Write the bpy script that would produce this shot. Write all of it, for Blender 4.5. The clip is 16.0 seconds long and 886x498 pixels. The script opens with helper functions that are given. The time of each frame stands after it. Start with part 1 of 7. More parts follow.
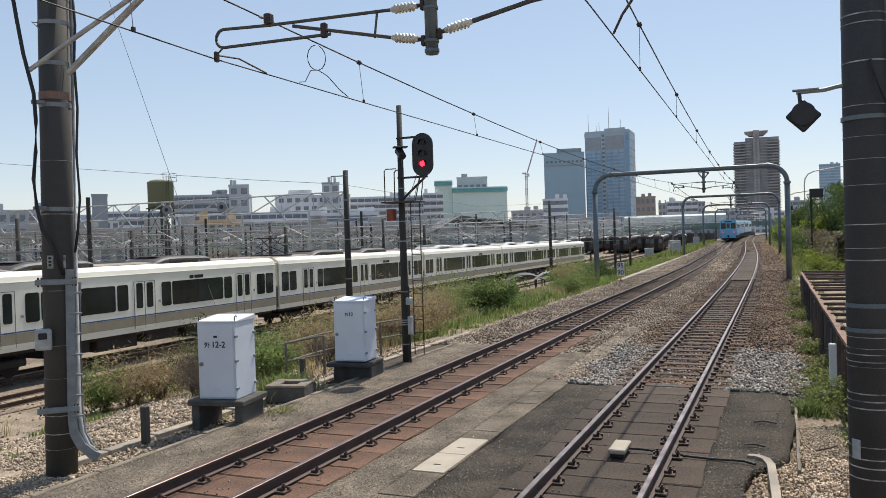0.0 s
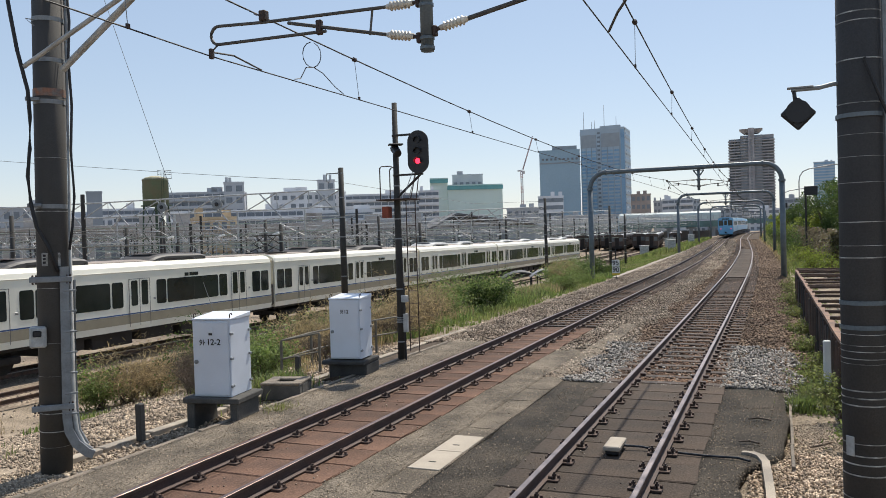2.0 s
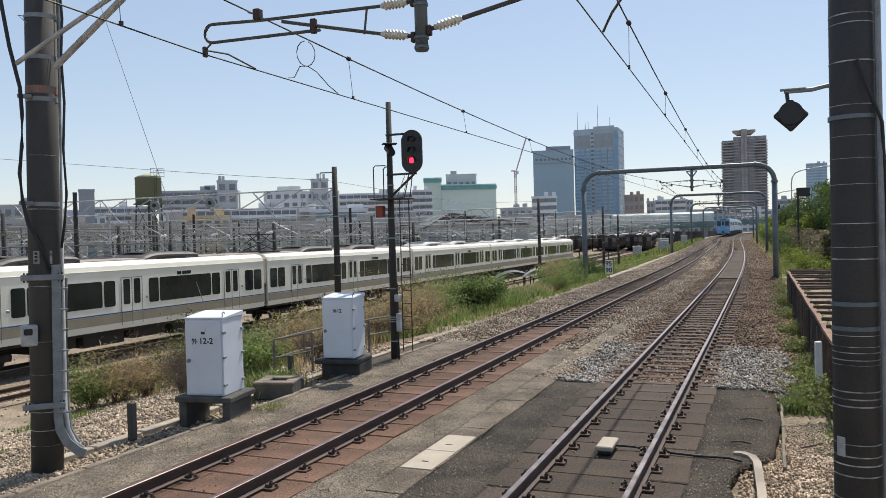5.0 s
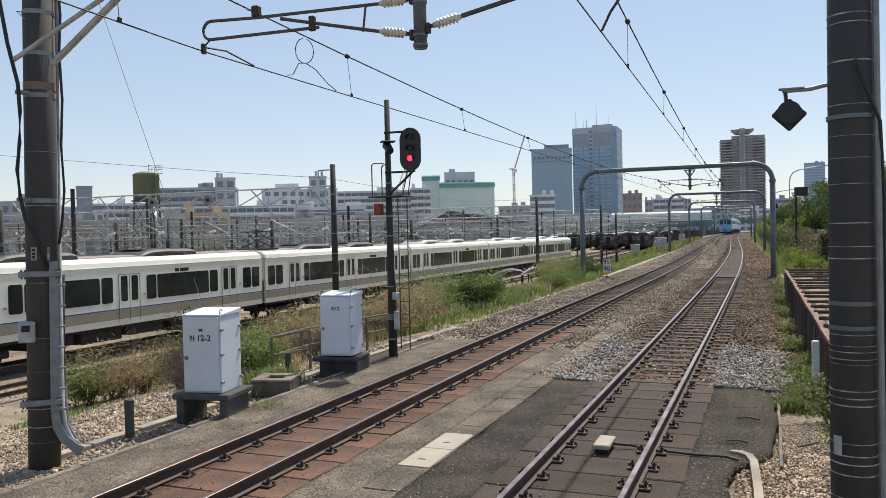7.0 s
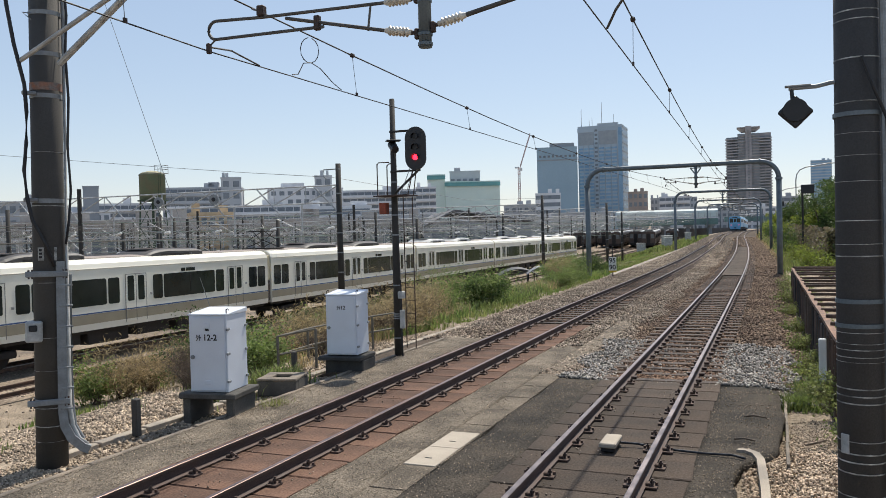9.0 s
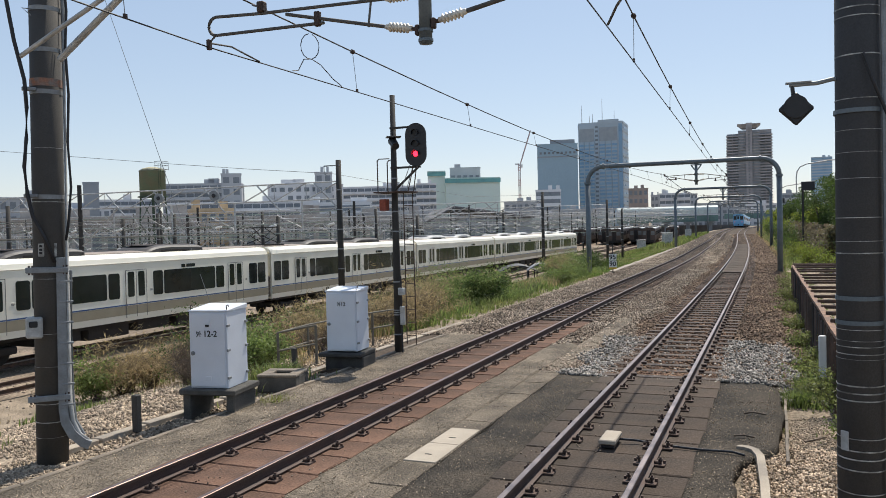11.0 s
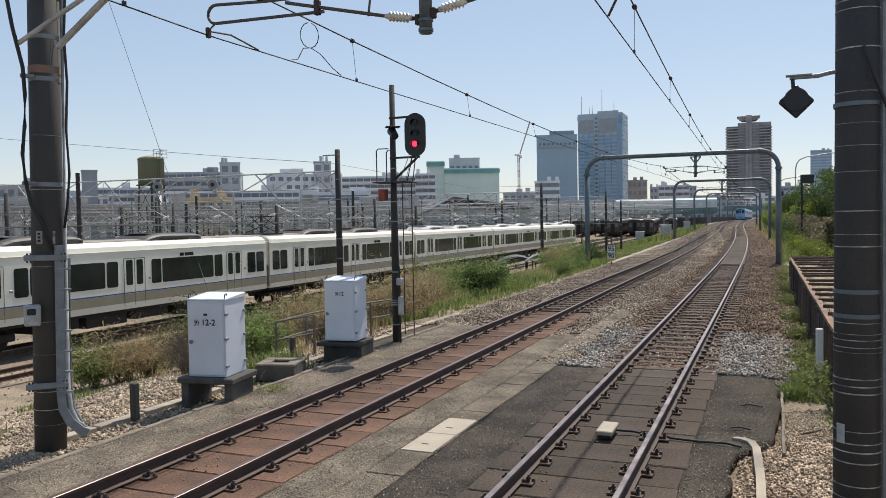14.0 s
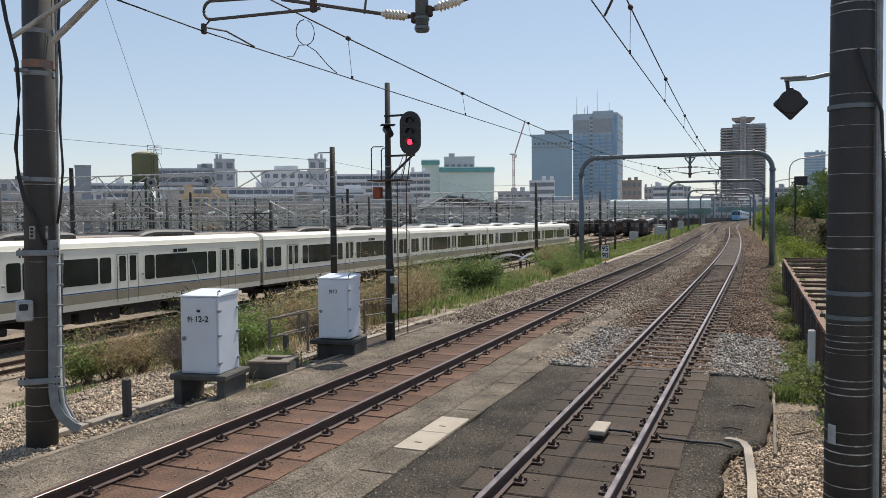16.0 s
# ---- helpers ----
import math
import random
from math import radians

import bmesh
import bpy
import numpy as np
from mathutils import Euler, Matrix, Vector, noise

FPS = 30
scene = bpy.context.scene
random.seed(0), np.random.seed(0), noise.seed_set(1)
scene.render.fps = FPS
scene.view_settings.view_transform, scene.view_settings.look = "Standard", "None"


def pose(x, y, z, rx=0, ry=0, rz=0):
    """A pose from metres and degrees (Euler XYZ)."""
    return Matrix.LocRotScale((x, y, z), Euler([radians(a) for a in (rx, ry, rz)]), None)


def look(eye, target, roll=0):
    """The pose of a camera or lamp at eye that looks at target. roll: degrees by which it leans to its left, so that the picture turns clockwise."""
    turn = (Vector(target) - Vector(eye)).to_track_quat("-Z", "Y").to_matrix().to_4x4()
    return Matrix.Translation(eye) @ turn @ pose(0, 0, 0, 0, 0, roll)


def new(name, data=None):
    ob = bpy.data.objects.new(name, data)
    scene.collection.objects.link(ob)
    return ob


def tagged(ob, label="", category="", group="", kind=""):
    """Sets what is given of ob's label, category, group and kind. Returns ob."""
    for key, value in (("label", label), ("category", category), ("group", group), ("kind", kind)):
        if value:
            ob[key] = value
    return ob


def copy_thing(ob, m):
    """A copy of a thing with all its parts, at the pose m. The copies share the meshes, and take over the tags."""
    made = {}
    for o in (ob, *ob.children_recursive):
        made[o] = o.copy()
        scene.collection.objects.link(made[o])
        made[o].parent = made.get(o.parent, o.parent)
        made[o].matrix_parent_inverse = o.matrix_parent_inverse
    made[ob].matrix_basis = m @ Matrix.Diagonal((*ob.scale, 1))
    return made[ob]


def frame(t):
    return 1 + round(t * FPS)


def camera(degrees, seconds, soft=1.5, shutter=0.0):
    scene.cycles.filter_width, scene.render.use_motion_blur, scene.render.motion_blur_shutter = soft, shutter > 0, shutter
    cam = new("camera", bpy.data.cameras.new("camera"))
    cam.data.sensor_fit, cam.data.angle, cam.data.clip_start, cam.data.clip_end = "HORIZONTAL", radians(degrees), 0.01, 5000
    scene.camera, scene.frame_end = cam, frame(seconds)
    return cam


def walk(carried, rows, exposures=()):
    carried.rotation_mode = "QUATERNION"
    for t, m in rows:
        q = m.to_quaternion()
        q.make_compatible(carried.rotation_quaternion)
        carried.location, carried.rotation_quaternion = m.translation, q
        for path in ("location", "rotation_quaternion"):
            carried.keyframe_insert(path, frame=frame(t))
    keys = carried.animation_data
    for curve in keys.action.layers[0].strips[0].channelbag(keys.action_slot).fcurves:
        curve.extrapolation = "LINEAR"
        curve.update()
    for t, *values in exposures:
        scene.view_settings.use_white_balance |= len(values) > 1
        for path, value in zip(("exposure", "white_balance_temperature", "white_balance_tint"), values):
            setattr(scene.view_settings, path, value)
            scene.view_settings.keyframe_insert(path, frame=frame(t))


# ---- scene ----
# ---------------------------------------------------------------- camera
EYE = (0.0, 0.0, 2.661)
cam = camera(58.102, 16.0, soft=0.8)
# seconds, turn to the left of the tracks, tilt, lean (degrees)
AIM = [
    (0.0, 23.011, -0.956, -1.816),
    (0.5, 22.831, -0.986, -1.913),
    (1.0, 22.726, -1.057, -1.881),
    (1.5, 22.720, -1.107, -1.936),
    (2.0, 22.692, -1.152, -1.805),
    (2.5, 22.608, -1.159, -1.678),
    (3.0, 22.439, -1.142, -1.608),
    (3.5, 22.330, -1.156, -1.639),
    (4.0, 22.294, -1.131, -1.671),
    (6.5, 22.081, -1.327, -1.324),
    (7.0, 22.082, -1.337, -1.340),
    (7.5, 22.172, -1.338, -1.358),
    (8.0, 22.307, -1.373, -1.370),
    (8.5, 22.418, -1.398, -1.421),
    (9.0, 22.483, -1.409, -1.515),
    (11.5, 22.492, -1.765, -1.378),
    (12.0, 22.443, -1.880, -1.288),
    (12.5, 22.413, -1.921, -1.360),
    (13.0, 22.321, -1.962, -1.206),
    (13.5, 22.350, -2.159, -1.173),
    (14.0, 22.416, -2.346, -1.044),
    (14.5, 22.318, -2.404, -0.979),
    (15.0, 22.221, -2.414, -0.838),
    (15.5, 22.118, -2.455, -0.671),
    (16.0, 22.002, -2.459, -0.541),
]


def aim(turn, tilt, lean):
    a, b = radians(turn), radians(tilt)
    way = Vector((-math.sin(a) * math.cos(b), math.cos(a) * math.cos(b), math.sin(b)))
    return look(EYE, Vector(EYE) + way, lean)


walk(cam, [(t, aim(a, b, c)) for t, a, b, c in AIM], exposures=[(0.0, 0.13), (7.0, 0.14), (12.0, 0.12), (13.5, 0.08), (15.0, 0.05), (16.0, 0.05)])

# ---------------------------------------------------------------- light
world = bpy.data.worlds.new("sky")
scene.world = world
world.use_nodes = True
wn = world.node_tree.nodes
sky = wn.new("ShaderNodeTexSky")
sky.sky_type = "NISHITA"
sky.sun_disc = False
sky.sun_elevation = radians(56)
sky.sun_rotation = radians(5)
sky.air_density, sky.dust_density, sky.ozone_density = 1.0, 0.2, 3.4
haze = wn.new("ShaderNodeHueSaturation")
haze.inputs["Saturation"].default_value, haze.inputs["Value"].default_value = 1.12, 2.33
soften = wn.new("ShaderNodeGamma")
soften.inputs[1].default_value = 0.5
world.node_tree.links.new(sky.outputs[0], soften.inputs[0])
world.node_tree.links.new(soften.outputs[0], haze.inputs["Color"])
tint = wn.new("ShaderNodeMix")
tint.data_type, tint.blend_type = "RGBA", "MULTIPLY"
tint.inputs["Factor"].default_value = 1.0
tint.inputs["B"].default_value = (0.985, 0.972, 1.0, 1)
world.node_tree.links.new(haze.outputs[0], tint.inputs["A"])
world.node_tree.links.new(tint.outputs["Result"], wn["Background"].inputs[0])
wn["Background"].inputs[1].default_value = 0.125
sun = new("sun", bpy.data.lights.new("sun", "SUN"))
sun.data.energy, sun.data.angle, sun.data.color = 5.0, radians(0.55), (1.0, 0.93, 0.82)
sun.matrix_world = look((math.sin(radians(5)) * math.cos(radians(56)) * 50, math.cos(radians(56)) * 50, math.sin(radians(56)) * 50), (0, 0, 0))


# ---------------------------------------------------------------- materials
def mat(name, col, rough=0.8, metal=0.0, var=0.25, scale=6.0, grain=60.0, bump=0.15, col2=None, stain=0.35, island=0.0, obj=0.0, emit=0.0, spec=0.5, stretch=(1, 1, 1)):
    """A surface with variation at two scales, fine relief, and tone shifts per piece."""
    m = bpy.data.materials.new(name)
    m.use_nodes = True
    nt = m.node_tree
    N, L = nt.nodes, nt.links
    bs = N["Principled BSDF"]
    tc = N.new("ShaderNodeTexCoord")
    mp = N.new("ShaderNodeMapping")
    mp.inputs["Scale"].default_value = stretch
    L.new(tc.outputs["Object"], mp.inputs[0])
    n1, n2 = N.new("ShaderNodeTexNoise"), N.new("ShaderNodeTexNoise")
    n1.inputs["Scale"].default_value, n1.inputs["Detail"].default_value = scale, 5
    n2.inputs["Scale"].default_value, n2.inputs["Detail"].default_value = grain, 3
    L.new(mp.outputs[0], n1.inputs[0])
    L.new(mp.outputs[0], n2.inputs[0])
    r1 = N.new("ShaderNodeValToRGB")
    r1.color_ramp.elements[0].position, r1.color_ramp.elements[1].position = 0.36, 0.66
    c2 = col2 or tuple(c * (1 - stain) for c in col)
    r1.color_ramp.elements[0].color, r1.color_ramp.elements[1].color = (*c2, 1), (*col, 1)
    L.new(n1.outputs[0], r1.inputs[0])
    hs = N.new("ShaderNodeHueSaturation")
    ma = N.new("ShaderNodeMapRange")
    ma.inputs[1].default_value, ma.inputs[2].default_value = 0.25, 0.75
    ma.inputs[3].default_value, ma.inputs[4].default_value = 1 - var, 1 + var
    L.new(n2.outputs[0], ma.inputs[0])
    val = ma.outputs[0]
    for amount, node, out in ((island, "ShaderNodeNewGeometry", "Random Per Island"), (obj, "ShaderNodeObjectInfo", "Random")):
        if amount:
            g = N.new(node)
            mr = N.new("ShaderNodeMapRange")
            mr.inputs[3].default_value, mr.inputs[4].default_value = 1 - amount, 1 + amount
            L.new(g.outputs[out], mr.inputs[0])
            mu = N.new("ShaderNodeMath")
            mu.operation = "MULTIPLY"
            L.new(val, mu.inputs[0])
            L.new(mr.outputs[0], mu.inputs[1])
            val = mu.outputs[0]
    L.new(val, hs.inputs["Value"])
    L.new(r1.outputs[0], hs.inputs["Color"])
    L.new(hs.outputs[0], bs.inputs["Base Color"])
    bs.inputs["Metallic"].default_value = metal
    rr = N.new("ShaderNodeMapRange")
    rr.inputs[3].default_value, rr.inputs[4].default_value = max(0.03, rough - 0.12), min(1, rough + 0.12)
    L.new(n1.outputs[0], rr.inputs[0])
    L.new(rr.outputs[0], bs.inputs["Roughness"])
    bs.inputs["Specular IOR Level"].default_value = spec
    if bump:
        bp = N.new("ShaderNodeBump")
        bp.inputs["Strength"].default_value, bp.inputs["Distance"].default_value = bump, 0.02
        L.new(n2.outputs[0], bp.inputs["Height"])
        L.new(bp.outputs[0], bs.inputs["Normal"])
    if emit:
        bs.inputs["Emission Color"].default_value = (*col, 1)
        bs.inputs["Emission Strength"].default_value = emit
    return m


def leafmat(name, col, col2, scale=1.2):
    m = mat(name, col, 0.6, 0, 0.2, scale, 25, 0, col2=col2, island=0.45)
    bs = m.node_tree.nodes["Principled BSDF"]
    bs.inputs["Transmission Weight"].default_value = 0.0
    bs.inputs["Subsurface Weight"].default_value = 0.0
    tr = m.node_tree.nodes.new("ShaderNodeBsdfTranslucent")
    mx = m.node_tree.nodes.new("ShaderNodeMixShader")
    mx.inputs[0].default_value = 0.5
    L = m.node_tree.links
    hs = [n for n in m.node_tree.nodes if n.type == "HUE_SAT"][0]
    L.new(hs.outputs[0], tr.inputs[0])
    L.new(bs.outputs[0], mx.inputs[1])
    L.new(tr.outputs[0], mx.inputs[2])
    L.new(mx.outputs[0], m.node_tree.nodes["Material Output"].inputs[0])
    return m


M_dirt = mat("dirt", (0.34, 0.275, 0.205), 0.95, 0, 0.6, 0.9, 22, 1.0, col2=(0.19, 0.155, 0.115), spec=0.12)
M_yard = mat("yard_ballast", (0.30, 0.24, 0.18), 0.95, 0, 0.6, 0.35, 12, 0.9, col2=(0.18, 0.145, 0.112), spec=0.12)
M_ballast = mat("ballast", (0.105, 0.08, 0.06), 0.95, 0, 0.5, 0.7, 26, 1.0, col2=(0.072, 0.056, 0.043), spec=0.12)
M_stone = mat("ballast_stones", (0.345, 0.285, 0.22), 0.9, 0, 0.2, 0.8, 50, 0.2, col2=(0.205, 0.158, 0.118), island=0.6, spec=0.2)
M_stone_rust = mat("rust_stones", (0.20, 0.125, 0.085), 0.95, 0, 0.2, 0.8, 50, 0.2, col2=(0.105, 0.068, 0.05), island=0.5, spec=0.15)
M_stone_brown = mat("brown_stones", (0.25, 0.18, 0.128), 0.95, 0, 0.2, 0.8, 50, 0.2, col2=(0.135, 0.095, 0.07), island=0.55, spec=0.15)
M_stone_grey = mat("grey_stones", (0.33, 0.305, 0.27), 0.85, 0, 0.2, 2, 50, 0.2, col2=(0.19, 0.175, 0.155), island=0.6)
M_stone_tan = mat("tan_stones", (0.47, 0.375, 0.275), 0.9, 0, 0.2, 1.5, 50, 0.2, col2=(0.25, 0.2, 0.15), island=0.6, spec=0.2)
M_stone_warm = mat("warm_stones", (0.56, 0.44, 0.32), 0.9, 0, 0.2, 1.5, 50, 0.2, col2=(0.27, 0.2, 0.14), island=0.6, spec=0.2)
M_grit = mat("grit", (0.27, 0.225, 0.17), 0.95, 0, 0.2, 2, 50, 0.2, col2=(0.17, 0.14, 0.108), island=0.45, spec=0.15)
M_asphalt = mat("asphalt", (0.08, 0.067, 0.053), 0.95, 0, 0.95, 1.6, 45, 1.0, col2=(0.036, 0.032, 0.027), spec=0.12)
M_asphalt_pale = mat("pale_asphalt", (0.21, 0.175, 0.135), 0.95, 0, 0.85, 1.6, 45, 1.0, col2=(0.105, 0.089, 0.07), spec=0.12)
M_conc = mat("concrete", (0.40, 0.34, 0.265), 0.9, 0, 0.2, 2.5, 70, 0.2, col2=(0.25, 0.215, 0.175))
M_conc_dark = mat("dark_concrete", (0.105, 0.097, 0.085), 0.92, 0, 0.25, 3, 70, 0.25, col2=(0.055, 0.052, 0.047))
# Plinth concrete carries the shade below the cabinet in its dark colour.
M_plinth = mat("shaded_concrete", (0.058, 0.056, 0.053), 0.9, 0, 0.3, 3, 60, 0.25, col2=(0.032, 0.031, 0.03))
M_conc_mid = mat("worn_concrete", (0.25, 0.205, 0.155), 0.92, 0, 0.3, 3, 50, 0.3, col2=(0.13, 0.11, 0.088))
M_slab_pale = mat("pale_slab", (0.40, 0.345, 0.275), 0.85, 0, 0.12, 3, 90, 0.1, col2=(0.33, 0.285, 0.225))
M_panel = mat("panel_brown", (0.088, 0.066, 0.051), 0.88, 0, 0.4, 1.5, 36, 0.5, col2=(0.055, 0.043, 0.034), obj=0.2, spec=0.2)
M_panel_rust = mat("panel_rust", (0.155, 0.09, 0.062), 0.9, 0, 0.4, 1.3, 36, 0.5, col2=(0.085, 0.052, 0.038), obj=0.2, spec=0.2)
M_sleeper = mat("sleeper", (0.085, 0.06, 0.045), 0.92, 0, 0.3, 3, 60, 0.4, col2=(0.055, 0.042, 0.034), obj=0.25)
M_railside = mat("rail_rust", (0.085, 0.052, 0.042), 0.7, 0.2, 0.3, 3, 60, 0.2, col2=(0.055, 0.036, 0.031))
M_railhead = mat("rail_head", (0.22, 0.19, 0.188), 0.42, 1.0, 0.15, 4, 30, 0.03, col2=(0.155, 0.13, 0.128))
M_railhead_dull = mat("rail_head_dull", (0.17, 0.115, 0.10), 0.4, 0.7, 0.2, 4, 30, 0.03, col2=(0.13, 0.095, 0.09))
M_iron = mat("dark_iron", (0.075, 0.05, 0.042), 0.7, 0.3, 0.3, 20, 90, 0.2)
M_fast = mat("rail_fastening", (0.115, 0.075, 0.058), 0.8, 0.2, 0.3, 20, 90, 0.2, col2=(0.07, 0.048, 0.04))
M_rust = mat("rusty_steel", (0.11, 0.065, 0.045), 0.85, 0.1, 0.3, 5, 60, 0.3, col2=(0.055, 0.036, 0.028))
M_rustcap = mat("rust_cap", (0.29, 0.17, 0.11), 0.85, 0.1, 0.3, 4, 60, 0.3, col2=(0.12, 0.075, 0.055))
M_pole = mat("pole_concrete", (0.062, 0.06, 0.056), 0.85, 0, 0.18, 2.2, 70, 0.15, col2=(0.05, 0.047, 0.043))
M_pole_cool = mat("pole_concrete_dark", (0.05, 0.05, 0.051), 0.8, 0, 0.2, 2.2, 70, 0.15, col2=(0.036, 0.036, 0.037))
M_galv = mat("galvanised", (0.205, 0.215, 0.222), 0.6, 0.35, 0.12, 8, 60, 0.05, col2=(0.25, 0.27, 0.28))
M_galv_pale = mat("pale_steel", (0.50, 0.51, 0.50), 0.55, 0.35, 0.12, 6, 60, 0.05)
M_gantry = mat("gantry_paint", (0.135, 0.165, 0.185), 0.5, 0.2, 0.15, 4, 60, 0.05, col2=(0.10, 0.125, 0.14))
M_black = mat("black_paint", (0.018, 0.019, 0.022), 0.5, 0, 0.2, 10, 80, 0.05)
M_rubber = mat("black_cable", (0.02, 0.021, 0.025), 0.6, 0, 0.2, 10, 80, 0.05)
M_wire = mat("wire_copper", (0.05, 0.05, 0.052), 0.6, 0.4, 0.1, 10, 80, 0)
M_porcelain = mat("porcelain", (0.72, 0.68, 0.58), 0.25, 0, 0.06, 10, 80, 0, col2=(0.55, 0.50, 0.42))
M_cab = mat("cabinet_paint", (0.66, 0.70, 0.76), 0.5, 0, 0.03, 1.6, 60, 0.02, col2=(0.60, 0.635, 0.69))
M_ink = mat("black_ink", (0.02, 0.02, 0.022), 0.7, 0, 0.1, 10, 80, 0)
M_band = mat("band_white", (0.5, 0.5, 0.47), 0.5, 0.2, 0.2, 9, 60, 0, col2=(0.11, 0.11, 0.105))
M_orange = mat("orange_band", (0.33, 0.13, 0.06), 0.7, 0, 0.2, 10, 60, 0.05)
M_red_lit = mat("red_lamp", (1.0, 0.012, 0.03), 0.4, 0, 0, 10, 60, 0, col2=(1.0, 0.012, 0.03), emit=6.0)
M_lens = mat("dark_lens", (0.012, 0.013, 0.015), 0.5, 0, 0.1, 10, 60, 0)
M_cream = mat("train_cream", (0.80, 0.775, 0.67), 0.38, 0, 0.03, 0.8, 50, 0.01, col2=(0.75, 0.72, 0.615))
M_roof = mat("train_roof", (0.60, 0.57, 0.49), 0.6, 0, 0.06, 0.8, 40, 0.02, col2=(0.50, 0.47, 0.40))
M_roof_brown = mat("train_roof_brown", (0.30, 0.25, 0.21), 0.75, 0, 0.15, 0.7, 40, 0.05, col2=(0.22, 0.185, 0.16))
M_glass = mat("train_glass", (0.028, 0.034, 0.034), 0.1, 0, 0.2, 0.9, 30, 0, col2=(0.016, 0.02, 0.02))
M_blueline = mat("train_blue", (0.045, 0.10, 0.26), 0.4, 0, 0.05, 2, 40, 0)
M_khaki = mat("train_khaki", (0.30, 0.265, 0.19), 0.45, 0, 0.06, 2, 40, 0, col2=(0.27, 0.235, 0.17))
M_under = mat("train_under", (0.03, 0.026, 0.024), 0.85, 0.1, 0.3, 4, 40, 0.2, col2=(0.018, 0.016, 0.015))
M_acunit = mat("ac_unit", (0.06, 0.056, 0.055), 0.6, 0, 0.15, 2, 40, 0.05, col2=(0.042, 0.04, 0.041))
M_acpale = mat("ac_unit_pale", (0.47, 0.48, 0.48), 0.6, 0.1, 0.1, 2, 40, 0.05)
M_seam = mat("dark_seam", (0.16, 0.155, 0.145), 0.7, 0, 0.1, 4, 40, 0)
M_shroud = mat("gangway_cream", (0.62, 0.54, 0.36), 0.6, 0, 0.1, 3, 40, 0.02, col2=(0.5, 0.43, 0.29))
M_shroud_low = mat("gangway_brown", (0.10, 0.075, 0.055), 0.8, 0, 0.15, 3, 40, 0.05)
M_bellows = mat("bellows", (0.28, 0.245, 0.19), 0.8, 0, 0.15, 4, 40, 0.05)
M_bluecar = mat("train_sky_blue", (0.16, 0.42, 0.66), 0.35, 0, 0.04, 1, 40, 0, col2=(0.14, 0.38, 0.61))
M_white = mat("white_paint", (0.74, 0.74, 0.72), 0.5, 0, 0.04, 2, 40, 0.02, col2=(0.66, 0.66, 0.64))
M_tail = mat("tail_lamp", (0.9, 0.10, 0.16), 0.4, 0, 0, 10, 60, 0, col2=(0.9, 0.10, 0.16), emit=0.6)
M_grass = leafmat("grass_blades", (0.13, 0.205, 0.045), (0.215, 0.225, 0.08), 0.5)
M_weed = leafmat("weed_leaves", (0.155, 0.235, 0.06), (0.19, 0.23, 0.075), 0.7)
M_grass_dry = leafmat("dry_grass", (0.42, 0.32, 0.18), (0.28, 0.22, 0.11), 0.6)
M_leaf = leafmat("leaves", (0.085, 0.13, 0.03), (0.05, 0.085, 0.022), 0.6)
M_leaf_young = leafmat("young_leaves", (0.25, 0.29, 0.04), (0.16, 0.215, 0.04), 0.8)
M_twig = mat("twigs", (0.15, 0.11, 0.08), 0.9, 0, 0.2, 6, 40, 0, island=0.35)
M_bark = mat("bark", (0.10, 0.08, 0.06), 0.95, 0, 0.3, 5, 30, 0.6)


# ---------------------------------------------------------------- mesh helpers
def part(name, bm, material, parent=None, label="", smooth=False):
    me = bpy.data.meshes.new(name)
    bm.to_mesh(me)
    bm.free()
    return mesh_part(name, me, material, parent, label, smooth)


def mesh_part(name, me, material, parent=None, label="", smooth=False):
    if material and not me.materials:
        me.materials.append(material)
    if smooth:
        for q in me.polygons:
            q.use_smooth = True
    ob = new(name, me)
    if parent is not None:
        ob.parent = parent
    if label:
        ob["label"] = label
    return ob


def thing(name, m, label, category, group="", kind=""):
    e = new(name)
    e.empty_display_size = 0.2
    e.matrix_basis = m
    return tagged(e, label, category, group, kind)


def box(bm, c, s, bev=0.0, rz=0.0, rot=None):
    g = bmesh.ops.create_cube(bm, size=1.0)
    vs = g["verts"]
    bmesh.ops.scale(bm, vec=s, verts=vs)
    if bev:
        es = list({e for v in vs for e in v.link_edges})
        r = bmesh.ops.bevel(bm, geom=es, offset=bev, segments=1, affect="EDGES", profile=0.5)
        vs = list({v for f in r["faces"] for v in f.verts} | {v for v in vs if v.is_valid})
    m = rot.to_4x4() if rot is not None else Matrix.Rotation(rz, 4, "Z")
    bmesh.ops.transform(bm, matrix=Matrix.Translation(c) @ m, verts=vs)
    return vs


def boxed(*args, **kw):
    bm = bmesh.new()
    box(bm, *args, **kw)
    return bm


def rod(bm, a, b, r, r2=None, seg=8, caps=True):
    a, b = Vector(a), Vector(b)
    d = b - a
    g = bmesh.ops.create_cone(bm, cap_ends=caps, segments=seg, radius1=r, radius2=r if r2 is None else r2, depth=d.length)
    m = Matrix.Translation((a + b) / 2) @ d.to_track_quat("Z", "Y").to_matrix().to_4x4()
    bmesh.ops.transform(bm, matrix=m, verts=g["verts"])
    return g["verts"]


def rods(*args, **kw):
    bm = bmesh.new()
    rod(bm, *args, **kw)
    return bm


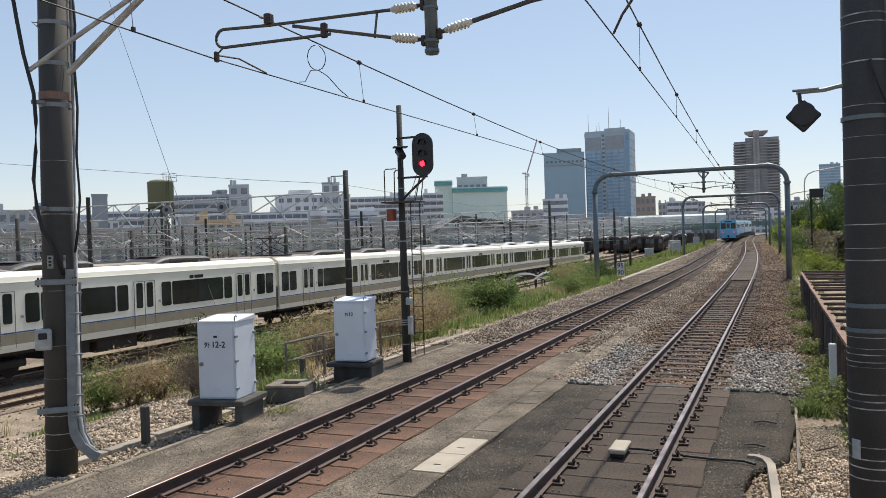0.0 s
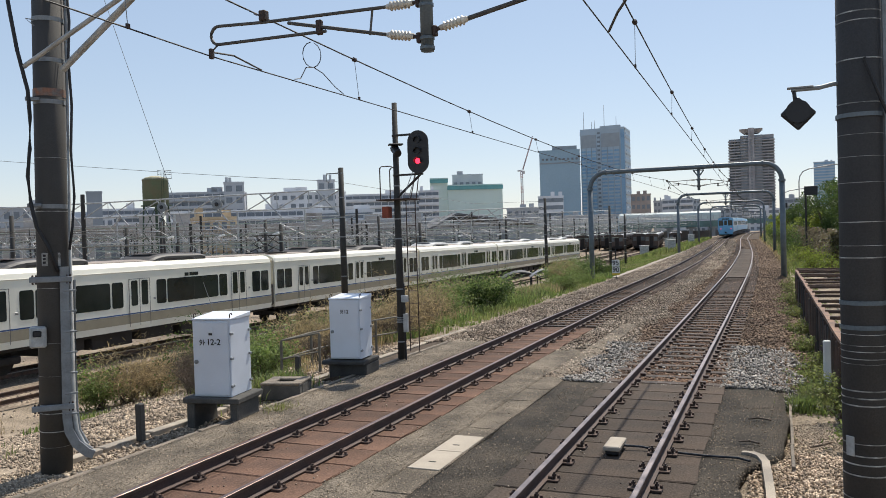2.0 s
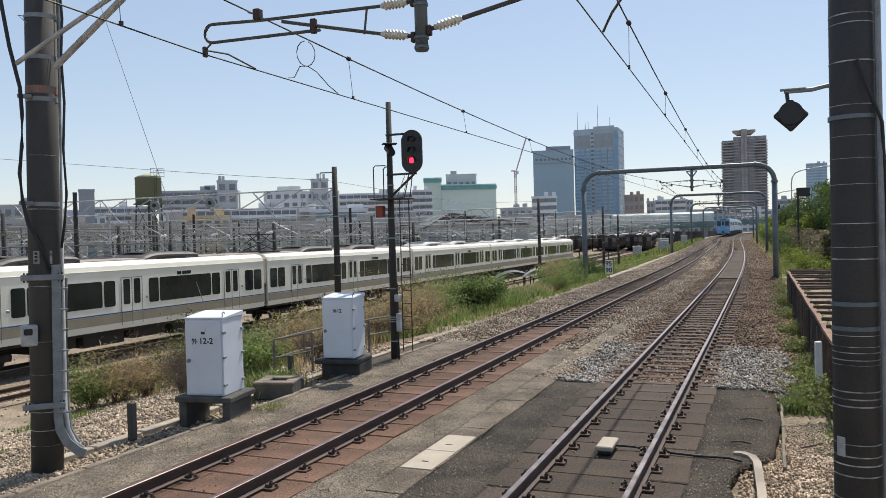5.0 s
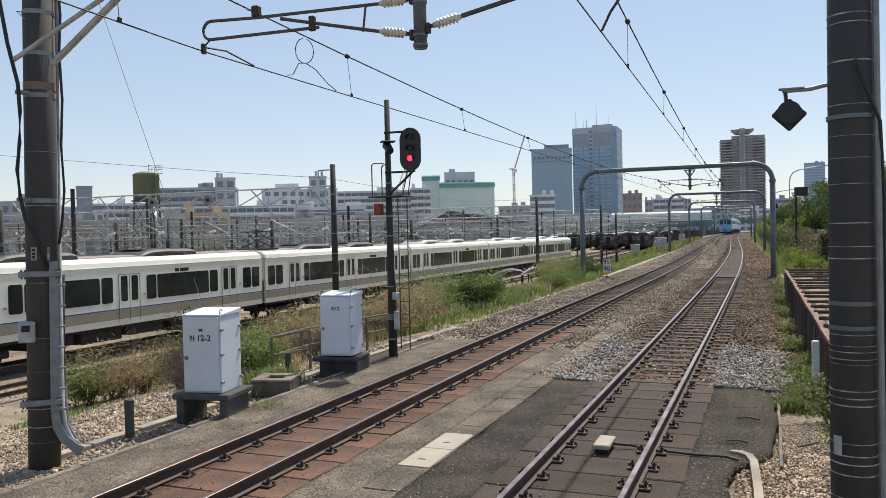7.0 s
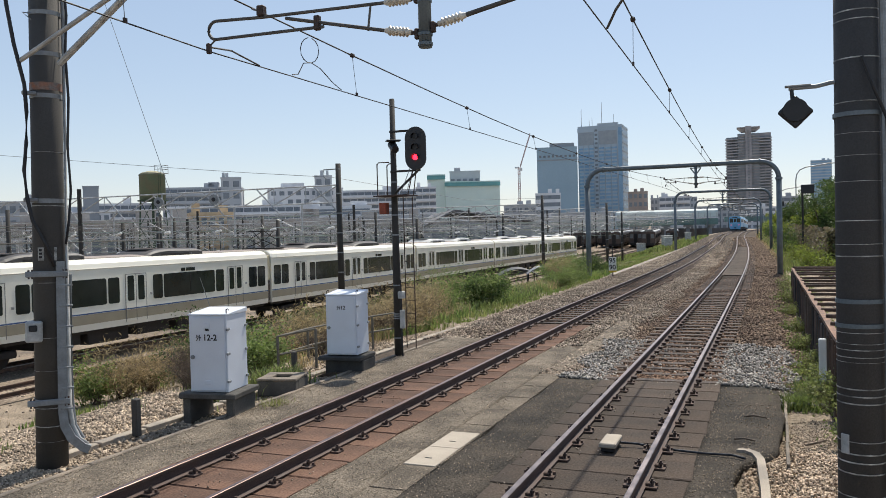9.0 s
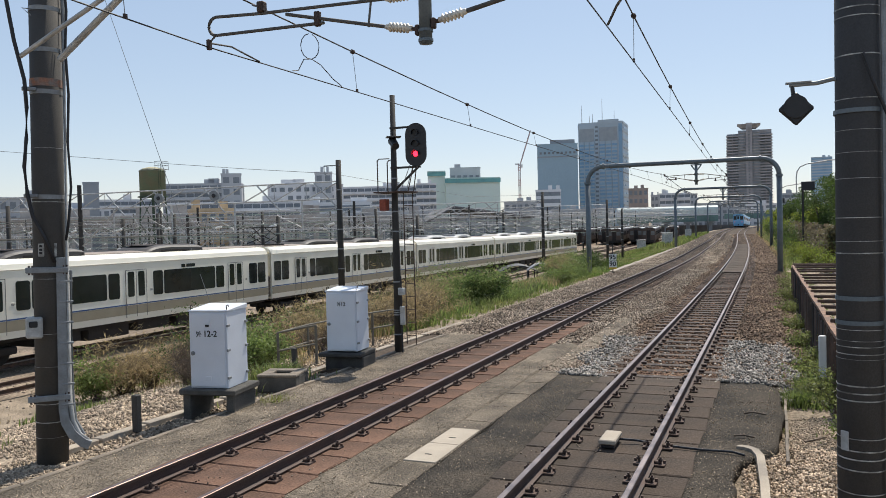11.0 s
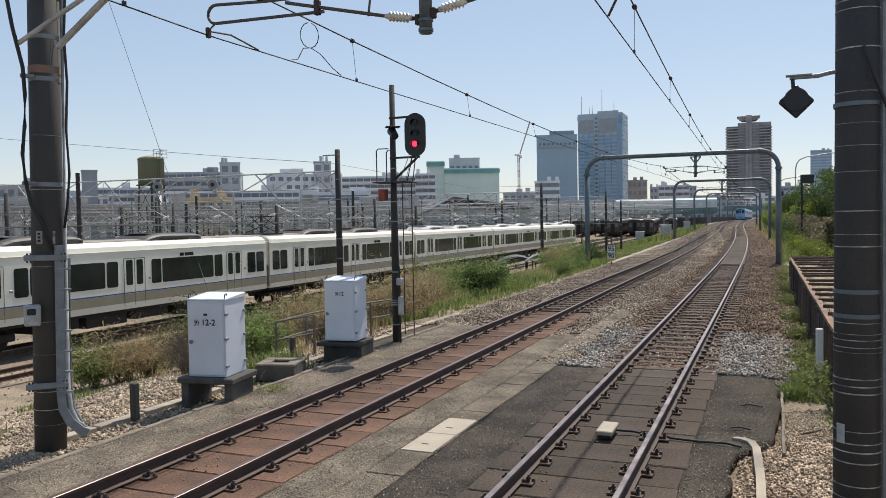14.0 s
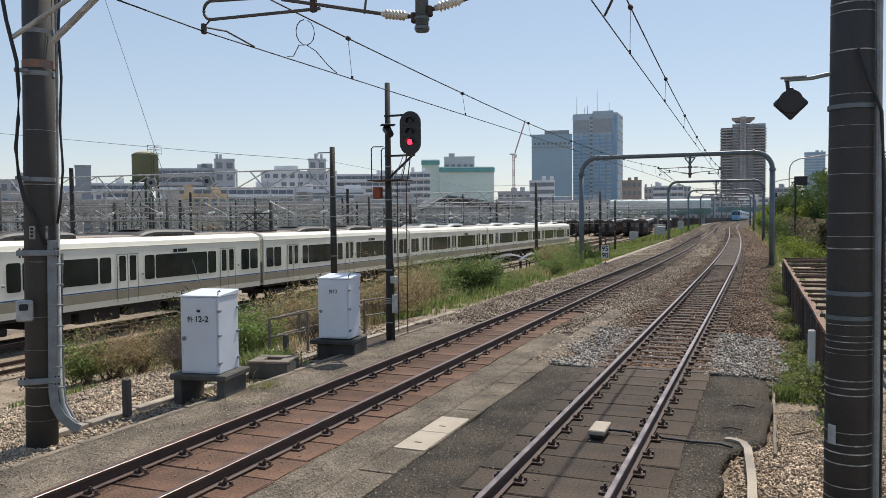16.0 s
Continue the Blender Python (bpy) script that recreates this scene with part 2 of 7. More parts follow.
def sweep(pts, prof, close_profile=True, caps=True, up=(0, 0, 1)):
    """A profile (across, upward) carried along a line of points; returns a mesh."""
    pts = [Vector(q) for q in pts]
    up = Vector(up)
    vs, fs = [], []
    n = len(prof)
    for i, q in enumerate(pts):
        d = (pts[min(i + 1, len(pts) - 1)] - pts[max(i - 1, 0)]).normalized()
        side = d.cross(up)
        side = side.normalized() if side.length > 1e-4 else Vector((1, 0, 0))
        u = side.cross(d)
        vs += [q + side * a + u * b for a, b in prof]
    rng = n if close_profile else n - 1
    for i in range(len(pts) - 1):
        for j in range(rng):
            k = (j + 1) % n
            fs.append((i * n + j, i * n + k, (i + 1) * n + k, (i + 1) * n + j))
    if caps and close_profile:
        fs.append(tuple(range(n - 1, -1, -1)))
        fs.append(tuple(range((len(pts) - 1) * n, len(pts) * n)))
    me = bpy.data.meshes.new("sweep")
    me.from_pydata([tuple(v) for v in vs], [], fs)
    bm = bmesh.new()
    bm.from_mesh(me)
    bpy.data.meshes.remove(me)
    bmesh.ops.recalc_face_normals(bm, faces=bm.faces)
    return bm


def ring(r, n=8):
    return [(r * math.cos(2 * math.pi * i / n), r * math.sin(2 * math.pi * i / n)) for i in range(n)]


def tube(pts, r, n=8):
    return sweep(pts, ring(r, n))


def lathe(bm, prof, origin=(0, 0, 0), axis=(0, 0, 1), seg=14):
    q = Vector(axis).to_track_quat("Z", "Y").to_matrix().to_4x4()
    m = Matrix.Translation(origin) @ q
    rows = []
    for r, z in prof:
        rows.append([bm.verts.new(m @ Vector((r * math.cos(2 * math.pi * i / seg), r * math.sin(2 * math.pi * i / seg), z))) for i in range(seg)])
    for a, b in zip(rows[:-1], rows[1:]):
        for i in range(seg):
            bm.faces.new((a[i], a[(i + 1) % seg], b[(i + 1) % seg], b[i]))
    bm.faces.new(rows[0][::-1])
    bm.faces.new(rows[-1])


def lathed(*args, **kw):
    bm = bmesh.new()
    lathe(bm, *args, **kw)
    return bm


def text_mesh(s, size, depth=0.0):
    c = bpy.data.curves.new("writing", "FONT")
    c.body, c.size, c.extrude, c.align_x, c.align_y = s, size, depth, "CENTER", "CENTER"
    c.offset = size * 0.022
    ob = bpy.data.objects.new("writing", c)
    scene.collection.objects.link(ob)
    me = bpy.data.meshes.new_from_object(ob.evaluated_get(bpy.context.evaluated_depsgraph_get()))
    bpy.data.objects.remove(ob)
    bpy.data.curves.remove(c)
    return me


# ---------------------------------------------------------------- plan of the line
def spline(knots):
    xs = np.array([k[0] for k in knots], float)
    ys = np.array([k[1] for k in knots], float)
    m = np.gradient(ys, xs)

    def at(x):
        if x <= xs[0]:
            return float(ys[0] + m[0] * (x - xs[0]))
        if x >= xs[-1]:
            return float(ys[-1] + m[-1] * (x - xs[-1]))
        i = int(np.searchsorted(xs, x) - 1)
        w = xs[i + 1] - xs[i]
        t = (x - xs[i]) / w
        return float((2 * t**3 - 3 * t**2 + 1) * ys[i] + (t**3 - 2 * t**2 + t) * w * m[i] + (3 * t**2 - 2 * t**3) * ys[i + 1] + (t**3 - t**2) * w * m[i + 1])

    return at


right_x = spline([(-30, -1.93), (0, -1.93), (30, -1.93), (45, -2.0), (60, -2.2), (78, -2.62), (119, -4.05), (152, -5.25), (180, -5.6), (205, -5.5), (240, -5.4), (290, -5.7), (343, -5.1), (420, -3.0)])
left_x = spline([(-30, -5.92), (0, -5.92), (30, -5.86), (45, -5.78), (60, -5.85), (78, -6.25), (114, -7.3), (150, -8.65), (180, -9.0), (205, -8.8), (240, -8.8), (290, -9.2), (343, -8.6), (420, -6.4)])
line_z = spline([(-30, 0), (0, 0), (120, 0), (150, 0.05), (180, 0.25), (205, 0.33), (230, 0.25), (290, -0.45), (343, -0.95), (420, -1.4)])


def yard_z(y):
    return -2.28 - 0.0055 * min(max(y - 30, -20), 75)


def ground_z(x, y):
    """Formation, embankment to the lower yard, and the bank at the other side."""
    mid = (right_x(y) + left_x(y)) / 2 + 3.92
    u = x - mid
    n = noise.noise(Vector((x * 0.35, y * 0.35, 0))) * 0.12 + noise.noise(Vector((x * 1.3, y * 1.3, 5))) * 0.04
    edge = -9.3
    base = line_z(y) - 0.34
    if u < edge:
        t = min(1, (edge - u) / (9.5 if y < 30 else 12.0))
        s = t * t * (3 - 2 * t) * 0.55 + t * 0.45
        low = yard_z(y)
        return base + (low - base) * s + n * min(1, (edge - u) / 1.0) * (1 - 0.7 * t)
    if u > 1.3:
        t = min(1, (u - 1.3) / 4.0)
        return base + t * 0.7 + n * min(1, (u - 1.3))
    return base + n * 0.12


# ---------------------------------------------------------------- ground, track beds, rails
def np_mesh(name, V, F):
    """A mesh from arrays of corners (n, 3) and faces (m, k)."""
    V, F = np.asarray(V, np.float32), np.asarray(F, np.int32)
    me = bpy.data.meshes.new(name)
    me.vertices.add(len(V))
    me.vertices.foreach_set("co", V.ravel())
    me.loops.add(F.size)
    me.loops.foreach_set("vertex_index", F.ravel())
    me.polygons.add(len(F))
    me.polygons.foreach_set("loop_start", np.arange(0, F.size, F.shape[1], dtype=np.int32))
    me.polygons.foreach_set("loop_total", np.full(len(F), F.shape[1], dtype=np.int32))
    me.update(calc_edges=True)
    return me


def structure(ob, label, category):
    return tagged(ob, label, category, kind="structure")


rng = np.random.default_rng(7)


def make_ground():
    xs = np.concatenate([np.array([-2500, -1500, -900, -600, -400, -280, -200, -150, -110, -80, -60, -48, -40, -34, -30]), np.arange(-27, 8, 0.45), np.array([9, 11, 14, 18, 24, 32, 45, 70, 110, 200, 400, 800, 1500, 2500])])
    ys = np.concatenate([np.array([-600, -300, -150, -80, -40, -20, -10, -5]), np.arange(-2, 62, 0.5), np.arange(62, 130, 2.5), np.arange(130, 420, 10), np.array([430, 470, 540, 650, 800, 1000, 1400, 2000, 3000, 4500])])
    V = [(x, y, ground_z(x, y)) for y in ys for x in xs]
    n = len(xs)
    F = [(j * n + i, j * n + i + 1, (j + 1) * n + i + 1, (j + 1) * n + i) for j in range(len(ys) - 1) for i in range(n - 1)]
    me = np_mesh("ground", V, F)
    me.materials.append(M_dirt)
    me.materials.append(M_yard)
    idx = np.array([1 if xs[i] < -21.5 else 0 for j in range(len(ys) - 1) for i in range(n - 1)], np.int32)
    me.polygons.foreach_set("material_index", idx)
    me.polygons.foreach_set("use_smooth", np.ones(len(F), bool))
    structure(mesh_part("ground", me, None), "brown earth and stone embankment beside railway tracks", "ground")


def along(fx, y0, y1, step, dz=0.0, dx=0.0):
    n = max(2, int(round((y1 - y0) / step)) + 1)
    return [(fx(y) + dx, y, line_z(y) + dz) for y in np.linspace(y0, y1, n)]


mid_x = lambda y: (right_x(y) + left_x(y)) / 2


def fray(y):
    return noise.noise(Vector((y * 2.1, 4.0, 0))) + 0.6 * noise.noise(Vector((y * 5.3, 9.0, 0)))


def make_beds():
    bed = [(-6.1, -0.62), (-4.5, -0.215), (4.0, -0.215), (4.9, -0.45)]
    ob = part("ballast_bed", sweep(along(mid_x, 14.2, 420, 2.0), bed[::-1]), M_ballast)
    structure(ob, "brown stone ballast bed under two tracks", "ballast")
    # paved station end: sheets of asphalt beside and between the paved tracks
    for x0, x1, y0, y1, z, m, lab in ((-4.93, -4.22, -6, 18.4, -0.19, M_asphalt_pale, "worn pale asphalt between tracks"), (-3.75, -2.92, -6, 14.6, -0.185, M_asphalt, "dark asphalt beside paved track"),
                                      (-7.98, -6.93, -6, 19.5, -0.19, M_asphalt_pale, "worn grey asphalt strip beside rusty track"), (-0.9, 0.02, -6, 14.5, -0.185, M_asphalt, "patched dark asphalt beside track")):
        V, F = [], []
        nx, ny = 6, int((y1 - y0) / 0.35)
        for j in range(ny + 1):
            for i in range(nx + 1):
                y = y0 + (y1 - y0) * j / ny
                x = x0 + (x1 - x0) * i / nx
                if x0 == -0.9:
                    g = min(1.0, max(0.0, (y - 9.7) / 1.1))
                    x = x0 + (0.5 + 0.5 * g * g * (3 - 2 * g) + 0.13 * fray(y) - 0.02) * i / nx
                if j == ny:
                    y += noise.noise(Vector((x * 3, z * 90, 1))) * 0.5
                if i in (0, nx) and x not in (-2.92, -0.9, -4.93, -6.93):
                    x += noise.noise(Vector((y * 1.4, x0, 2))) * 0.07
                V.append((x, y, z + noise.noise(Vector((x * 1.5, y * 1.5, 3))) * (0.04 if x0 == -0.9 and x > -0.8 else 0.012)))
        F = [(j * (nx + 1) + i, j * (nx + 1) + i + 1, (j + 1) * (nx + 1) + i + 1, (j + 1) * (nx + 1) + i) for j in range(ny) for i in range(nx)]
        me = np_mesh("pavement", V, F)
        bm = bmesh.new()
        bm.from_mesh(me)
        r = bmesh.ops.extrude_face_region(bm, geom=bm.faces[:])
        bmesh.ops.translate(bm, vec=(0, 0, -0.16), verts=[v for v in r["geom"] if isinstance(v, bmesh.types.BMVert)])
        bmesh.ops.recalc_face_normals(bm, faces=bm.faces)
        structure(part("pavement", bm, m, None, "", True), lab, "pavement")


RAIL = [(-0.0635, 0), (0.0635, 0), (0.0635, 0.012), (0.012, 0.03), (0.009, 0.105), (0.032, 0.118), (0.032, 0.146), (-0.032, 0.146), (-0.032, 0.118), (-0.009, 0.105), (-0.012, 0.03), (-0.0635, 0.012)]
HEAD = [(-0.0315, 0), (0.0315, 0), (0.0315, 0.004), (0.024, 0.0085), (-0.024, 0.0085), (-0.0315, 0.004)]


def make_track(name, fx, headmat, label):
    e = thing(name, pose(0, 0, 0), label, "railway track", kind="structure")
    for s in (-0.566, 0.566):
        pts = [(fx(y) + s, y, line_z(y) - 0.1535) for y in np.concatenate([np.arange(-8, 40, 4), np.arange(40, 420, 2.5)])]
        rail = part("rail", sweep(pts, RAIL), M_railside, e)
        part("running_surface", sweep([(a, b, c + 0.1455) for a, b, c in pts], HEAD), headmat, rail)
    return e


def fastening_mesh():
    bm = bmesh.new()
    box(bm, (0, 0, 0.012), (0.36, 0.15, 0.024), 0.004)
    for s in (-1, 1):
        box(bm, (s * 0.085, 0, 0.04), (0.06, 0.07, 0.035), 0.008)
        rod(bm, (s * 0.125, 0, 0.02), (s * 0.125, 0, 0.1), 0.014, seg=6)
        rod(bm, (s * 0.125, 0, 0.055), (s * 0.125, 0, 0.08), 0.026, seg=6)
        rod(bm, (s * 0.165, 0.035, 0.02), (s * 0.165, 0.035, 0.055), 0.018, seg=6)
    me = bpy.data.meshes.new("fastening")
    bm.to_mesh(me)
    bm.free()
    me.materials.append(M_fast)
    return me


PITCH = 0.70


def make_panels(track, fx, y0, y1, material, half=1.04):
    fast = fastening_mesh()
    meshes = []
    for k in range(4):
        bm = boxed((0, 0, 0), (half * 2, PITCH - 0.022, 0.16), 0.012)
        for v in bm.verts:
            v.co.x += random.uniform(-0.014, 0.014)
            v.co.y += random.uniform(-0.004, 0.004)
        me = bpy.data.meshes.new("paving_panel")
        bm.to_mesh(me)
        bm.free()
        me.materials.append(material)
        meshes.append(me)
    y = y0
    while y < y1:
        ob = mesh_part("paving_panel", random.choice(meshes), None, track)
        ob.matrix_basis = pose(fx(y) + random.uniform(-0.012, 0.012), y, -0.252 + random.uniform(-0.006, 0.004), 0, random.uniform(-0.3, 0.3), random.uniform(-0.4, 0.4))
        for s in (-0.566, 0.566):
            fa = mesh_part("fastening", fast, None, track)
            fa.matrix_basis = pose(fx(y) + s, y + random.uniform(-0.02, 0.02), -0.17, 0, 0, random.uniform(-2, 2))
        y += PITCH


def make_sleepers(track, fx, y0, y1, ystuff):
    bm = boxed((0, 0, 0), (2.1, 0.22, 0.16), 0.012)
    me = bpy.data.meshes.new("sleeper")
    bm.to_mesh(me)
    bm.free()
    me.materials.append(M_sleeper)
    fb = bmesh.new()
    for s in (-1, 1):
        box(fb, (s * 0.1, 0, 0.02), (0.1, 0.12, 0.05), 0.01)
    fme = bpy.data.meshes.new("tie_clip")
    fb.to_mesh(fme)
    fb.free()
    fme.materials.append(M_iron)
    y = y0
    while y < y1:
        ob = mesh_part("sleeper", me, None, track)
        ob.matrix_basis = pose(fx(y) + random.uniform(-0.02, 0.02), y, line_z(y) - 0.238, 0, 0, random.uniform(-0.6, 0.6))
        if y < 45:
            for s in (-0.566, 0.566):
                c = mesh_part("tie_clip", fme, None, track)
                c.matrix_basis = pose(fx(y) + s, y, -0.158)
        y += 0.62
    V, F = [], []
    while y < ystuff:
        b = len(V)
        cx, z = fx(y), line_z(y) - 0.16
        V += [(cx - 1.05, y - 0.11, z), (cx + 1.05, y - 0.11, z), (cx + 1.05, y + 0.11, z), (cx - 1.05, y + 0.11, z), (cx - 1.05, y - 0.11, z - 0.15), (cx + 1.05, y - 0.11, z - 0.15), (cx + 1.05, y + 0.11, z - 0.15), (cx - 1.05, y + 0.11, z - 0.15)]
        F += [(b, b + 1, b + 2, b + 3), (b, b + 4, b + 5, b + 1), (b + 2, b + 6, b + 7, b + 3), (b + 1, b + 5, b + 6, b + 2), (b + 3, b + 7, b + 4, b)]
        y += 0.62
    tagged(mesh_part("far_sleepers", np_mesh("far_sleepers", V, F), M_sleeper, track), kind="stuff")


make_ground()
make_beds()
track_right = make_track("track_right", right_x, M_railhead, "polished running rails on paved and ballasted track")
track_left = make_track("track_left", left_x, M_railhead_dull, "rusty rails on brown paved panels and ballast")


# ---------------------------------------------------------------- overhead line
def insulator(bm, a, b, r=0.053):
    a, b = Vector(a), Vector(b)
    n = 6
    L = (b - a).length
    prof = [(0.02, 0), (0.03, 0.001)]
    for i in range(n):
        z = L * (0.12 + 0.76 * i / n)
        w = L * 0.76 / n
        prof += [(0.03, z), (r, z + w * 0.35), (r * 0.96, z + w * 0.5), (0.034, z + w * 0.75)]
    prof += [(0.03, L * 0.95), (0.02, L)]
    lathe(bm, prof, a, b - a, 14)


def arm_set(post, px, side, wire_x, mess_x, mess_z, zt, low_only=False):
    """Cantilever frame from the drop post at px to one side: two insulators, top tube with its loop, stay and steady arm."""
    s = side
    z_lo, z_hi = zt + 0.14, zt + 0.51
    tip = wire_x + s * 0.02
    xe = px + s * 0.46
    for z, dz in ((z_lo, 0.08), (z_hi, 0.0)):
        if low_only and z == z_hi:
            continue
        bm = bmesh.new()
        insulator(bm, (px + s * 0.15, 0, z + dz * 0.3), (xe, 0, z + dz))
        part("insulator", bm, M_porcelain, post, "ribbed cream porcelain insulator", True)
        bm = rods((px, 0, z), (px + s * 0.17, 0, z + dz * 0.3), 0.022)
        box(bm, (px + s * 0.09, 0, z), (0.05, 0.06, 0.11), 0.01)
        part("bracket", bm, M_iron, post)
    if low_only:
        part("stay_tube", tube([(xe, 0, z_lo + 0.08), (px + s * 1.2, 0, z_lo + 0.22), (mess_x, 0, mess_z - 0.05)], 0.026), M_arm, post)
        return
    j = (mess_x - s * -0.0, 0, mess_z - 0.1)
    part("stay_tube", tube([(xe, 0, z_lo + 0.08), (mess_x - s * 0.32, 0, mess_z - 0.15)], 0.02), M_arm, post)
    k = tip - s * 0.13
    lz = mess_z - 0.065
    top = [(xe, 0, z_hi), (mess_x, 0, mess_z - 0.1), (k, 0, lz)]
    for i in range(1, 8):
        a = math.pi * i / 8
        top.append((k + s * 0.105 * math.sin(a), 0, lz - 0.105 + 0.105 * math.cos(a)))
    top += [(k, 0, lz - 0.21), (mess_x + (px - mess_x) * 0.40, 0, mess_z - 0.30)]
    part("top_tube", tube(top, 0.019), M_arm, post)
    part("strut", rods((xe + s * 0.2, 0, z_lo + 0.1), (xe + s * 0.16, 0, z_hi + 0.02), 0.013), M_arm, post)
    part("messenger_clamp", boxed((mess_x, 0, mess_z - 0.03), (0.09, 0.09, 0.12), 0.012), M_iron, post)
    part("tube_clamp", boxed((mess_x + (px - mess_x) * 0.36, 0, mess_z - 0.25), (0.07, 0.06, 0.16), 0.01), M_iron, post)
    bm = tube([(wire_x - s * 0.1, 0, lz - 0.21), (wire_x, 0.0, CONTACT + 0.05), (wire_x - s * 0.05, 0.35, CONTACT + 0.07), (wire_x - s * 0.02, 0.95, CONTACT + 0.005)], 0.011)
    part("steady_arm", bm, M_arm, post)
    part("wire_clamp", boxed((wire_x, 0, CONTACT + 0.03), (0.05, 0.06, 0.12), 0.01), M_iron, post)


CONTACT = 4.80
M_arm = mat("arm_steel", (0.12, 0.115, 0.105), 0.6, 0.4, 0.15, 8, 60, 0.05, col2=(0.085, 0.08, 0.075))


def gantry(i, left, right, foot, top=5.68):
    """Pipe portal over both tracks with a drop post and two cantilevers."""
    y = SPANS[i]
    mx, half = (left + right) / 2, (right - left) / 2
    z = line_z(y)
    e = thing("catenary_gantry", pose(mx, y, z), "blue-grey steel pipe portal carrying the overhead wires", "catenary gantry", "portals over the tracks")
    for s in (-1, 1):
        f = foot if s < 0 else -0.4
        part("leg", rods((s * half, 0, f), (s * half, 0, top - 0.95), 0.15, seg=14), M_gantry, e, "", True)
        part("flange", rods((s * half, 0, top - 1.02), (s * half, 0, top - 0.9), 0.19, seg=14), M_gantry, e)
        part("footing", boxed((s * half, 0, f), (0.6, 0.6, 0.2), 0.03), M_conc_dark, e)
        part("beam_flange", rods((s * (half - 1.0), 0, top), (s * (half - 0.9), 0, top), 0.18, seg=14), M_gantry, e)
    pts = []
    for k in range(9):
        a = math.pi / 2 * k / 8
        pts.append((-half + 0.95 - 0.95 * math.cos(a), 0, top - 0.95 + 0.95 * math.sin(a)))
    arch = pts + [(0, 0, top)] + [(-x, 0, zz) for x, _, zz in pts[::-1]]
    part("arch_beam", sweep(arch, ring(0.13, 14), up=(0, 1, 0)), M_gantry, e, "", True)
    px = mid_x(y) - mx - 0.05
    post = part("drop_post", rods((px, 0, top - 0.05), (px, 0, top - 1.3), 0.075, seg=12), M_gantry, e, "", True)
    bm = boxed((px, 0, top - 0.18), (0.6, 0.2, 0.05), 0.01)
    for s in (-1, 1):
        rod(bm, (px + s * 0.27, 0, top - 0.2), (px, 0, top - 0.55), 0.035)
    part("post_cap", bm, M_gantry, post)
    arm_set(post, px, -1, wire_l(i) - mx, mess_l(i)[0] - mx, mess_l(i)[1], top - 1.22)
    arm_set(post, px, 1, wire_r(i) - mx, mess_r(i)[0] - mx, mess_r(i)[1], top - 1.22)
    return e


SPANS = [-26, 7.6, 47, 88, 128, 168, 208, 248, 288, 328]


def wire_r(i):
    return {1: -1.65, 2: -2.42}.get(i, right_x(SPANS[i]) + (0.2 if i % 2 else -0.2))


def wire_l(i):
    return {0: -3.9, 1: -6.02, 2: -5.6}.get(i, left_x(SPANS[i]) + (-0.2 if i % 2 else 0.2))


def contact_z(i, left):
    return ({0: 4.95, 1: 4.80, 2: 4.68} if left else {1: 4.84, 2: 4.68}).get(i, 4.8)


def mess_l(i):
    return {1: (-6.08, 5.58), 2: (-5.68, 5.27)}.get(i, (wire_l(i) + 0.05, 5.25))


def mess_r(i):
    return {1: (-1.65, 5.62), 2: (-2.35, 5.13)}.get(i, (wire_r(i) - 0.05, 5.2))


def make_wires(name, fx, mess):
    e = thing(name, pose(0, 0, 0), "dark overhead contact wire and messenger with droppers", "overhead wire")
    for i in range(len(SPANS) - 1):
        y0, y1 = SPANS[i], SPANS[i + 1]
        a, b = Vector((fx(i), y0, line_z(y0) + contact_z(i, fx is wire_l))), Vector((fx(i + 1), y1, line_z(y1) + contact_z(i + 1, fx is wire_l)))
        n = 12
        (mx0, mz0), (mx1, mz1) = mess(i), mess(i + 1)
        sag = 0.41 if i else 0.2
        mp = lambda t: Vector((mx0 + (mx1 - mx0) * t, y0 + (y1 - y0) * t, line_z(y0) + mz0 + (mz1 - mz0) * t - sag * 4 * t * (1 - t)))
        part("contact_wire", tube([a, b], 0.008 if i < 2 else 0.013, 6), M_wire, e)
        part("messenger_wire", tube([mp(k / n) for k in range(n + 1)], 0.0105 if i < 2 else 0.016, 6), M_wire, e)
        if i < 4:
            m = max(2, round((y1 - y0) / 4.92))
            for k in range(m):
                t = (k + 0.71) / m
                q, p = mp(t), a + (b - a) * t
                d = part("dropper", rods(q, p, 0.0045, seg=5), M_galv, e)
                part("dropper_clamp", lathed([(0.012, -0.045), (0.036, -0.025), (0.036, 0.025), (0.012, 0.045)], q, b - a, 8), M_iron, d)
                part("wire_grip", boxed(p + Vector((0, 0, 0.02)), (0.025, 0.04, 0.05)), M_iron, d)
    return e


lw = make_wires("left_overhead_wires", wire_l, mess_l)
make_wires("right_overhead_wires", wire_r, mess_r)
loop = [(-6.08 + 0.09 * math.sin(a), 9.9 + 0.1 * math.sin(a), 5.27 + 0.18 * math.cos(a)) for a in np.linspace(0.25, 2 * math.pi - 0.1, 14)]
part("jumper", tube(loop, 0.007, 5), M_rubber, lw, "looped black jumper cable")
part("jumper", tube([(-6.06, 9.4, 4.838), (-6.06, 9.55, 4.87), (-6.06, 9.7, 5.05), (-6.06, 9.9, 5.09), (-6.06, 10.15, 5.05), (-6.06, 10.5, 4.9), (-6.06, 10.75, 4.832)], 0.007, 5), M_rubber, lw, "black jumper cable")
gantry(2, -10.1, 0.35, -1.0, 5.93)
gantry(3, -9.57, -0.16, -0.6, 5.93)
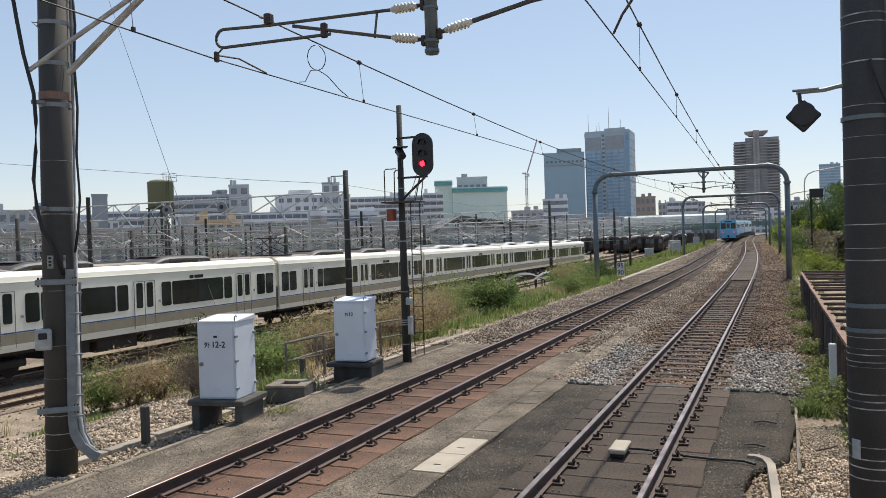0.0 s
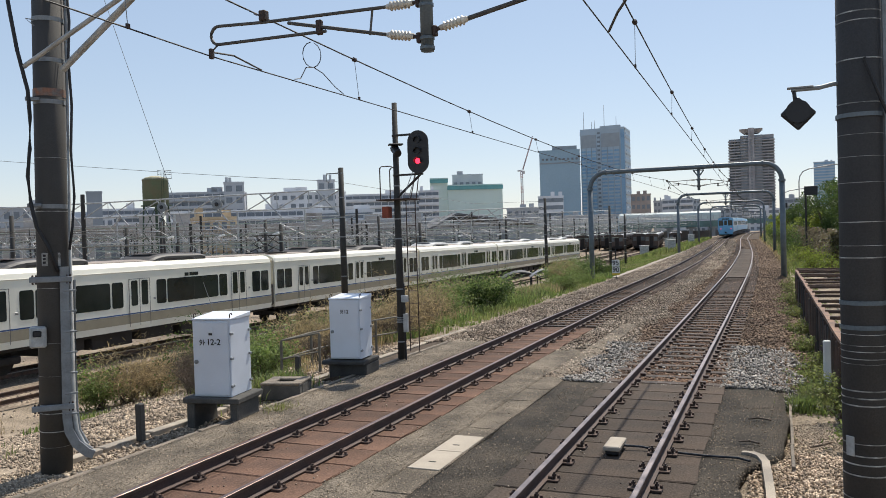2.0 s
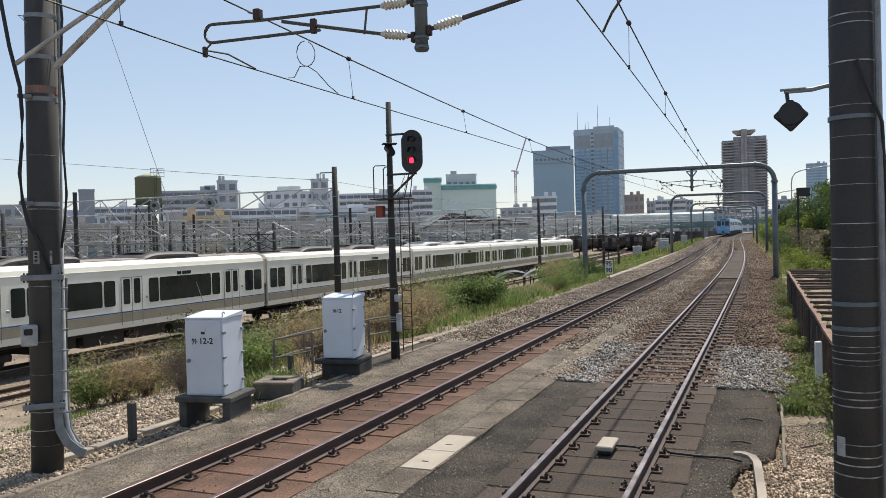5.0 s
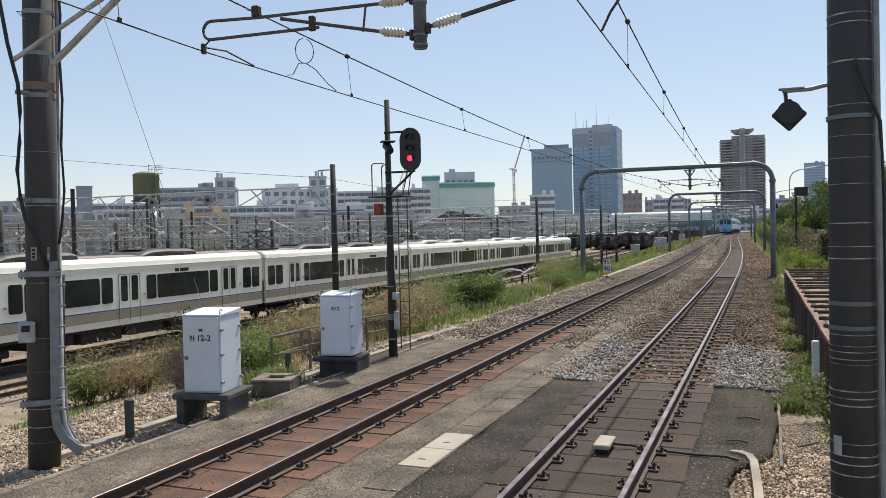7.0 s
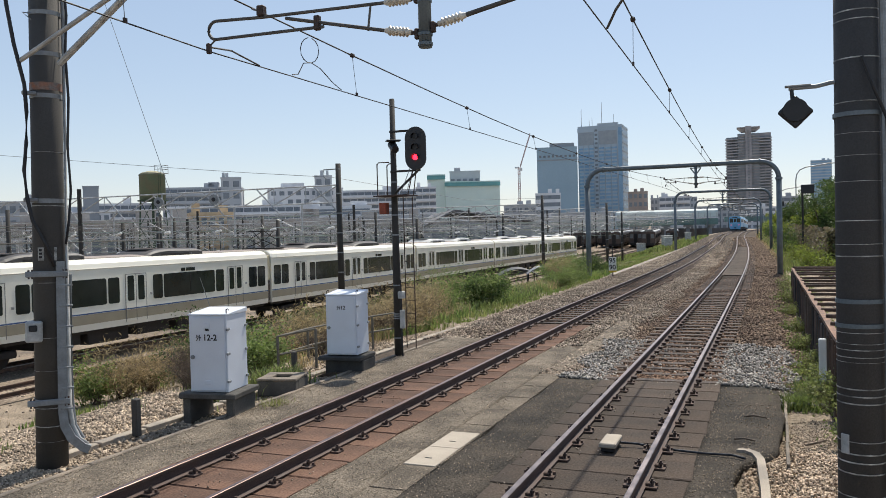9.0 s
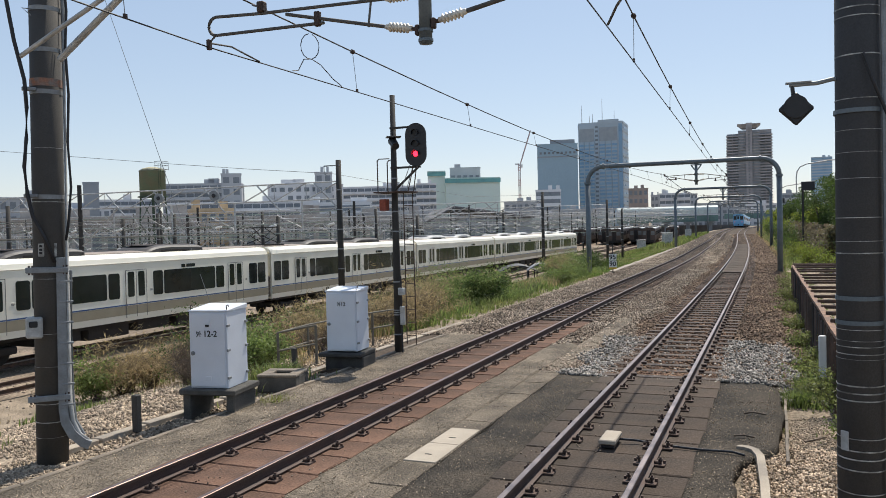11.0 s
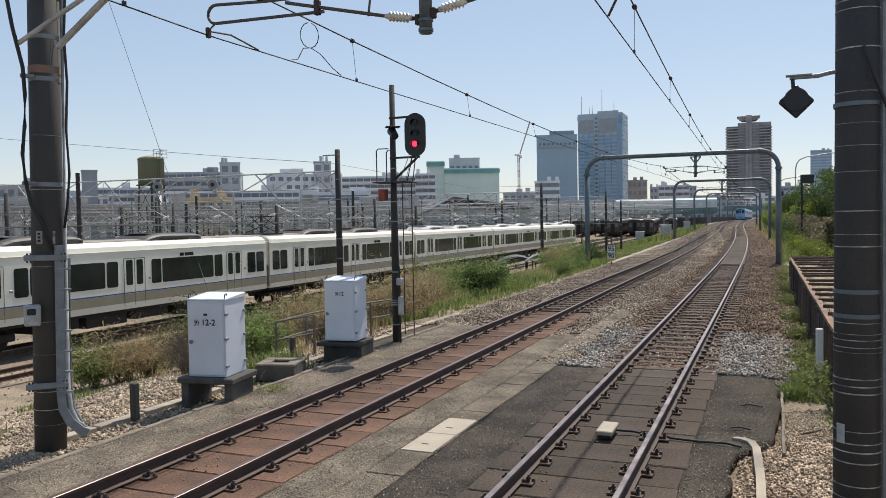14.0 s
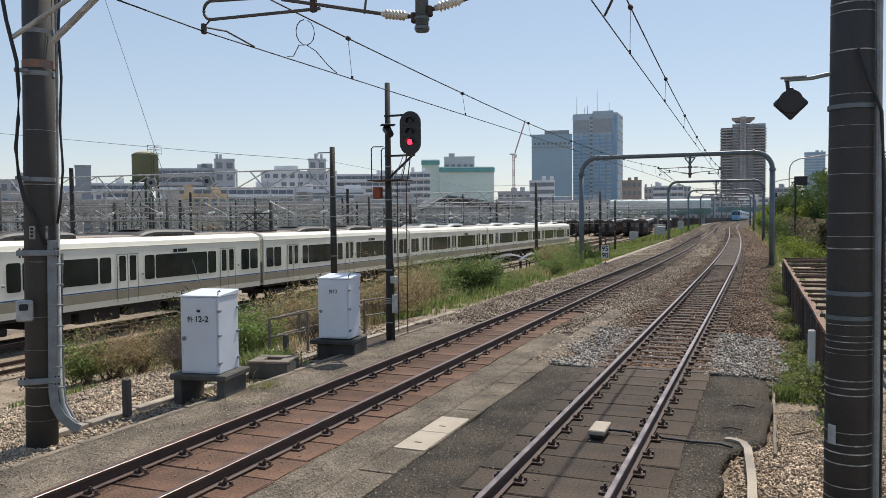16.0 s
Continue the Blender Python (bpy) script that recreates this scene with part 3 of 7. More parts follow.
for gi in range(4, 10):
    gy = SPANS[gi]
    gantry(gi, left_x(gy) - 3.1, right_x(gy) + 2.8, -0.5, 6.0)


# ---------------------------------------------------------------- stabled commuter train beyond the embankment
M_grille = mat("brown_grille", (0.30, 0.25, 0.215), 0.8, 0, 0.1, 3, 40, 0)


def car_profile(w, h0, hg, ht):
    """Half-round roof, near-upright sides; (across, up) from the bottom corner round to the other."""
    pr = [(-w / 2 + 0.03, h0), (-w / 2, h0 + 0.25), (-w / 2, hg)]
    for i in range(1, 8):
        a = math.pi * i / 8
        ca = math.cos(a)
        pr.append((-w / 2 * (abs(ca) ** 0.62) * (1 if ca > 0 else -1), hg + (ht - hg) * math.sin(a) ** 0.8))
    pr += [(w / 2, hg), (w / 2, h0 + 0.25), (w / 2 - 0.03, h0)]
    return pr


def pane(x, y, z, w, h, d, r):
    """A pane with rounded corners, upright, facing across the car."""
    pr = []
    for cx, cz, a0 in ((w / 2 - r, h / 2 - r, 0), (r - w / 2, h / 2 - r, 90), (r - w / 2, r - h / 2, 180), (w / 2 - r, r - h / 2, 270)):
        pr += [(cx + r * math.cos(radians(a0 + 30 * k)), cz + r * math.sin(radians(a0 + 30 * k))) for k in range(4)]
    return sweep([(x, y - d / 2, z), (x, y + d / 2, z)], pr)


def make_car(m, label, pale=False, panto=False, L=19.55, n=2, units=(-4.9, 4.9), last=False):
    """A car 19.7 m long; local x runs along it, z is up from the rail."""
    e = thing("train_car", m, label, "train car", "cars of the stabled train")
    w = 2.9
    k2 = 6.87
    pr = car_profile(w, 1.0, 3.38, 3.84)
    body = part("body", sweep([(-L / 2, 0, 0), (L / 2, 0, 0)], pr), M_cream, e)
    for s in (-1, 1):
        yy = s * (w / 2 + 0.004)
        part("stripe", boxed((0, yy, 1.66), (L - 0.04, 0.012, 0.05)), M_blueline, body, "thin blue stripe")
        part("lower_band", boxed((0, yy, 1.44), (L - 0.04, 0.010, 0.37)), M_khaki, body, "khaki brown lower band")
        part("gutter", boxed((0, s * (w / 2 - 0.005), 3.39), (L - 0.02, 0.05, 0.035), 0.008), M_roof, body)
        doors = [(i - n / 2) * k2 for i in range(n + 1)]
        bays = [((-n / 2 - 0.5 + i) * k2, i in (0, n + 1)) for i in range(n + 2)]
        panes = []
        for bx, end in bays:
            q = 1 if bx < 0 else -1
            for a, b in (((0.78, 1.44), (1.54, 2.22)) if end else ((-2.35, -1.76), (-1.68, 1.86), (1.96, 2.56))):
                panes.append((bx + a, bx + b) if not end or q > 0 else (bx - b, bx - a))
        for dx in doors:
            door = part("door", boxed((dx + 0.06, yy, 2.11), (1.2, 0.016, 1.94), 0.01), M_cream, e)
            for q in (-0.54, 0.06, 0.66):
                part("door_seam", boxed((dx + q, yy + s * 0.008, 2.11), (0.022, 0.012, 1.94)), M_seam, door)
            part("door_lintel", boxed((dx + 0.06, yy + s * 0.008, 3.085), (1.2, 0.012, 0.02)), M_seam, door)
            for q in (-0.24, 0.36):
                part("door_window", pane(dx + q, yy + s * 0.008, 2.5, 0.37, 1.04, 0.015, 0.07), M_glass, door)
                part("door_band", boxed((dx + q, yy + s * 0.009, 1.44), (0.565, 0.01, 0.37)), M_khaki, door)
                part("door_stripe", boxed((dx + q, yy + s * 0.009, 1.66), (0.565, 0.01, 0.05)), M_blueline, door)
            part("door_button", boxed((dx + 0.95, yy, 2.2), (0.14, 0.02, 0.1), 0.01), M_band, e)
        for a, b in panes:
            fr = part("window", pane((a + b) / 2, yy, 2.47, b - a, 1.04, 0.02, 0.09), M_glass, e, "dark tinted window")
            if b - a > 1:
                part("mullion", boxed(((a + b) / 2 - 0.0, yy + s * 0.01, 2.5), (0.03, 0.012, 0.86)), M_under, fr)
        for q in (3.05, 3.55):
            part("destination_display", boxed((q * s * -1, yy, 3.12), (0.28 if q < 3.3 else 0.62, 0.02, 0.15), 0.01), M_glass, e)
    part("roof_sheet", sweep([(-L / 2 + 0.02, 0, 0), (L / 2 - 0.02, 0, 0)], [(-0.95, 3.68), (-0.95, 3.80), (-0.5, 3.855), (0, 3.865), (0.5, 3.855), (0.95, 3.80), (0.95, 3.68)]), M_roof_brown, e, "dull brown roof covering")
    for q in units:
        arc = [(q + a, 0, z) for a, z in ((-2.0, 3.7), (-1.9, 3.8), (-1.65, 3.91), (-1.3, 4.0), (-0.9, 4.05), (-0.4, 4.065), (1.6, 4.04), (1.85, 4.0), (1.98, 3.93), (2.0, 3.7))]
        bm = sweep(arc, [(-1.0, -0.42), (1.0, -0.42), (1.0, -0.10), (0.9, -0.02), (0.6, 0.03), (-0.6, 0.03), (-0.9, -0.02), (-1.0, -0.10)])
        u = part("air_conditioner", bm, M_acpale if pale else M_acunit, e, "rounded rooftop air conditioner")
        for k in range(5):
            part("grille", boxed((q - 1.2 + k * 0.6, 0, 4.1 - 0.006 * k), (0.45, 1.3, 0.03)), M_acpale if pale else M_grille, u)
        part("side_grille", boxed((q, 0.995, 3.81), (1.9, 0.03, 0.11)), M_under, u)
        part("side_grille", boxed((q, -0.995, 3.81), (1.9, 0.03, 0.11)), M_under, u)
    for s in (-1, 1):
        bog = part("bogie_frame", boxed((s * (L / 2 - 2.9), 0, 0.52), (2.9, 2.1, 0.28), 0.05), M_under, e)
        for wx in (-1.05, 1.05):
            for wy in (-0.55, 0.55):
                part("wheel", lathed([(0.43, -0.06), (0.45, -0.05), (0.43, 0.05), (0.38, 0.06), (0.1, 0.07)], (s * (L / 2 - 2.9) + wx, wy, 0.43), (0, 1, 0), 18), M_under, bog)
    for q, ww, hh in ((-3.6, 1.9, 0.5), (-1.2, 2.2, 0.58), (1.4, 2.0, 0.5), (3.7, 1.5, 0.6)):
        part("underfloor_box", boxed((q, 0, 0.98 - hh / 2), (ww, 2.3, hh), 0.03), M_under, e)
    part("underframe", boxed((0, 0, 0.94), (L - 0.3, 2.5, 0.14)), M_under, e)
    if not last:
        part("gangway", boxed((L / 2 + 0.17, 0, 2.3), (0.34, 2.3, 2.6), 0.05), M_bellows, e, "folded gangway bellows")
        part("end_shroud", boxed((L / 2 + 0.15, 0, 2.88), (0.27, 2.84, 1.3), 0.04), M_shroud, e, "cream upper gangway shroud")
        part("lower_shroud", boxed((L / 2 + 0.15, 0, 1.66), (0.25, 2.82, 1.1), 0.04), M_shroud_low, e, "brown lower gangway shroud")
    if panto:
        pa = part("pantograph", boxed((-8.3, 0, 3.88), (1.9, 1.5, 0.07), 0.01), M_under, e, "folded black pantograph")
        for s in (-0.55, 0.55):
            for x0, z0, x1, z1 in ((-7.6, 3.95, -8.9, 4.35), (-8.9, 4.35, -7.9, 4.8), (-9.1, 3.95, -7.7, 4.32), (-7.7, 4.32, -8.7, 4.8)):
                part("pantograph_arm", rods((x0, s, z0), (x1, s * 0.7, z1), 0.025, seg=6), M_under, pa)
        part("collector_head", boxed((-8.3, 0, 4.84), (0.5, 1.6, 0.05), 0.01), M_under, pa)
        for k in range(6):
            part("roof_insulator", lathed([(0.05, 0), (0.09, 0.06), (0.05, 0.1), (0.09, 0.16), (0.04, 0.2)], (-9.3 + k * 0.42, 0.5 - (k % 2), 3.72), seg=8), M_under, pa)
    return e


TRAIN_A, TRAIN_B = Vector((-25.88, 15.8, -1.86)), Vector((-27.68, 101.4, -2.48))
tdir = (TRAIN_B - TRAIN_A).normalized()
CAR = 19.9


def train_pose(k):
    c = TRAIN_A + tdir * (CAR * (k + 0.5))
    q = tdir.to_track_quat("X", "Z").to_matrix().to_4x4()
    return Matrix.Translation(c) @ q


def make_yard_train():
    base = make_car(train_pose(-1), "cream commuter train car with dark windows and khaki band", units=(-4.1, 3.1))
    copy_thing(base, train_pose(0))
    make_car(train_pose(1), "cream commuter train car with folded pantograph on roof", panto=True, units=(-3.7, 2.5))
    make_car(train_pose(2), "cream commuter train car with pale rooftop units", pale=True, units=(-4.45, 2.15))
    make_car(train_pose(3), "cream commuter train car with pale rooftop units", pale=True, units=(-5.0, 2.4))
    make_car(train_pose(4), "cream commuter train car at the train's far end", pale=True, units=(-5.1, 1.94), last=True)
    # its track
    e = thing("yard_track", pose(0, 0, 0), "rusty yard track under the stabled train", "railway track", kind="structure")
    for off in (0, 4.2):
        for s in (-0.566, 0.566):
            a, b = TRAIN_A - tdir * 40, TRAIN_A + tdir * 190
            b.z = -2.52
            part("rail", sweep([a + Vector((s + off, 0, -0.15)), TRAIN_A + Vector((s + off, 0, -0.15)), TRAIN_B + Vector((s + off, 0, -0.15)), b + Vector((s + off, 0, -0.15))], RAIL), M_rust, e)


make_yard_train()


# ---------------------------------------------------------------- departing blue train
def make_blue_train():
    cars = []
    for k in range(4):
        e = thing("blue_train_car", pose(0, 0, 0), "light blue train car seen from behind, departing" if k == 0 else "light blue train car in the departing train", "train car", "cars of the departing train")
        w, L = 2.8, 19.4
        body = part("body", sweep([(0, -L / 2, 0), (0, L / 2, 0)], car_profile(w, 0.95, 3.3, 3.75)), M_bluecar, e)
        part("roof", sweep([(0, -L / 2 + 0.05, 0), (0, L / 2 - 0.05, 0)], [(a * 0.9, b + 0.03) for a, b in car_profile(w, 3.42, 3.5, 3.78)]), M_acpale, e)
        part("underframe", boxed((0, 0, 0.62), (2.5, L - 0.6, 0.7), 0.05), M_under, e)
        for s in (-1, 1):
            part("white_band", boxed((s * 1.401, 0, 2.55), (0.012, L - 0.1, 0.95)), M_white, body)
            for j in range(9):
                part("window", boxed((s * 1.408, -7.6 + j * 1.9, 2.55), (0.014, 1.4, 0.8), 0.004), M_glass, e)
            for by in (-6.8, 6.8):
                part("bogie", boxed((s * 0.75, by, 0.45), (0.5, 2.8, 0.55), 0.08), M_under, e)
        if k == 0:
            y0 = -L / 2
            part("end_door", boxed((0, y0 - 0.02, 2.15), (0.8, 0.06, 2.2), 0.02), M_bluecar, e)
            part("door_pane", boxed((0, y0 - 0.06, 2.7), (0.5, 0.03, 0.85), 0.01), M_glass, e)
            for s in (-1, 1):
                part("cab_window", boxed((s * 0.83, y0 - 0.03, 2.68), (0.78, 0.05, 1.0), 0.02), M_glass, e, "dark cab window")
                part("tail_lamp", boxed((s * 0.92, y0 - 0.04, 1.55), (0.3, 0.06, 0.16), 0.02), M_tail, e)
            part("destination_board", boxed((0, y0 - 0.03, 3.42), (1.2, 0.05, 0.2), 0.01), M_glass, e)
            part("skirt", boxed((0, y0 + 0.15, 0.72), (2.5, 0.3, 0.5), 0.05), M_bluecar, e)
            part("coupler", boxed((0, y0 - 0.25, 0.85), (0.3, 0.5, 0.3), 0.04), M_under, e)
        cars.append(e)
    return cars


blue_cars = make_blue_train()


def motions():
    """The blue train draws away along the left track, gathering speed."""
    for k, e in enumerate(blue_cars):
        rows = []
        for i in range(0, 17):
            t = float(i)
            y = 151 + 5.0 * t + 0.23 * t * t + 9.7 + 19.9 * k
            x, x2, x1 = left_x(y), left_x(y + 6.8), left_x(y - 6.8)
            rows.append((t, pose((x + x1 + x2) / 3, y, line_z(y), 0, 0, math.degrees(math.atan2(x1 - x2, 13.6)))))
        walk(e, rows)


# ---------------------------------------------------------------- line-side things
def make_cabinet(name, m, w, d, h, lab):
    e = thing(name, m, lab, "equipment cabinet", "line-side cabinets")
    body = part("body", boxed((0, 0, h / 2), (w, d, h), 0.008), M_cab, e)
    bm = boxed((0, 0, h + 0.015), (w + 0.03, d + 0.03, 0.025), 0.006)
    for v in bm.verts:
        if v.co.z > h + 0.015:
            v.co.z += 0.05 * (0.5 + v.co.y / d)
    part("roof", bm, M_cab, e)
    door = part("door", boxed((0, -d / 2 - 0.012, h / 2), (w - 0.05, 0.02, h - 0.06), 0.005), M_cab, e)
    part("handle", lathed([(0.035, 0), (0.035, 0.02), (0.018, 0.025), (0.018, 0.05)], (-w / 2 + 0.07, -d / 2 - 0.02, h * 0.46), (0, -1, 0), 12), M_galv, door)
    part("vent_plate", boxed((0, -d / 2 - 0.026, h * 0.13), (0.1, 0.01, 0.07), 0.004), M_cab, door)
    part("top_plate", boxed((0, -d / 2 - 0.026, h * 0.87), (0.1, 0.01, 0.07), 0.004), M_cab, door)
    for z in (0.14, 0.5, 0.82):
        part("hinge", boxed((w / 2 + 0.012, -d / 2 + 0.02, h * z), (0.03, 0.09, 0.04), 0.006), M_galv, e)
        part("hinge", boxed((w / 2 + 0.012, d / 2 - 0.04, h * z), (0.03, 0.07, 0.04), 0.006), M_galv, e)
    for q in (-1, 1):
        bm = tube([(q * w * 0.48, -d / 2 + 0.03, h + 0.02), (q * w * 0.48, -d / 2 + 0.03, h + 0.09), (q * w * 0.48 + 0.03, -d / 2 + 0.03, h + 0.11), (q * w * 0.48 + 0.04, -d / 2 + 0.03, h + 0.08)], 0.009, 6)
        part("lifting_eye", bm, M_iron, e)
    return e, door


cab_a, door_a = make_cabinet("signal_cabinet", pose(-8.37, 10.56, 0.17, 0, 0, 9), 0.66, 0.66, 1.22, "pale grey steel signal cabinet with black lettering on concrete stand")
cab_b, door_b = make_cabinet("signal_cabinet", pose(-8.23, 14.57, 0.14, 0, 0, 6), 0.68, 0.62, 1.22, "pale grey steel signal cabinet on dark concrete plinth")
wm = mesh_part("number_writing", text_mesh("12-2", 0.135), M_ink, door_a)
wm.matrix_basis = pose(0.05, -0.356, 0.87, 90, 0, 0)


def kanji_out(parent, x, y, z, s):
    """The character for 'outside', drawn with its strokes."""
    for a, b in (((-0.30, 0.5), (-0.48, 0.05)), ((-0.33, 0.28), (-0.02, 0.28)), ((-0.02, 0.28), (-0.12, -0.1)), ((-0.12, -0.1), (-0.46, -0.5)), ((-0.34, 0.06), (-0.2, -0.08)), ((0.2, 0.5), (0.2, -0.5)), ((0.2, 0.12), (0.46, -0.06))):
        A, B = Vector((x + a[0] * s, y, z + a[1] * s)), Vector((x + b[0] * s, y, z + b[1] * s))
        part("written_stroke", rods(A, B, s * 0.07, seg=4), M_ink, parent)


kanji_out(door_a, -0.15, -0.354, 0.87, 0.095)
kanji_out(door_b, -0.045, -0.334, 0.97, 0.08)
w2 = mesh_part("number_writing", text_mesh("12", 0.105), M_ink, door_b)
w2.matrix_basis = pose(0.05, -0.338, 0.97, 90, 0, 0)
part("small_plate", boxed((0.0, -0.356, 1.0), (0.06, 0.008, 0.035)), M_ink, door_a)

ta = thing("cabinet_stand", pose(-8.36, 10.54, -0.3, 0, 0, 9), "weathered concrete slab stand on short legs", "stand")
part("slab", boxed((0, 0, 0.42), (0.98, 0.86, 0.09), 0.015), M_conc_dark, ta)
for sx in (-0.38, 0.38):
    part("leg", boxed((sx, -0.02, 0.18), (0.14, 0.72, 0.42), 0.015), M_conc_dark, ta)
tb = thing("cabinet_plinth", pose(-8.23, 14.57, -0.3, 0, 0, 6), "weathered concrete plinth coloured dark for its shade", "plinth")
part("block", boxed((0.03, 0.04, 0.16), (0.84, 0.7, 0.34), 0.02), M_plinth, tb)
part("slab", boxed((-0.02, -0.02, 0.375), (0.94, 0.86, 0.08), 0.015), M_plinth, tb)

pit = thing("cable_pit", pose(-8.47, 12.5, -0.3, 0, 0, 14), "square concrete cable pit with raised rim", "cable pit")
bm = bmesh.new()
for c, s in (((0, -0.26, 0.14), (0.74, 0.16, 0.28)), ((0, 0.26, 0.14), (0.74, 0.16, 0.28)), ((-0.29, 0, 0.14), (0.16, 0.37, 0.28)), ((0.29, 0, 0.14), (0.16, 0.37, 0.28))):
    box(bm, c, s, 0.015)
part("rim", bm, M_conc_dark, pit)
# Top of the rim as separate pieces, coloured lighter to show it sunlit.
bm = bmesh.new()
for c, s in (((0, -0.25, 0.3), (0.76, 0.2, 0.045)), ((0, 0.25, 0.3), (0.76, 0.2, 0.045)), ((-0.27, 0, 0.3), (0.2, 0.3, 0.045)), ((0.27, 0, 0.3), (0.2, 0.3, 0.045))):
    box(bm, c, s, 0.01)
part("sunlit_rim_top", bm, M_conc_mid, pit, "worn rim top in lighter tan for the sun on it")
part("filling", boxed((0, 0, 0.15), (0.44, 0.4, 0.2)), M_conc_dark, pit)


def make_fence(name, pts, h, lab, mid=1):
    e = thing(name, pose(*pts[0]), lab, "railing")
    o = Vector(pts[0])
    P = [Vector(q) - o for q in pts]
    for q in P:
        part("post", boxed(q + Vector((0, 0, h / 2)), (0.05, 0.05, h), 0.006), M_galv_rail, e)
    for a, b in zip(P[:-1], P[1:]):
        for k in range(mid + 1):
            z = h - k * h * 0.42
            part("rail", rods(a + Vector((0, 0, z)), b + Vector((0, 0, z)), 0.022, seg=6), M_galv_rail, e)
    return e


M_galv_rail = mat("weathered_railing", (0.17, 0.155, 0.125), 0.8, 0.1, 0.2, 5, 50, 0.1)
make_fence("railing", [(-9.4, 15.2, -0.45), (-10.2, 14.9, -0.6), (-10.3, 16.3, -0.6), (-10.4, 18.0, -0.65)], 0.98, "old grey-brown pipe railing round the cable pit")
make_fence("railing", [(-9.75, 17.3, -0.5), (-9.45, 18.0, -0.45), (-9.2, 18.9, -0.45)], 0.95, "old grey-brown pipe railing behind the cabinet")

pst = thing("marker_post", pose(-8.84, 9.19, -0.3), "short weathered concrete marker post", "post")
part("shaft", boxed((0, 0, 0.27), (0.105, 0.105, 0.56), 0.012), M_pole, pst)
pst2 = thing("marker_post", pose(-9.42, 14.35, -0.4), "short weathered concrete marker post by the cable pit", "post")
part("shaft", boxed((0, 0, 0.27), (0.1, 0.1, 0.56), 0.012), M_pole, pst2)


# ---- signal mast
def make_signal():
    e = thing("railway_signal", pose(-7.95, 16.4, -0.35, 0, 0, 0), "black concrete signal mast showing a red light", "railway signal")
    H = 6.0
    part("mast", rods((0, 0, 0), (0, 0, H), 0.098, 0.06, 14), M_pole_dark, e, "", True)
    for z in (0.55, 1.0, 1.05, 1.1, 1.75, 2.9, 3.35, 4.1):
        part("band", rods((0, 0, z), (0, 0, z + 0.03), 0.103 - 0.0063 * z, seg=14), M_galv, e)
    hx, hy, hz = 0.64, -0.16, 4.83
    bm = bmesh.new()
    w, hh = 0.25, 0.48
    pr = []
    for i in range(17):
        a = math.pi * i / 16
        pr.append((w * math.cos(a), hh - w + w * math.sin(a)))
    for i in range(17):
        a = math.pi + math.pi * i / 16
        pr.append((w * math.cos(a), -hh + w + w * math.sin(a)))
    head = part("signal_head", sweep([(hx, hy, hz), (hx, hy - 0.04, hz)], pr, up=(0, 0, 1)), M_black, e, "black oval backing board")
    for k, z in enumerate((0.26, 0.02, -0.2)):
        lens = part("lens", rods((hx, hy - 0.03, hz + z), (hx, hy - 0.055, hz + z), 0.062, seg=18), M_red_lit if k == 2 else M_lens, head, "lit red lens" if k == 2 else "unlit lens")
        hood = []
        for i in range(11):
            a = -0.35 + (math.pi + 0.7) * i / 10
            hood.append((0.085 * math.cos(a), 0.085 * math.sin(a)))
        hood += [(0.078 / 0.085 * a, 0.078 / 0.085 * b) for a, b in hood[::-1]]
        part("hood", sweep([(hx, hy - 0.035, hz + z), (hx, hy - 0.11, hz + z)], hood), M_black, head)
    for z in (hz + 0.42, hz - 0.48):
        part("bracket", boxed((hx / 2, -0.06, z), (hx + 0.1, 0.05, 0.045), 0.005), M_pole_dark, e)
    part("brace", rods((0.03, -0.04, hz - 0.98), (hx, -0.1, hz - 0.5), 0.03, seg=6), M_pole_dark, e)
    spk = part("lamp_unit", rods((0.02, -0.1, hz + 0.13), (0.2, -0.3, hz - 0.02), 0.1, 0.085, 12), M_black, e, "small black side lamp")
    part("cowl", boxed((0.1, -0.2, hz + 0.2), (0.32, 0.24, 0.03), 0.006, rz=0.6), M_black, spk)
    pf = part("platform", boxed((0.04, -0.02, 3.8), (0.84, 0.6, 0.03), 0.005), M_iron, e, "small steel service platform")
    for x, y in ((-0.28, -0.28), (-0.28, 0.22)):
        part("rail_post", rods((x, y, 3.8), (x, y, 4.52), 0.013, seg=6), M_iron, pf)
        part("guard_rail", tube([(x, y, 4.5), (x + 0.04, y, 4.55), (-0.06, y * 0.4, 4.56)], 0.013, 6), M_iron, pf)
    for y in (-0.2, 0.1):
        part("stay_rod", rods((0.43, y, 3.8), (0.55, y * 0.5, 4.45), 0.012, seg=6), M_iron, pf)
        part("stay_rod", rods((0.24, y, 3.8), (0.46, y * 0.5, 4.42), 0.008, seg=6), M_galv, pf)
    part("rust_box", boxed((-0.22, -0.1, 3.52), (0.16, 0.2, 0.26), 0.01), M_rustbox, e, "rust-red junction box")
    for s in (0.10, 0.33):
        part("ladder_rail", rods((s, 0.25, 0.3), (s, 0.25, 3.8), 0.012, seg=6), M_iron, e)
    for k in range(11):
        part("ladder_rung", rods((0.10, 0.25, 0.5 + 0.3 * k), (0.33, 0.25, 0.5 + 0.3 * k), 0.009, seg=6), M_iron, e)
    part("control_box", boxed((0.15, -0.08, 1.55), (0.13, 0.14, 0.16), 0.012), M_galv_pale, e, "grey control box")
    part("control_box", boxed((0.16, -0.08, 1.0), (0.09, 0.12, 0.42), 0.012), M_galv_pale, e, "narrow grey junction box")
    part("conduit", tube([(0.14, -0.1, 1.9), (0.16, -0.12, 1.3), (0.15, -0.12, 0.9), (0.15, -0.1, 0.1)], 0.02), M_rubber, e)
    return e


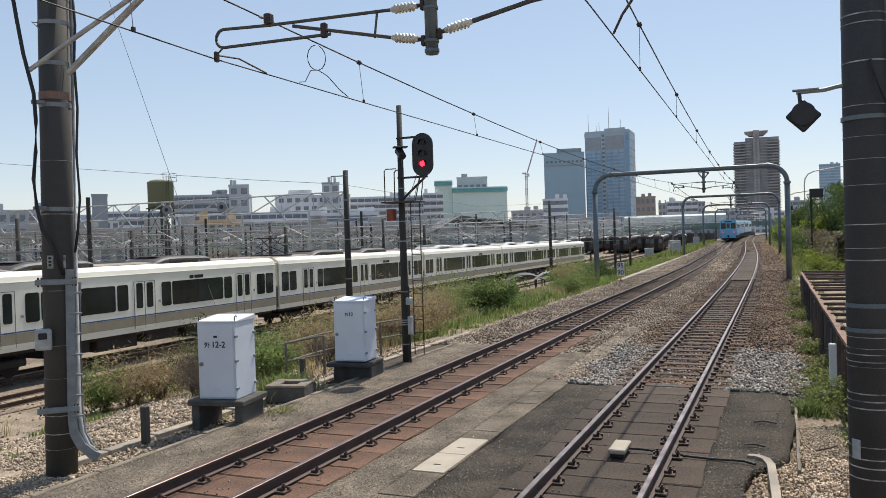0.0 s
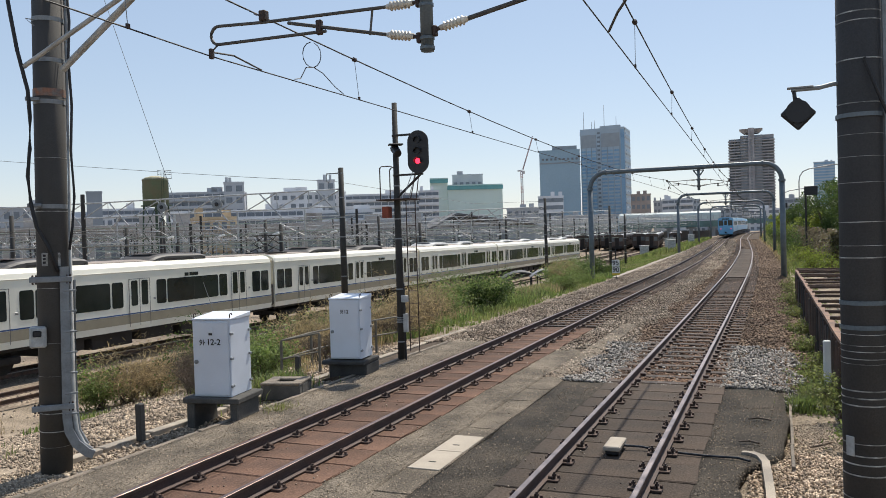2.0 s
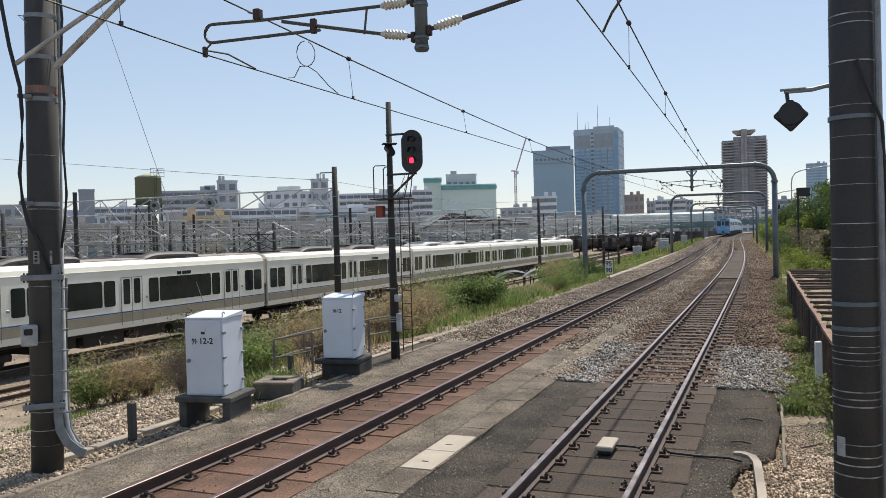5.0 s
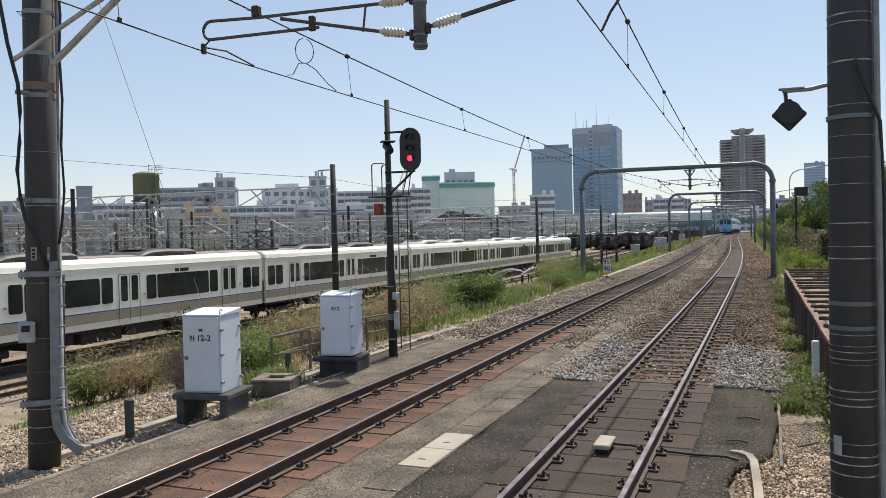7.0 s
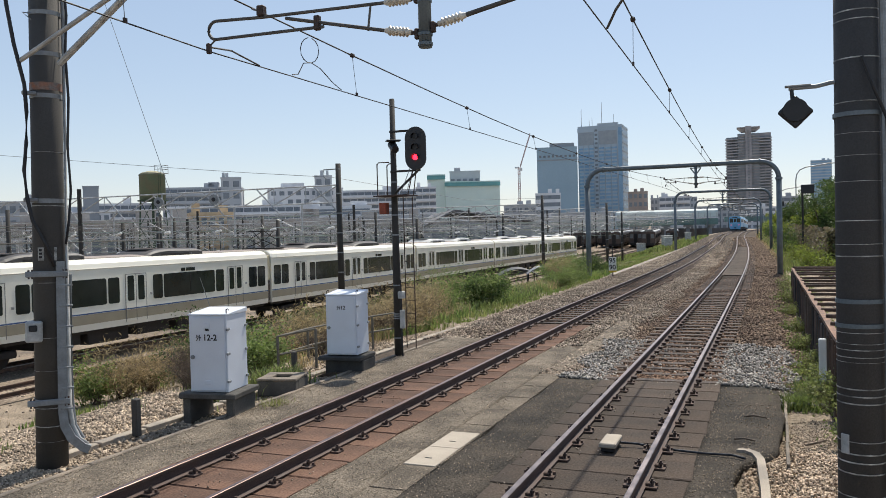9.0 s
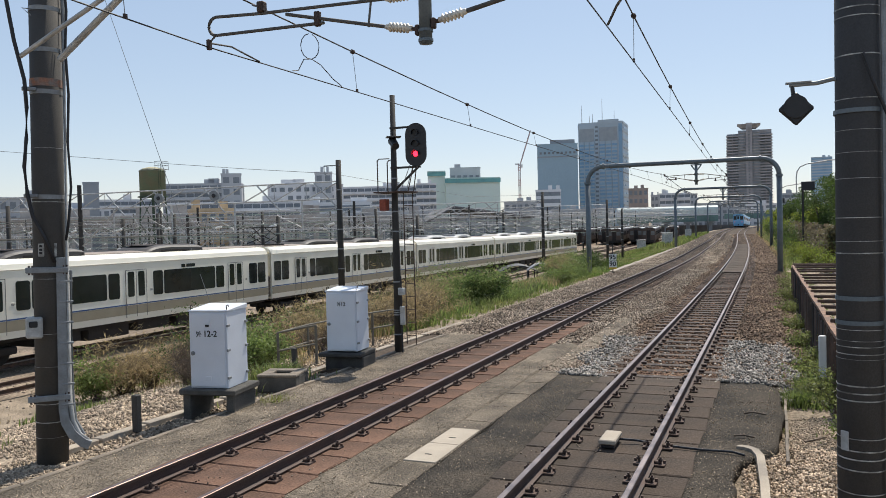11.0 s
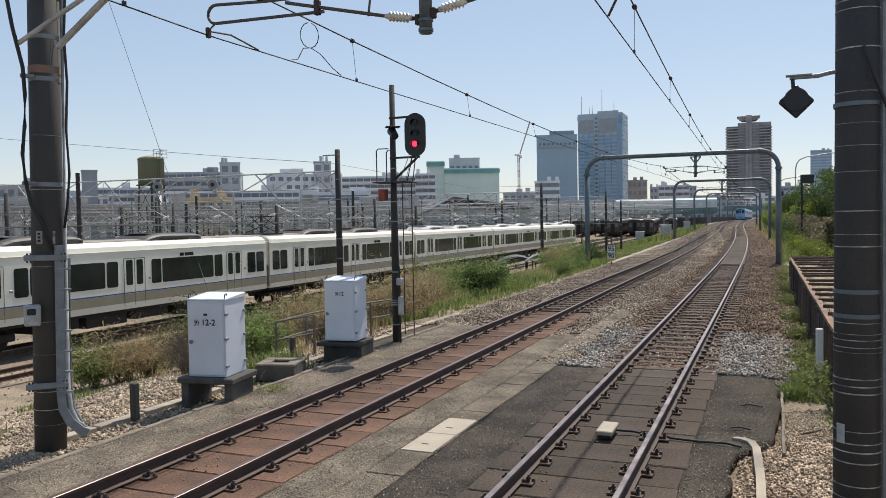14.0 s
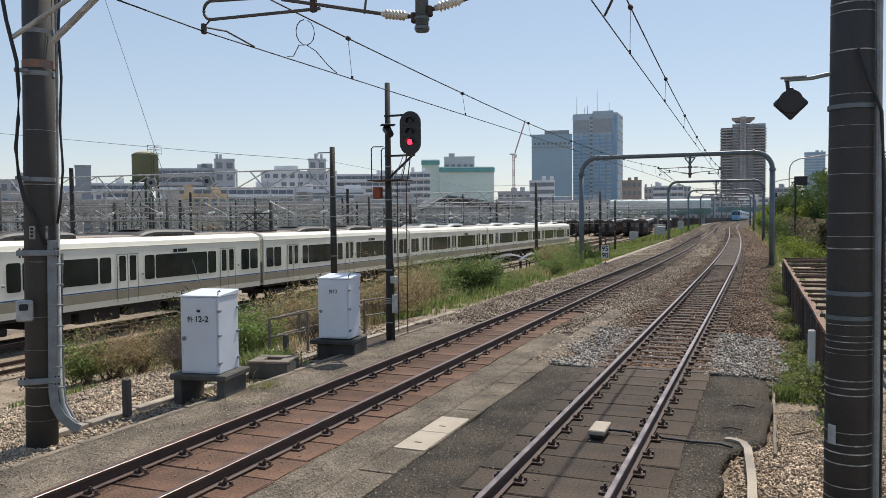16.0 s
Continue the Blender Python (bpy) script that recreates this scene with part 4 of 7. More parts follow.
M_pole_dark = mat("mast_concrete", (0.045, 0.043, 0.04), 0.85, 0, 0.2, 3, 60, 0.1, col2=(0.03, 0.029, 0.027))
M_rustbox = mat("rust_box_paint", (0.28, 0.07, 0.04), 0.8, 0, 0.2, 8, 60, 0.1)
make_signal()


M_orange_worn = mat("worn_orange", (0.30, 0.12, 0.06), 0.75, 0, 0.3, 9, 60, 0.05, col2=(0.16, 0.15, 0.14))


# ---- concrete poles near the platform end
def big_pole(name, x, y, z, h, r0, r1, lab, bands, turn=0.0):
    e = thing(name, pose(x, y, z, 0, 0, turn), lab, "utility pole", "concrete poles of the overhead line")
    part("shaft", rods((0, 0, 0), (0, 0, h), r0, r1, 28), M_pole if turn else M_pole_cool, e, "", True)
    for zz in bands:
        r = r0 + (r1 - r0) * zz / h
        part("band", rods((0, 0, zz), (0, 0, zz + 0.004 + 0.006 * ((int(zz * 100) * 7) % 3) / 2), r + 0.003, seg=28), M_band, e, "thin pale tie band")
    return e


pl = big_pole("concrete_pole", -8.87, 7.7, -0.4, 7.4, 0.196, 0.192, "dark grey concrete pole with cables and conduits", (0.42, 0.62, 0.86, 1.35, 1.78, 2.5, 3.5, 4.2, 4.9, 5.45, 5.98, 6.3), 49)
lean = Matrix.Rotation(radians(1.2), 4, Vector((-0.39, 0.92, 0)))
pl.matrix_basis = pose(-8.87, 7.7, -0.4) @ lean @ pose(0, 0, 0, 0, 0, 49)
pr_ = big_pole("concrete_pole", 0.655, 7.37, -0.4, 7.2, 0.185, 0.16, "dark concrete pole with many pale tie bands", (5.07, 4.73, 4.66, 4.35, 4.0, 3.75, 3.57, 3.36, 3.04, 2.85, 2.75, 2.13, 2.04, 1.99, 1.93, 1.89, 1.67, 1.61, 1.55, 1.24, 1.14, 1.07, 0.98, 0.79, 0.69))
part("orange_collar", rods((0, 0, 5.06), (0, 0, 5.3), 0.176, seg=28), M_orange, pr_, "faded orange warning band")
part("number_plate", boxed((-0.132, -0.132, 1.22), (0.075, 0.012, 0.16), 0.003, rz=-0.785), M_galv_pale, pr_, "small pale plate")
part("conduit", rods((0.2, -0.1, 0), (0.17, -0.1, 6.8), 0.026, seg=8), M_galv, pr_)
part("cable", tube([(0.02, -0.2, 4.35), (0.1, -0.2, 4.1), (0.2, -0.13, 3.85), (0.23, -0.08, 3.2), (0.23, -0.08, 0.2)], 0.014, 6), M_rubber, pr_)
for zz in (2.17, 2.37, 3.89):
    bm = rods((0, 0, zz), (0, 0, zz + 0.035), 0.185, seg=28)
    part("perforated_strap", bm, M_gantry, pr_)

mir = thing("platform_signal_lamp", pose(0.19, 7.3, 3.56), "black diamond-shaped repeater board on bracket arm", "signal board")
bm = boxed((0, 0, 0), (0.2, 0.05, 0.2), 0.012)
bmesh.ops.rotate(bm, verts=bm.verts, matrix=Matrix.Rotation(radians(45), 3, "Y"))
part("board", bm, M_black, mir)
part("disc", rods((0, -0.026, 0.015), (0, -0.05, 0.015), 0.095, seg=24), M_black, mir)
part("hanger", rods((-0.02, 0.0, 0.1), (-0.03, 0.0, 0.215), 0.016, seg=8), M_black, mir)
part("arm", tube([(-0.05, 0, 0.2), (0.16, 0, 0.2), (0.27, 0.03, 0.225), (0.36, 0.05, 0.23)], 0.018), M_galv, mir)
part("arm_flat", boxed((0.02, 0, 0.215), (0.2, 0.05, 0.016), 0.003), M_galv, mir)

# left pole fittings; in its own space the platform lies towards -y
part("orange_collar", rods((0, 0, 5.0), (0, 0, 5.1), 0.199, seg=28), M_orange_worn, pl, "faded orange paint band")
for zz in (0.95, 2.62):
    part("clamp", boxed((-0.03, -0.2, zz), (0.5, 0.05, 0.075), 0.008), M_galv, pl, "galvanised pole clamp")
    part("strap", rods((0, 0, zz - 0.03), (0, 0, zz + 0.03), 0.203, seg=24), M_galv, pl)
    for q in (-0.24, -0.2, 0.16, 0.2):
        part("clamp_bolt", rods((q, -0.2, zz - 0.06), (q, -0.2, zz + 0.06), 0.014, seg=6), M_iron, pl)
for zz in (3.57, 4.93, 5.47, 6.0):
    part("strap", rods((0, 0, zz - 0.028), (0, 0, zz + 0.028), 0.2, seg=24), M_galv, pl)
part("conduit", sweep([(0.13, -0.17, 2.78), (0.13, -0.17, 0.8), (0.15, -0.18, 0.62), (0.23, -0.19, 0.45), (0.36, -0.19, 0.32), (0.44, -0.19, 0.28)], [(-0.055, -0.04), (0.055, -0.04), (0.055, 0.04), (-0.055, 0.04)], up=(0, 1, 0)), M_galv, pl, "square grey cable duct")
part("conduit", tube([(0.21, -0.1, 6.9), (0.21, -0.1, 0.9), (0.24, -0.12, 0.6), (0.32, -0.14, 0.42), (0.42, -0.15, 0.33)], 0.035, 10), M_galv_pale, pl, "pale round conduit", True)
part("conduit", tube([(0.25, -0.02, 2.6), (0.25, -0.02, 0.9), (0.28, -0.05, 0.6), (0.38, -0.08, 0.4)], 0.022, 8), M_galv, pl)
for k in range(7):
    part("saddle", boxed((0.19, -0.2, 0.85 + k * 0.27), (0.16, 0.03, 0.025), 0.004), M_galv, pl)
part("junction_box", boxed((-0.19, -0.2, 1.88), (0.2, 0.14, 0.27), 0.02), M_galv_pale, pl, "grey meter box")
part("meter_window", boxed((-0.2, -0.275, 1.93), (0.1, 0.012, 0.08), 0.012), M_black, pl)
nt = part("notice", boxed((-0.02, -0.178, 2.88), (0.22, 0.012, 0.17), 0.002), M_band, pl, "pale notice plate")
for k in range(3):
    part("notice_bar", boxed((-0.1, -0.187, 2.93 - k * 0.045), (0.035, 0.004, 0.03)), M_ink, nt)
part("notice_bar", boxed((0.02, -0.187, 2.885), (0.03, 0.004, 0.11)), M_ink, nt)
part("side_bracket", tube([(-0.12, -0.1, 5.98), (-0.26, -0.12, 5.98), (-0.16, -0.1, 5.9)], 0.01, 6), M_galv, pl)


# ---- portal arm above: beam, braces, drop post with both cantilevers
def near_portal():
    y = 7.6
    e = thing("overhead_beam", pose(0, y, 0), "steel pipe beam carrying cantilevers over both tracks", "overhead beam")
    part("beam", rods((-8.8, 0, 6.75), (0.6, 0, 6.75), 0.12, seg=12), M_galv, e, "", True)
    part("brace", rods((-8.817, -0.2, 4.95), (-4.6, -0.1, 6.66), 0.03, seg=8), M_galv_pale, e, "diagonal steel brace")
    part("brace", rods((-8.36, 0.0, 4.9), (-5.55, 0.0, 6.66), 0.042, seg=8), M_galv_pale, e, "diagonal steel brace")
    post = part("drop_post", rods((-3.28, 0, 4.54), (-3.28, 0, 6.7), 0.068, seg=18), M_gantry, e, "", True)
    for z in (4.56, 4.66, 5.0):
        part("collar", rods((-3.28, 0, z), (-3.28, 0, z + 0.03), 0.078, seg=18), M_gantry, post)
    arm_set(post, -3.28, -1, wire_l(1), -5.28, 5.2, 4.55)
    part("messenger_hanger", tube([(-5.28, 0, 5.17), (-5.7, 0.45, 5.35), (-6.08, 0.95, 5.53)], 0.012, 6), M_iron, post)
    arm_set(post, -3.28, 1, wire_r(1), mess_r(1)[0], mess_r(1)[1], 4.6, low_only=True)
    part("pull_off", tube([(-1.68, 1.45, 4.87), (-1.52, 1.1, 4.97), (-1.25, 0.5, 5.03), (-0.98, 0.1, 5.03), (-0.7, 0, 5.1), (-0.6, 0, 6.7)], 0.015), M_arm, post, "curved pull-off arm")
    part("registration_arm", tube([(-2.25, 0, 4.93), (-1.7, 0, 4.98), (-1.3, 0, 5.3)], 0.022), M_arm, post)


near_portal()

# ---- trough lids between the tracks
tr = thing("cable_trough", pose(0, 0, 0), "row of flush concrete cable trough lids between tracks", "cable trough", kind="structure")
y = -4.5
while y < 24:
    part("lid", boxed((-3.985 + random.uniform(-0.008, 0.008), y, -0.225 + random.uniform(-0.004, 0.004)), (0.44, 0.97, 0.09), 0.01), M_asphalt_pale, tr)
    y += 0.985
for k in range(2):
    lid = part("new_lid", boxed((-3.985, 9.08 + k * 0.8, -0.215), (0.42, 0.79, 0.1), 0.006), M_slab_pale, tr, "clean pale concrete lid")
    part("lifting_slot", boxed((-3.985, 9.08 + k * 0.8 - 0.1, -0.163), (0.09, 0.025, 0.005)), M_conc_dark, lid)

# ---- train-stop magnet on the paved track
mg = thing("track_magnet", pose(-1.94, 10.08, -0.17, 0, 0, 0), "small cream track beacon with black cable", "track beacon")
part("housing", boxed((0, 0, 0.09), (0.21, 0.5, 0.06), 0.012), M_slab_pale, mg)
part("base", boxed((0, 0, 0.035), (0.17, 0.42, 0.06), 0.01), M_black, mg)
part("cable", tube([(0.09, 0.12, 0.05), (0.3, 0.16, 0.04), (0.6, 0.1, 0.02), (1.1, 0.05, 0.015), (1.45, 0.05, 0.02), (1.6, -0.02, 0.01)], 0.015, 6), M_rubber, mg)

# ---- speed board
sb = thing("speed_board", pose(-8.3, 44.8, -0.45), "pale speed limit board with dark numerals on a post", "speed sign")
part("post", rods((0, 0, 0), (0, 0, 1.9), 0.03), M_pole_dark, sb)
bd = part("board", boxed((0, -0.03, 1.12), (0.42, 0.03, 0.36), 0.01), M_white, sb)
wb = mesh_part("speed_writing", text_mesh("95", 0.37), M_ink, bd)
wb.matrix_basis = pose(0, -0.05, 1.12, 90, 0, 0)
M_yellow = mat("yellow_paint", (0.75, 0.50, 0.05), 0.5, 0, 0.05, 4, 40, 0)
bd2 = part("lower_board", boxed((0, -0.03, 0.74), (0.42, 0.03, 0.36), 0.01), M_white, sb)
wb2 = mesh_part("speed_writing", text_mesh("90", 0.37), M_ink, bd2)
wb2.matrix_basis = pose(0, -0.05, 0.74, 90, 0, 0)
part("yellow_foot", boxed((0, -0.03, 0.51), (0.42, 0.03, 0.1), 0.005), M_yellow, sb)


# ---- slim poles along the yard edge
def slim_pole(x, y, z0, z1, r=0.16, arm=False):
    e = thing("yard_pole", pose(x, y, z0), "tall dark concrete pole at the yard edge", "utility pole", "yard edge poles")
    H = z1 - z0
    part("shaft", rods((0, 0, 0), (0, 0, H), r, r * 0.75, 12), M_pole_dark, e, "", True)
    for k in range(5):
        part("band", rods((0, 0, H * (0.28 + 0.13 * k)), (0, 0, H * (0.28 + 0.13 * k) + 0.06), r * 0.93, seg=12), M_galv, e)
    if arm:
        part("cross_arm", boxed((-0.35, -0.1, H - 0.3), (1.0, 0.06, 0.06)), M_galv, e)
        part("arm_hook", tube([(-0.85, -0.1, H - 0.3), (-0.85, -0.1, H - 0.7), (-0.7, -0.1, H - 0.8)], 0.03, 6), M_galv, e)
    return e


slim_pole(-22.0, 38.4, -1.9, 6.42, 0.19, True)
slim_pole(-18.9, 69.0, -1.6, 5.45, 0.16)
slim_pole(-14.6, 76.3, -1.2, 4.75, 0.14)
slim_pole(-13.4, 77.5, -1.2, 3.9, 0.12)


# ---- old-rail fence beside the line
def rail_fence():
    e = thing("old_rail_fence", pose(0.9, 11.0, -0.45), "rusty fence of upright old rails with capping", "fence")
    fx = lambda y: -0.0113 * (y - 2.6)
    y = 0.0
    while y < 22.3:
        hh = 1.2 + random.uniform(-0.12, 0.04)
        part("upright", boxed((fx(y) + random.uniform(-0.03, 0.03), y, hh / 2), (random.uniform(0.055, 0.09), random.uniform(0.09, 0.17), hh), 0.018, rz=random.uniform(-0.5, 0.5)), random.choice((M_rust, M_iron, M_sleeper, M_under)), e)
        y += 0.3
    pts = [(fx(y), y, 1.28 + 0.012 * math.sin(y * 1.3)) for y in np.arange(-0.2, 22.4, 1.1)]
    part("capping", sweep(pts, [(-0.055, -0.03), (0.055, -0.03), (0.055, 0.03), (-0.055, 0.03)]), M_rustcap, e, "pale rusty capping rail")
    for k in range(19):
        y = 0.4 + k * 1.2
        part("cross_rail", boxed((fx(y) + 1.25, y, 1.34 + random.uniform(-0.03, 0.02)), (2.5, 0.075, 0.07), 0.012, rz=random.uniform(-0.05, 0.1)), M_rust, e)
    for k in range(9):
        part("cross_rail", boxed((1.0 + 0.2 * k, 11 + random.uniform(-1, 1), 1.25 + random.uniform(-0.06, 0.0)), (0.06, 20.0, 0.06), 0.012, rz=random.uniform(-0.02, 0.03)), M_iron, e)


rail_fence()
mk2 = thing("marker_post", pose(0.77, 15.2, -0.3), "small white marker post by the rusty fence", "post")
part("shaft", boxed((0, 0, 0.45), (0.13, 0.1, 0.9), 0.02), M_white, mk2)


# ---------------------------------------------------------------- the yard beyond: portals, wires, dark trains
def lattice(p0, p1, depth, bays, r):
    """Two chords with diagonals between, as one welded beam."""
    p0, p1 = Vector(p0), Vector(p1)
    bm = bmesh.new()
    up = Vector((0, 0, depth))
    rod(bm, p0, p1, r, seg=5)
    rod(bm, p0 + up, p1 + up, r, seg=5)
    for i in range(bays):
        a, b = p0 + (p1 - p0) * (i / bays), p0 + (p1 - p0) * ((i + 1) / bays)
        rod(bm, a + up, b, r * 0.8, seg=4, caps=False)
        rod(bm, a, a + up, r * 0.6, seg=4, caps=False)
    return bm


def yard_portal(y, x0, spans, z, width=19.0, pole=None):
    e = thing("yard_portal", pose(x0, y, yard_z(y)), "pale galvanised lattice portal over yard tracks", "catenary gantry", "yard portals")
    H = z - yard_z(y)
    for k in range(spans):
        beam = part("lattice_beam", lattice((-k * width, 0, H - 0.95), (-(k + 1) * width, 0, H - 0.95), 0.95, 9, 0.045), M_galv_yard, e)
        part("post", rods((-(k + 1) * width, 0, 0), (-(k + 1) * width, 0, H + 0.6), 0.16, 0.13, 10), M_pole_dark, e)
        for j in range(4):
            x = -k * width - 2.4 - j * 4.6
            bm = rods((x, 0, H - 0.95), (x, 0, H - 2.7), 0.05, seg=6)
            part("drop_post", bm, M_galv_yard, e)
            for s in (-1, 1):
                part("hanger_tube", tube([(x, 0, H - 2.5), (x + s * 1.7, 0, H - 1.75), (x + s * 2.0, 0, H - 2.2), (x + s * 0.8, 0, H - 2.35)], 0.026, 5), M_galv_pale, e)
        for j in range(5):
            x = -k * width - 1.6 - j * 3.8
            part("hanging_brace", tube([(x, 0, H), (x + 1.6, -0.1, H - 1.5)], 0.045, 5), M_galv_pale, e)
            part("insulator_string", rods((x + 0.9, -0.1, H - 2.4), (x + 1.3, -0.1, H - 2.3), 0.07, seg=6), M_white, e)
        for dz in (1.6, 2.2, 2.75):
            part("span_wire", tube([(-k * width, 0, H - dz), (-(k + 0.5) * width, 0, H - dz - 0.12), (-(k + 1) * width, 0, H - dz)], 0.022, 4), M_spanwire, e)
        part("stay", rods((-(k + 1) * width + 3.2, 0, H - 0.95), (-(k + 1) * width, 0, H - 3.4), 0.05, seg=5), M_galv_yard, e)
        part("stay", rods((-(k + 1) * width - 3.2, 0, H - 0.95), (-(k + 1) * width, 0, H - 3.4), 0.05, seg=5), M_galv_yard, e)
    return e


M_spanwire = mat("verdigris_wire", (0.30, 0.36, 0.31), 0.6, 0.2, 0.1, 2, 20, 0)
M_galv_yard = mat("yard_steel", (0.52, 0.53, 0.53), 0.55, 0.3, 0.15, 4, 40, 0.05, col2=(0.32, 0.33, 0.33))
for y, x0, n, z in ((38.4, -22.0, 3, 5.25), (58, -30, 4, 3.6), (69.0, -18.9, 5, 4.7), (88, -28, 5, 3.6), (104, -20, 6, 4.9), (122, -22, 6, 3.9), (142, -19, 7, 5.0), (165, -20, 7, 4.2), (190, -20, 8, 5.2), (225, -22, 9, 5.4), (262, -22, 9, 5.6)):
    yard_portal(y, x0, n, z)
for x, y, zt in ((-44.5, 36, 4.6), (-40, 41, 3.7), (-36.6, 42, 3.9), (-47, 52, 4.3), (-39.5, 56, 4.2), (-30.5, 45, 3.6), (-34, 66, 4.4), (-28, 62, 3.6), (-27.5, 84, 4.2)):
    slim_pole(x, y, yard_z(y), zt, 0.17)
for k in range(46):
    x, y = -30 - random.random() * 105, 45 + random.random() * 180
    slim_pole(x, y, yard_z(y), 2.6 + random.random() * 2.6 + y * 0.006, 0.13)

yw = thing("yard_wires", pose(0, 0, 0), "grey overhead wires strung along the yard", "overhead wire")
for k in range(20):
    x = -30.2 - 4.3 * k
    for dz in (0, 0.75):
        part("yard_wire", tube([(x, 10, 2.55 + dz), (x + 1, 120, 2.3 + dz), (x + 6, 270, 2.6 + dz)], 0.013, 4), M_pole_dark, yw)
gy = thing("guy_wire", pose(0, 0, 0), "thin steel guy wire and span wire", "wire")
for pts, r in (([(-32.5, 30, 20.8), (-24.475, 30, 0.06), (-23.95, 30, -1.3)], 0.013), ([(-66, 40, 10.75), (-50.9, 40, 8.77), (-35.7, 40, 7.07), (-29, 39.5, 6.35), (-22.7, 38.4, 5.72)], 0.014), ([(-22.7, 38.4, 5.75), (-20.6, 55, 4.75), (-18.9, 69, 5.2)], 0.012)):
    part("strand", tube(pts, r, 5), M_galv, gy)


def dark_car(m):
    e = thing("dark_train_car", m, "dark brown stabled train car with grey roof", "train car", "dark trains in the yard")
    L, w = 19.5, 2.85
    part("body", sweep([(0, -L / 2, 0), (0, L / 2, 0)], car_profile(w, 0.9, 3.2, 3.6)), M_darkcar, e)
    part("roof", sweep([(0, -L / 2 + 0.05, 0), (0, L / 2 - 0.05, 0)], [(a * 0.94, b + 0.03) for a, b in car_profile(w, 3.25, 3.3, 3.62)]), M_acpale, e)
    for s in (-1, 1):
        for j in range(8):
            part("window", boxed((s * (w / 2 + 0.005), -7.7 + j * 2.2, 2.4), (0.016, 1.5, 0.85), 0.004), M_glass, e)
        for by in (-6.6, 6.6):
            part("bogie", boxed((s * 0.7, by, 0.45), (0.5, 2.8, 0.6), 0.06), M_under, e)
    for q in (-1, 1):
        part("end_door", boxed((0, q * (L / 2 + 0.02), 2.05), (0.75, 0.06, 2.1), 0.02), M_under, e)
        for sx in (-1, 1):
            part("end_window", boxed((sx * 0.88, q * (L / 2 + 0.02), 2.5), (0.72, 0.06, 0.85), 0.02), M_b_galv_small, e, "pale reflecting cab window")
        part("end_skirt", boxed((0, q * (L / 2 - 0.1), 0.75), (2.4, 0.3, 0.5), 0.04), M_under, e)
    for q in (-5, 0, 5):
        part("roof_unit", boxed((0, q, 3.75), (1.6, 2.6, 0.3), 0.08), M_acunit, e)
    part("underframe", boxed((0, 0, 0.7), (2.4, L - 1, 0.5), 0.04), M_under, e)
    return e


M_b_galv_small = mat("cab_glass", (0.16, 0.18, 0.19), 0.15, 0, 0.1, 1, 20, 0)
M_darkcar = mat("dark_brown_paint", (0.06, 0.038, 0.03), 0.5, 0, 0.1, 1, 40, 0.02, col2=(0.045, 0.03, 0.026))
dc = dark_car(pose(-37.5, 196, yard_z(196) + 0.2, 0, 0, 6))
for x, y, n in ((-37.5, 196, 3), (-41.8, 190, 3), (-33.3, 186, 3), (-29.2, 190, 3), (-25.6, 184, 3), (-46.5, 182, 3), (-22.0, 196, 2)):
    for k in range(n):
        if (x, k) != (-37.5, 0):
            copy_thing(dc, pose(x - 2.09 * k, y + 19.9 * k, yard_z(y) + 0.2, 0, 0, 6))

M_b_roof_small = mat("grey_sheet", (0.26, 0.26, 0.27), 0.6, 0.2, 0.1, 2, 30, 0.05)
for k, (x, y, w, d, h_, lab) in enumerate(((-16.4, 53.0, 2.7, 3.0, 1.0, "small arched grey shelter on the embankment"), (-14.3, 51.5, 1.9, 1.6, 0.75, "small curved pale roof shelter on the embankment"))):
    sh = thing("small_shelter", pose(x, y, ground_z(x, y), 0, 0, 20), lab, "shelter")
    pr = [(-w / 2 + w * i / 8, h_ + 0.45 * math.sin(math.pi * i / 8)) for i in range(9)]
    pr += [(a, b - 0.06) for a, b in pr[::-1]]
    part("roof", sweep([(0, -d / 2, 0), (0, d / 2, 0)], pr), M_b_roof_small if k else M_acunit, sh)
    for sx in (-1, 1):
        for sy in (-1, 1):
            part("post", boxed((sx * w * 0.46, sy * d * 0.45, h_ / 2), (0.07, 0.07, h_)), M_under, sh)
    part("back_panel", boxed((-w * 0.46, 0, h_ * 0.5), (0.05, d * 0.85, h_ * 0.9)), M_under, sh)


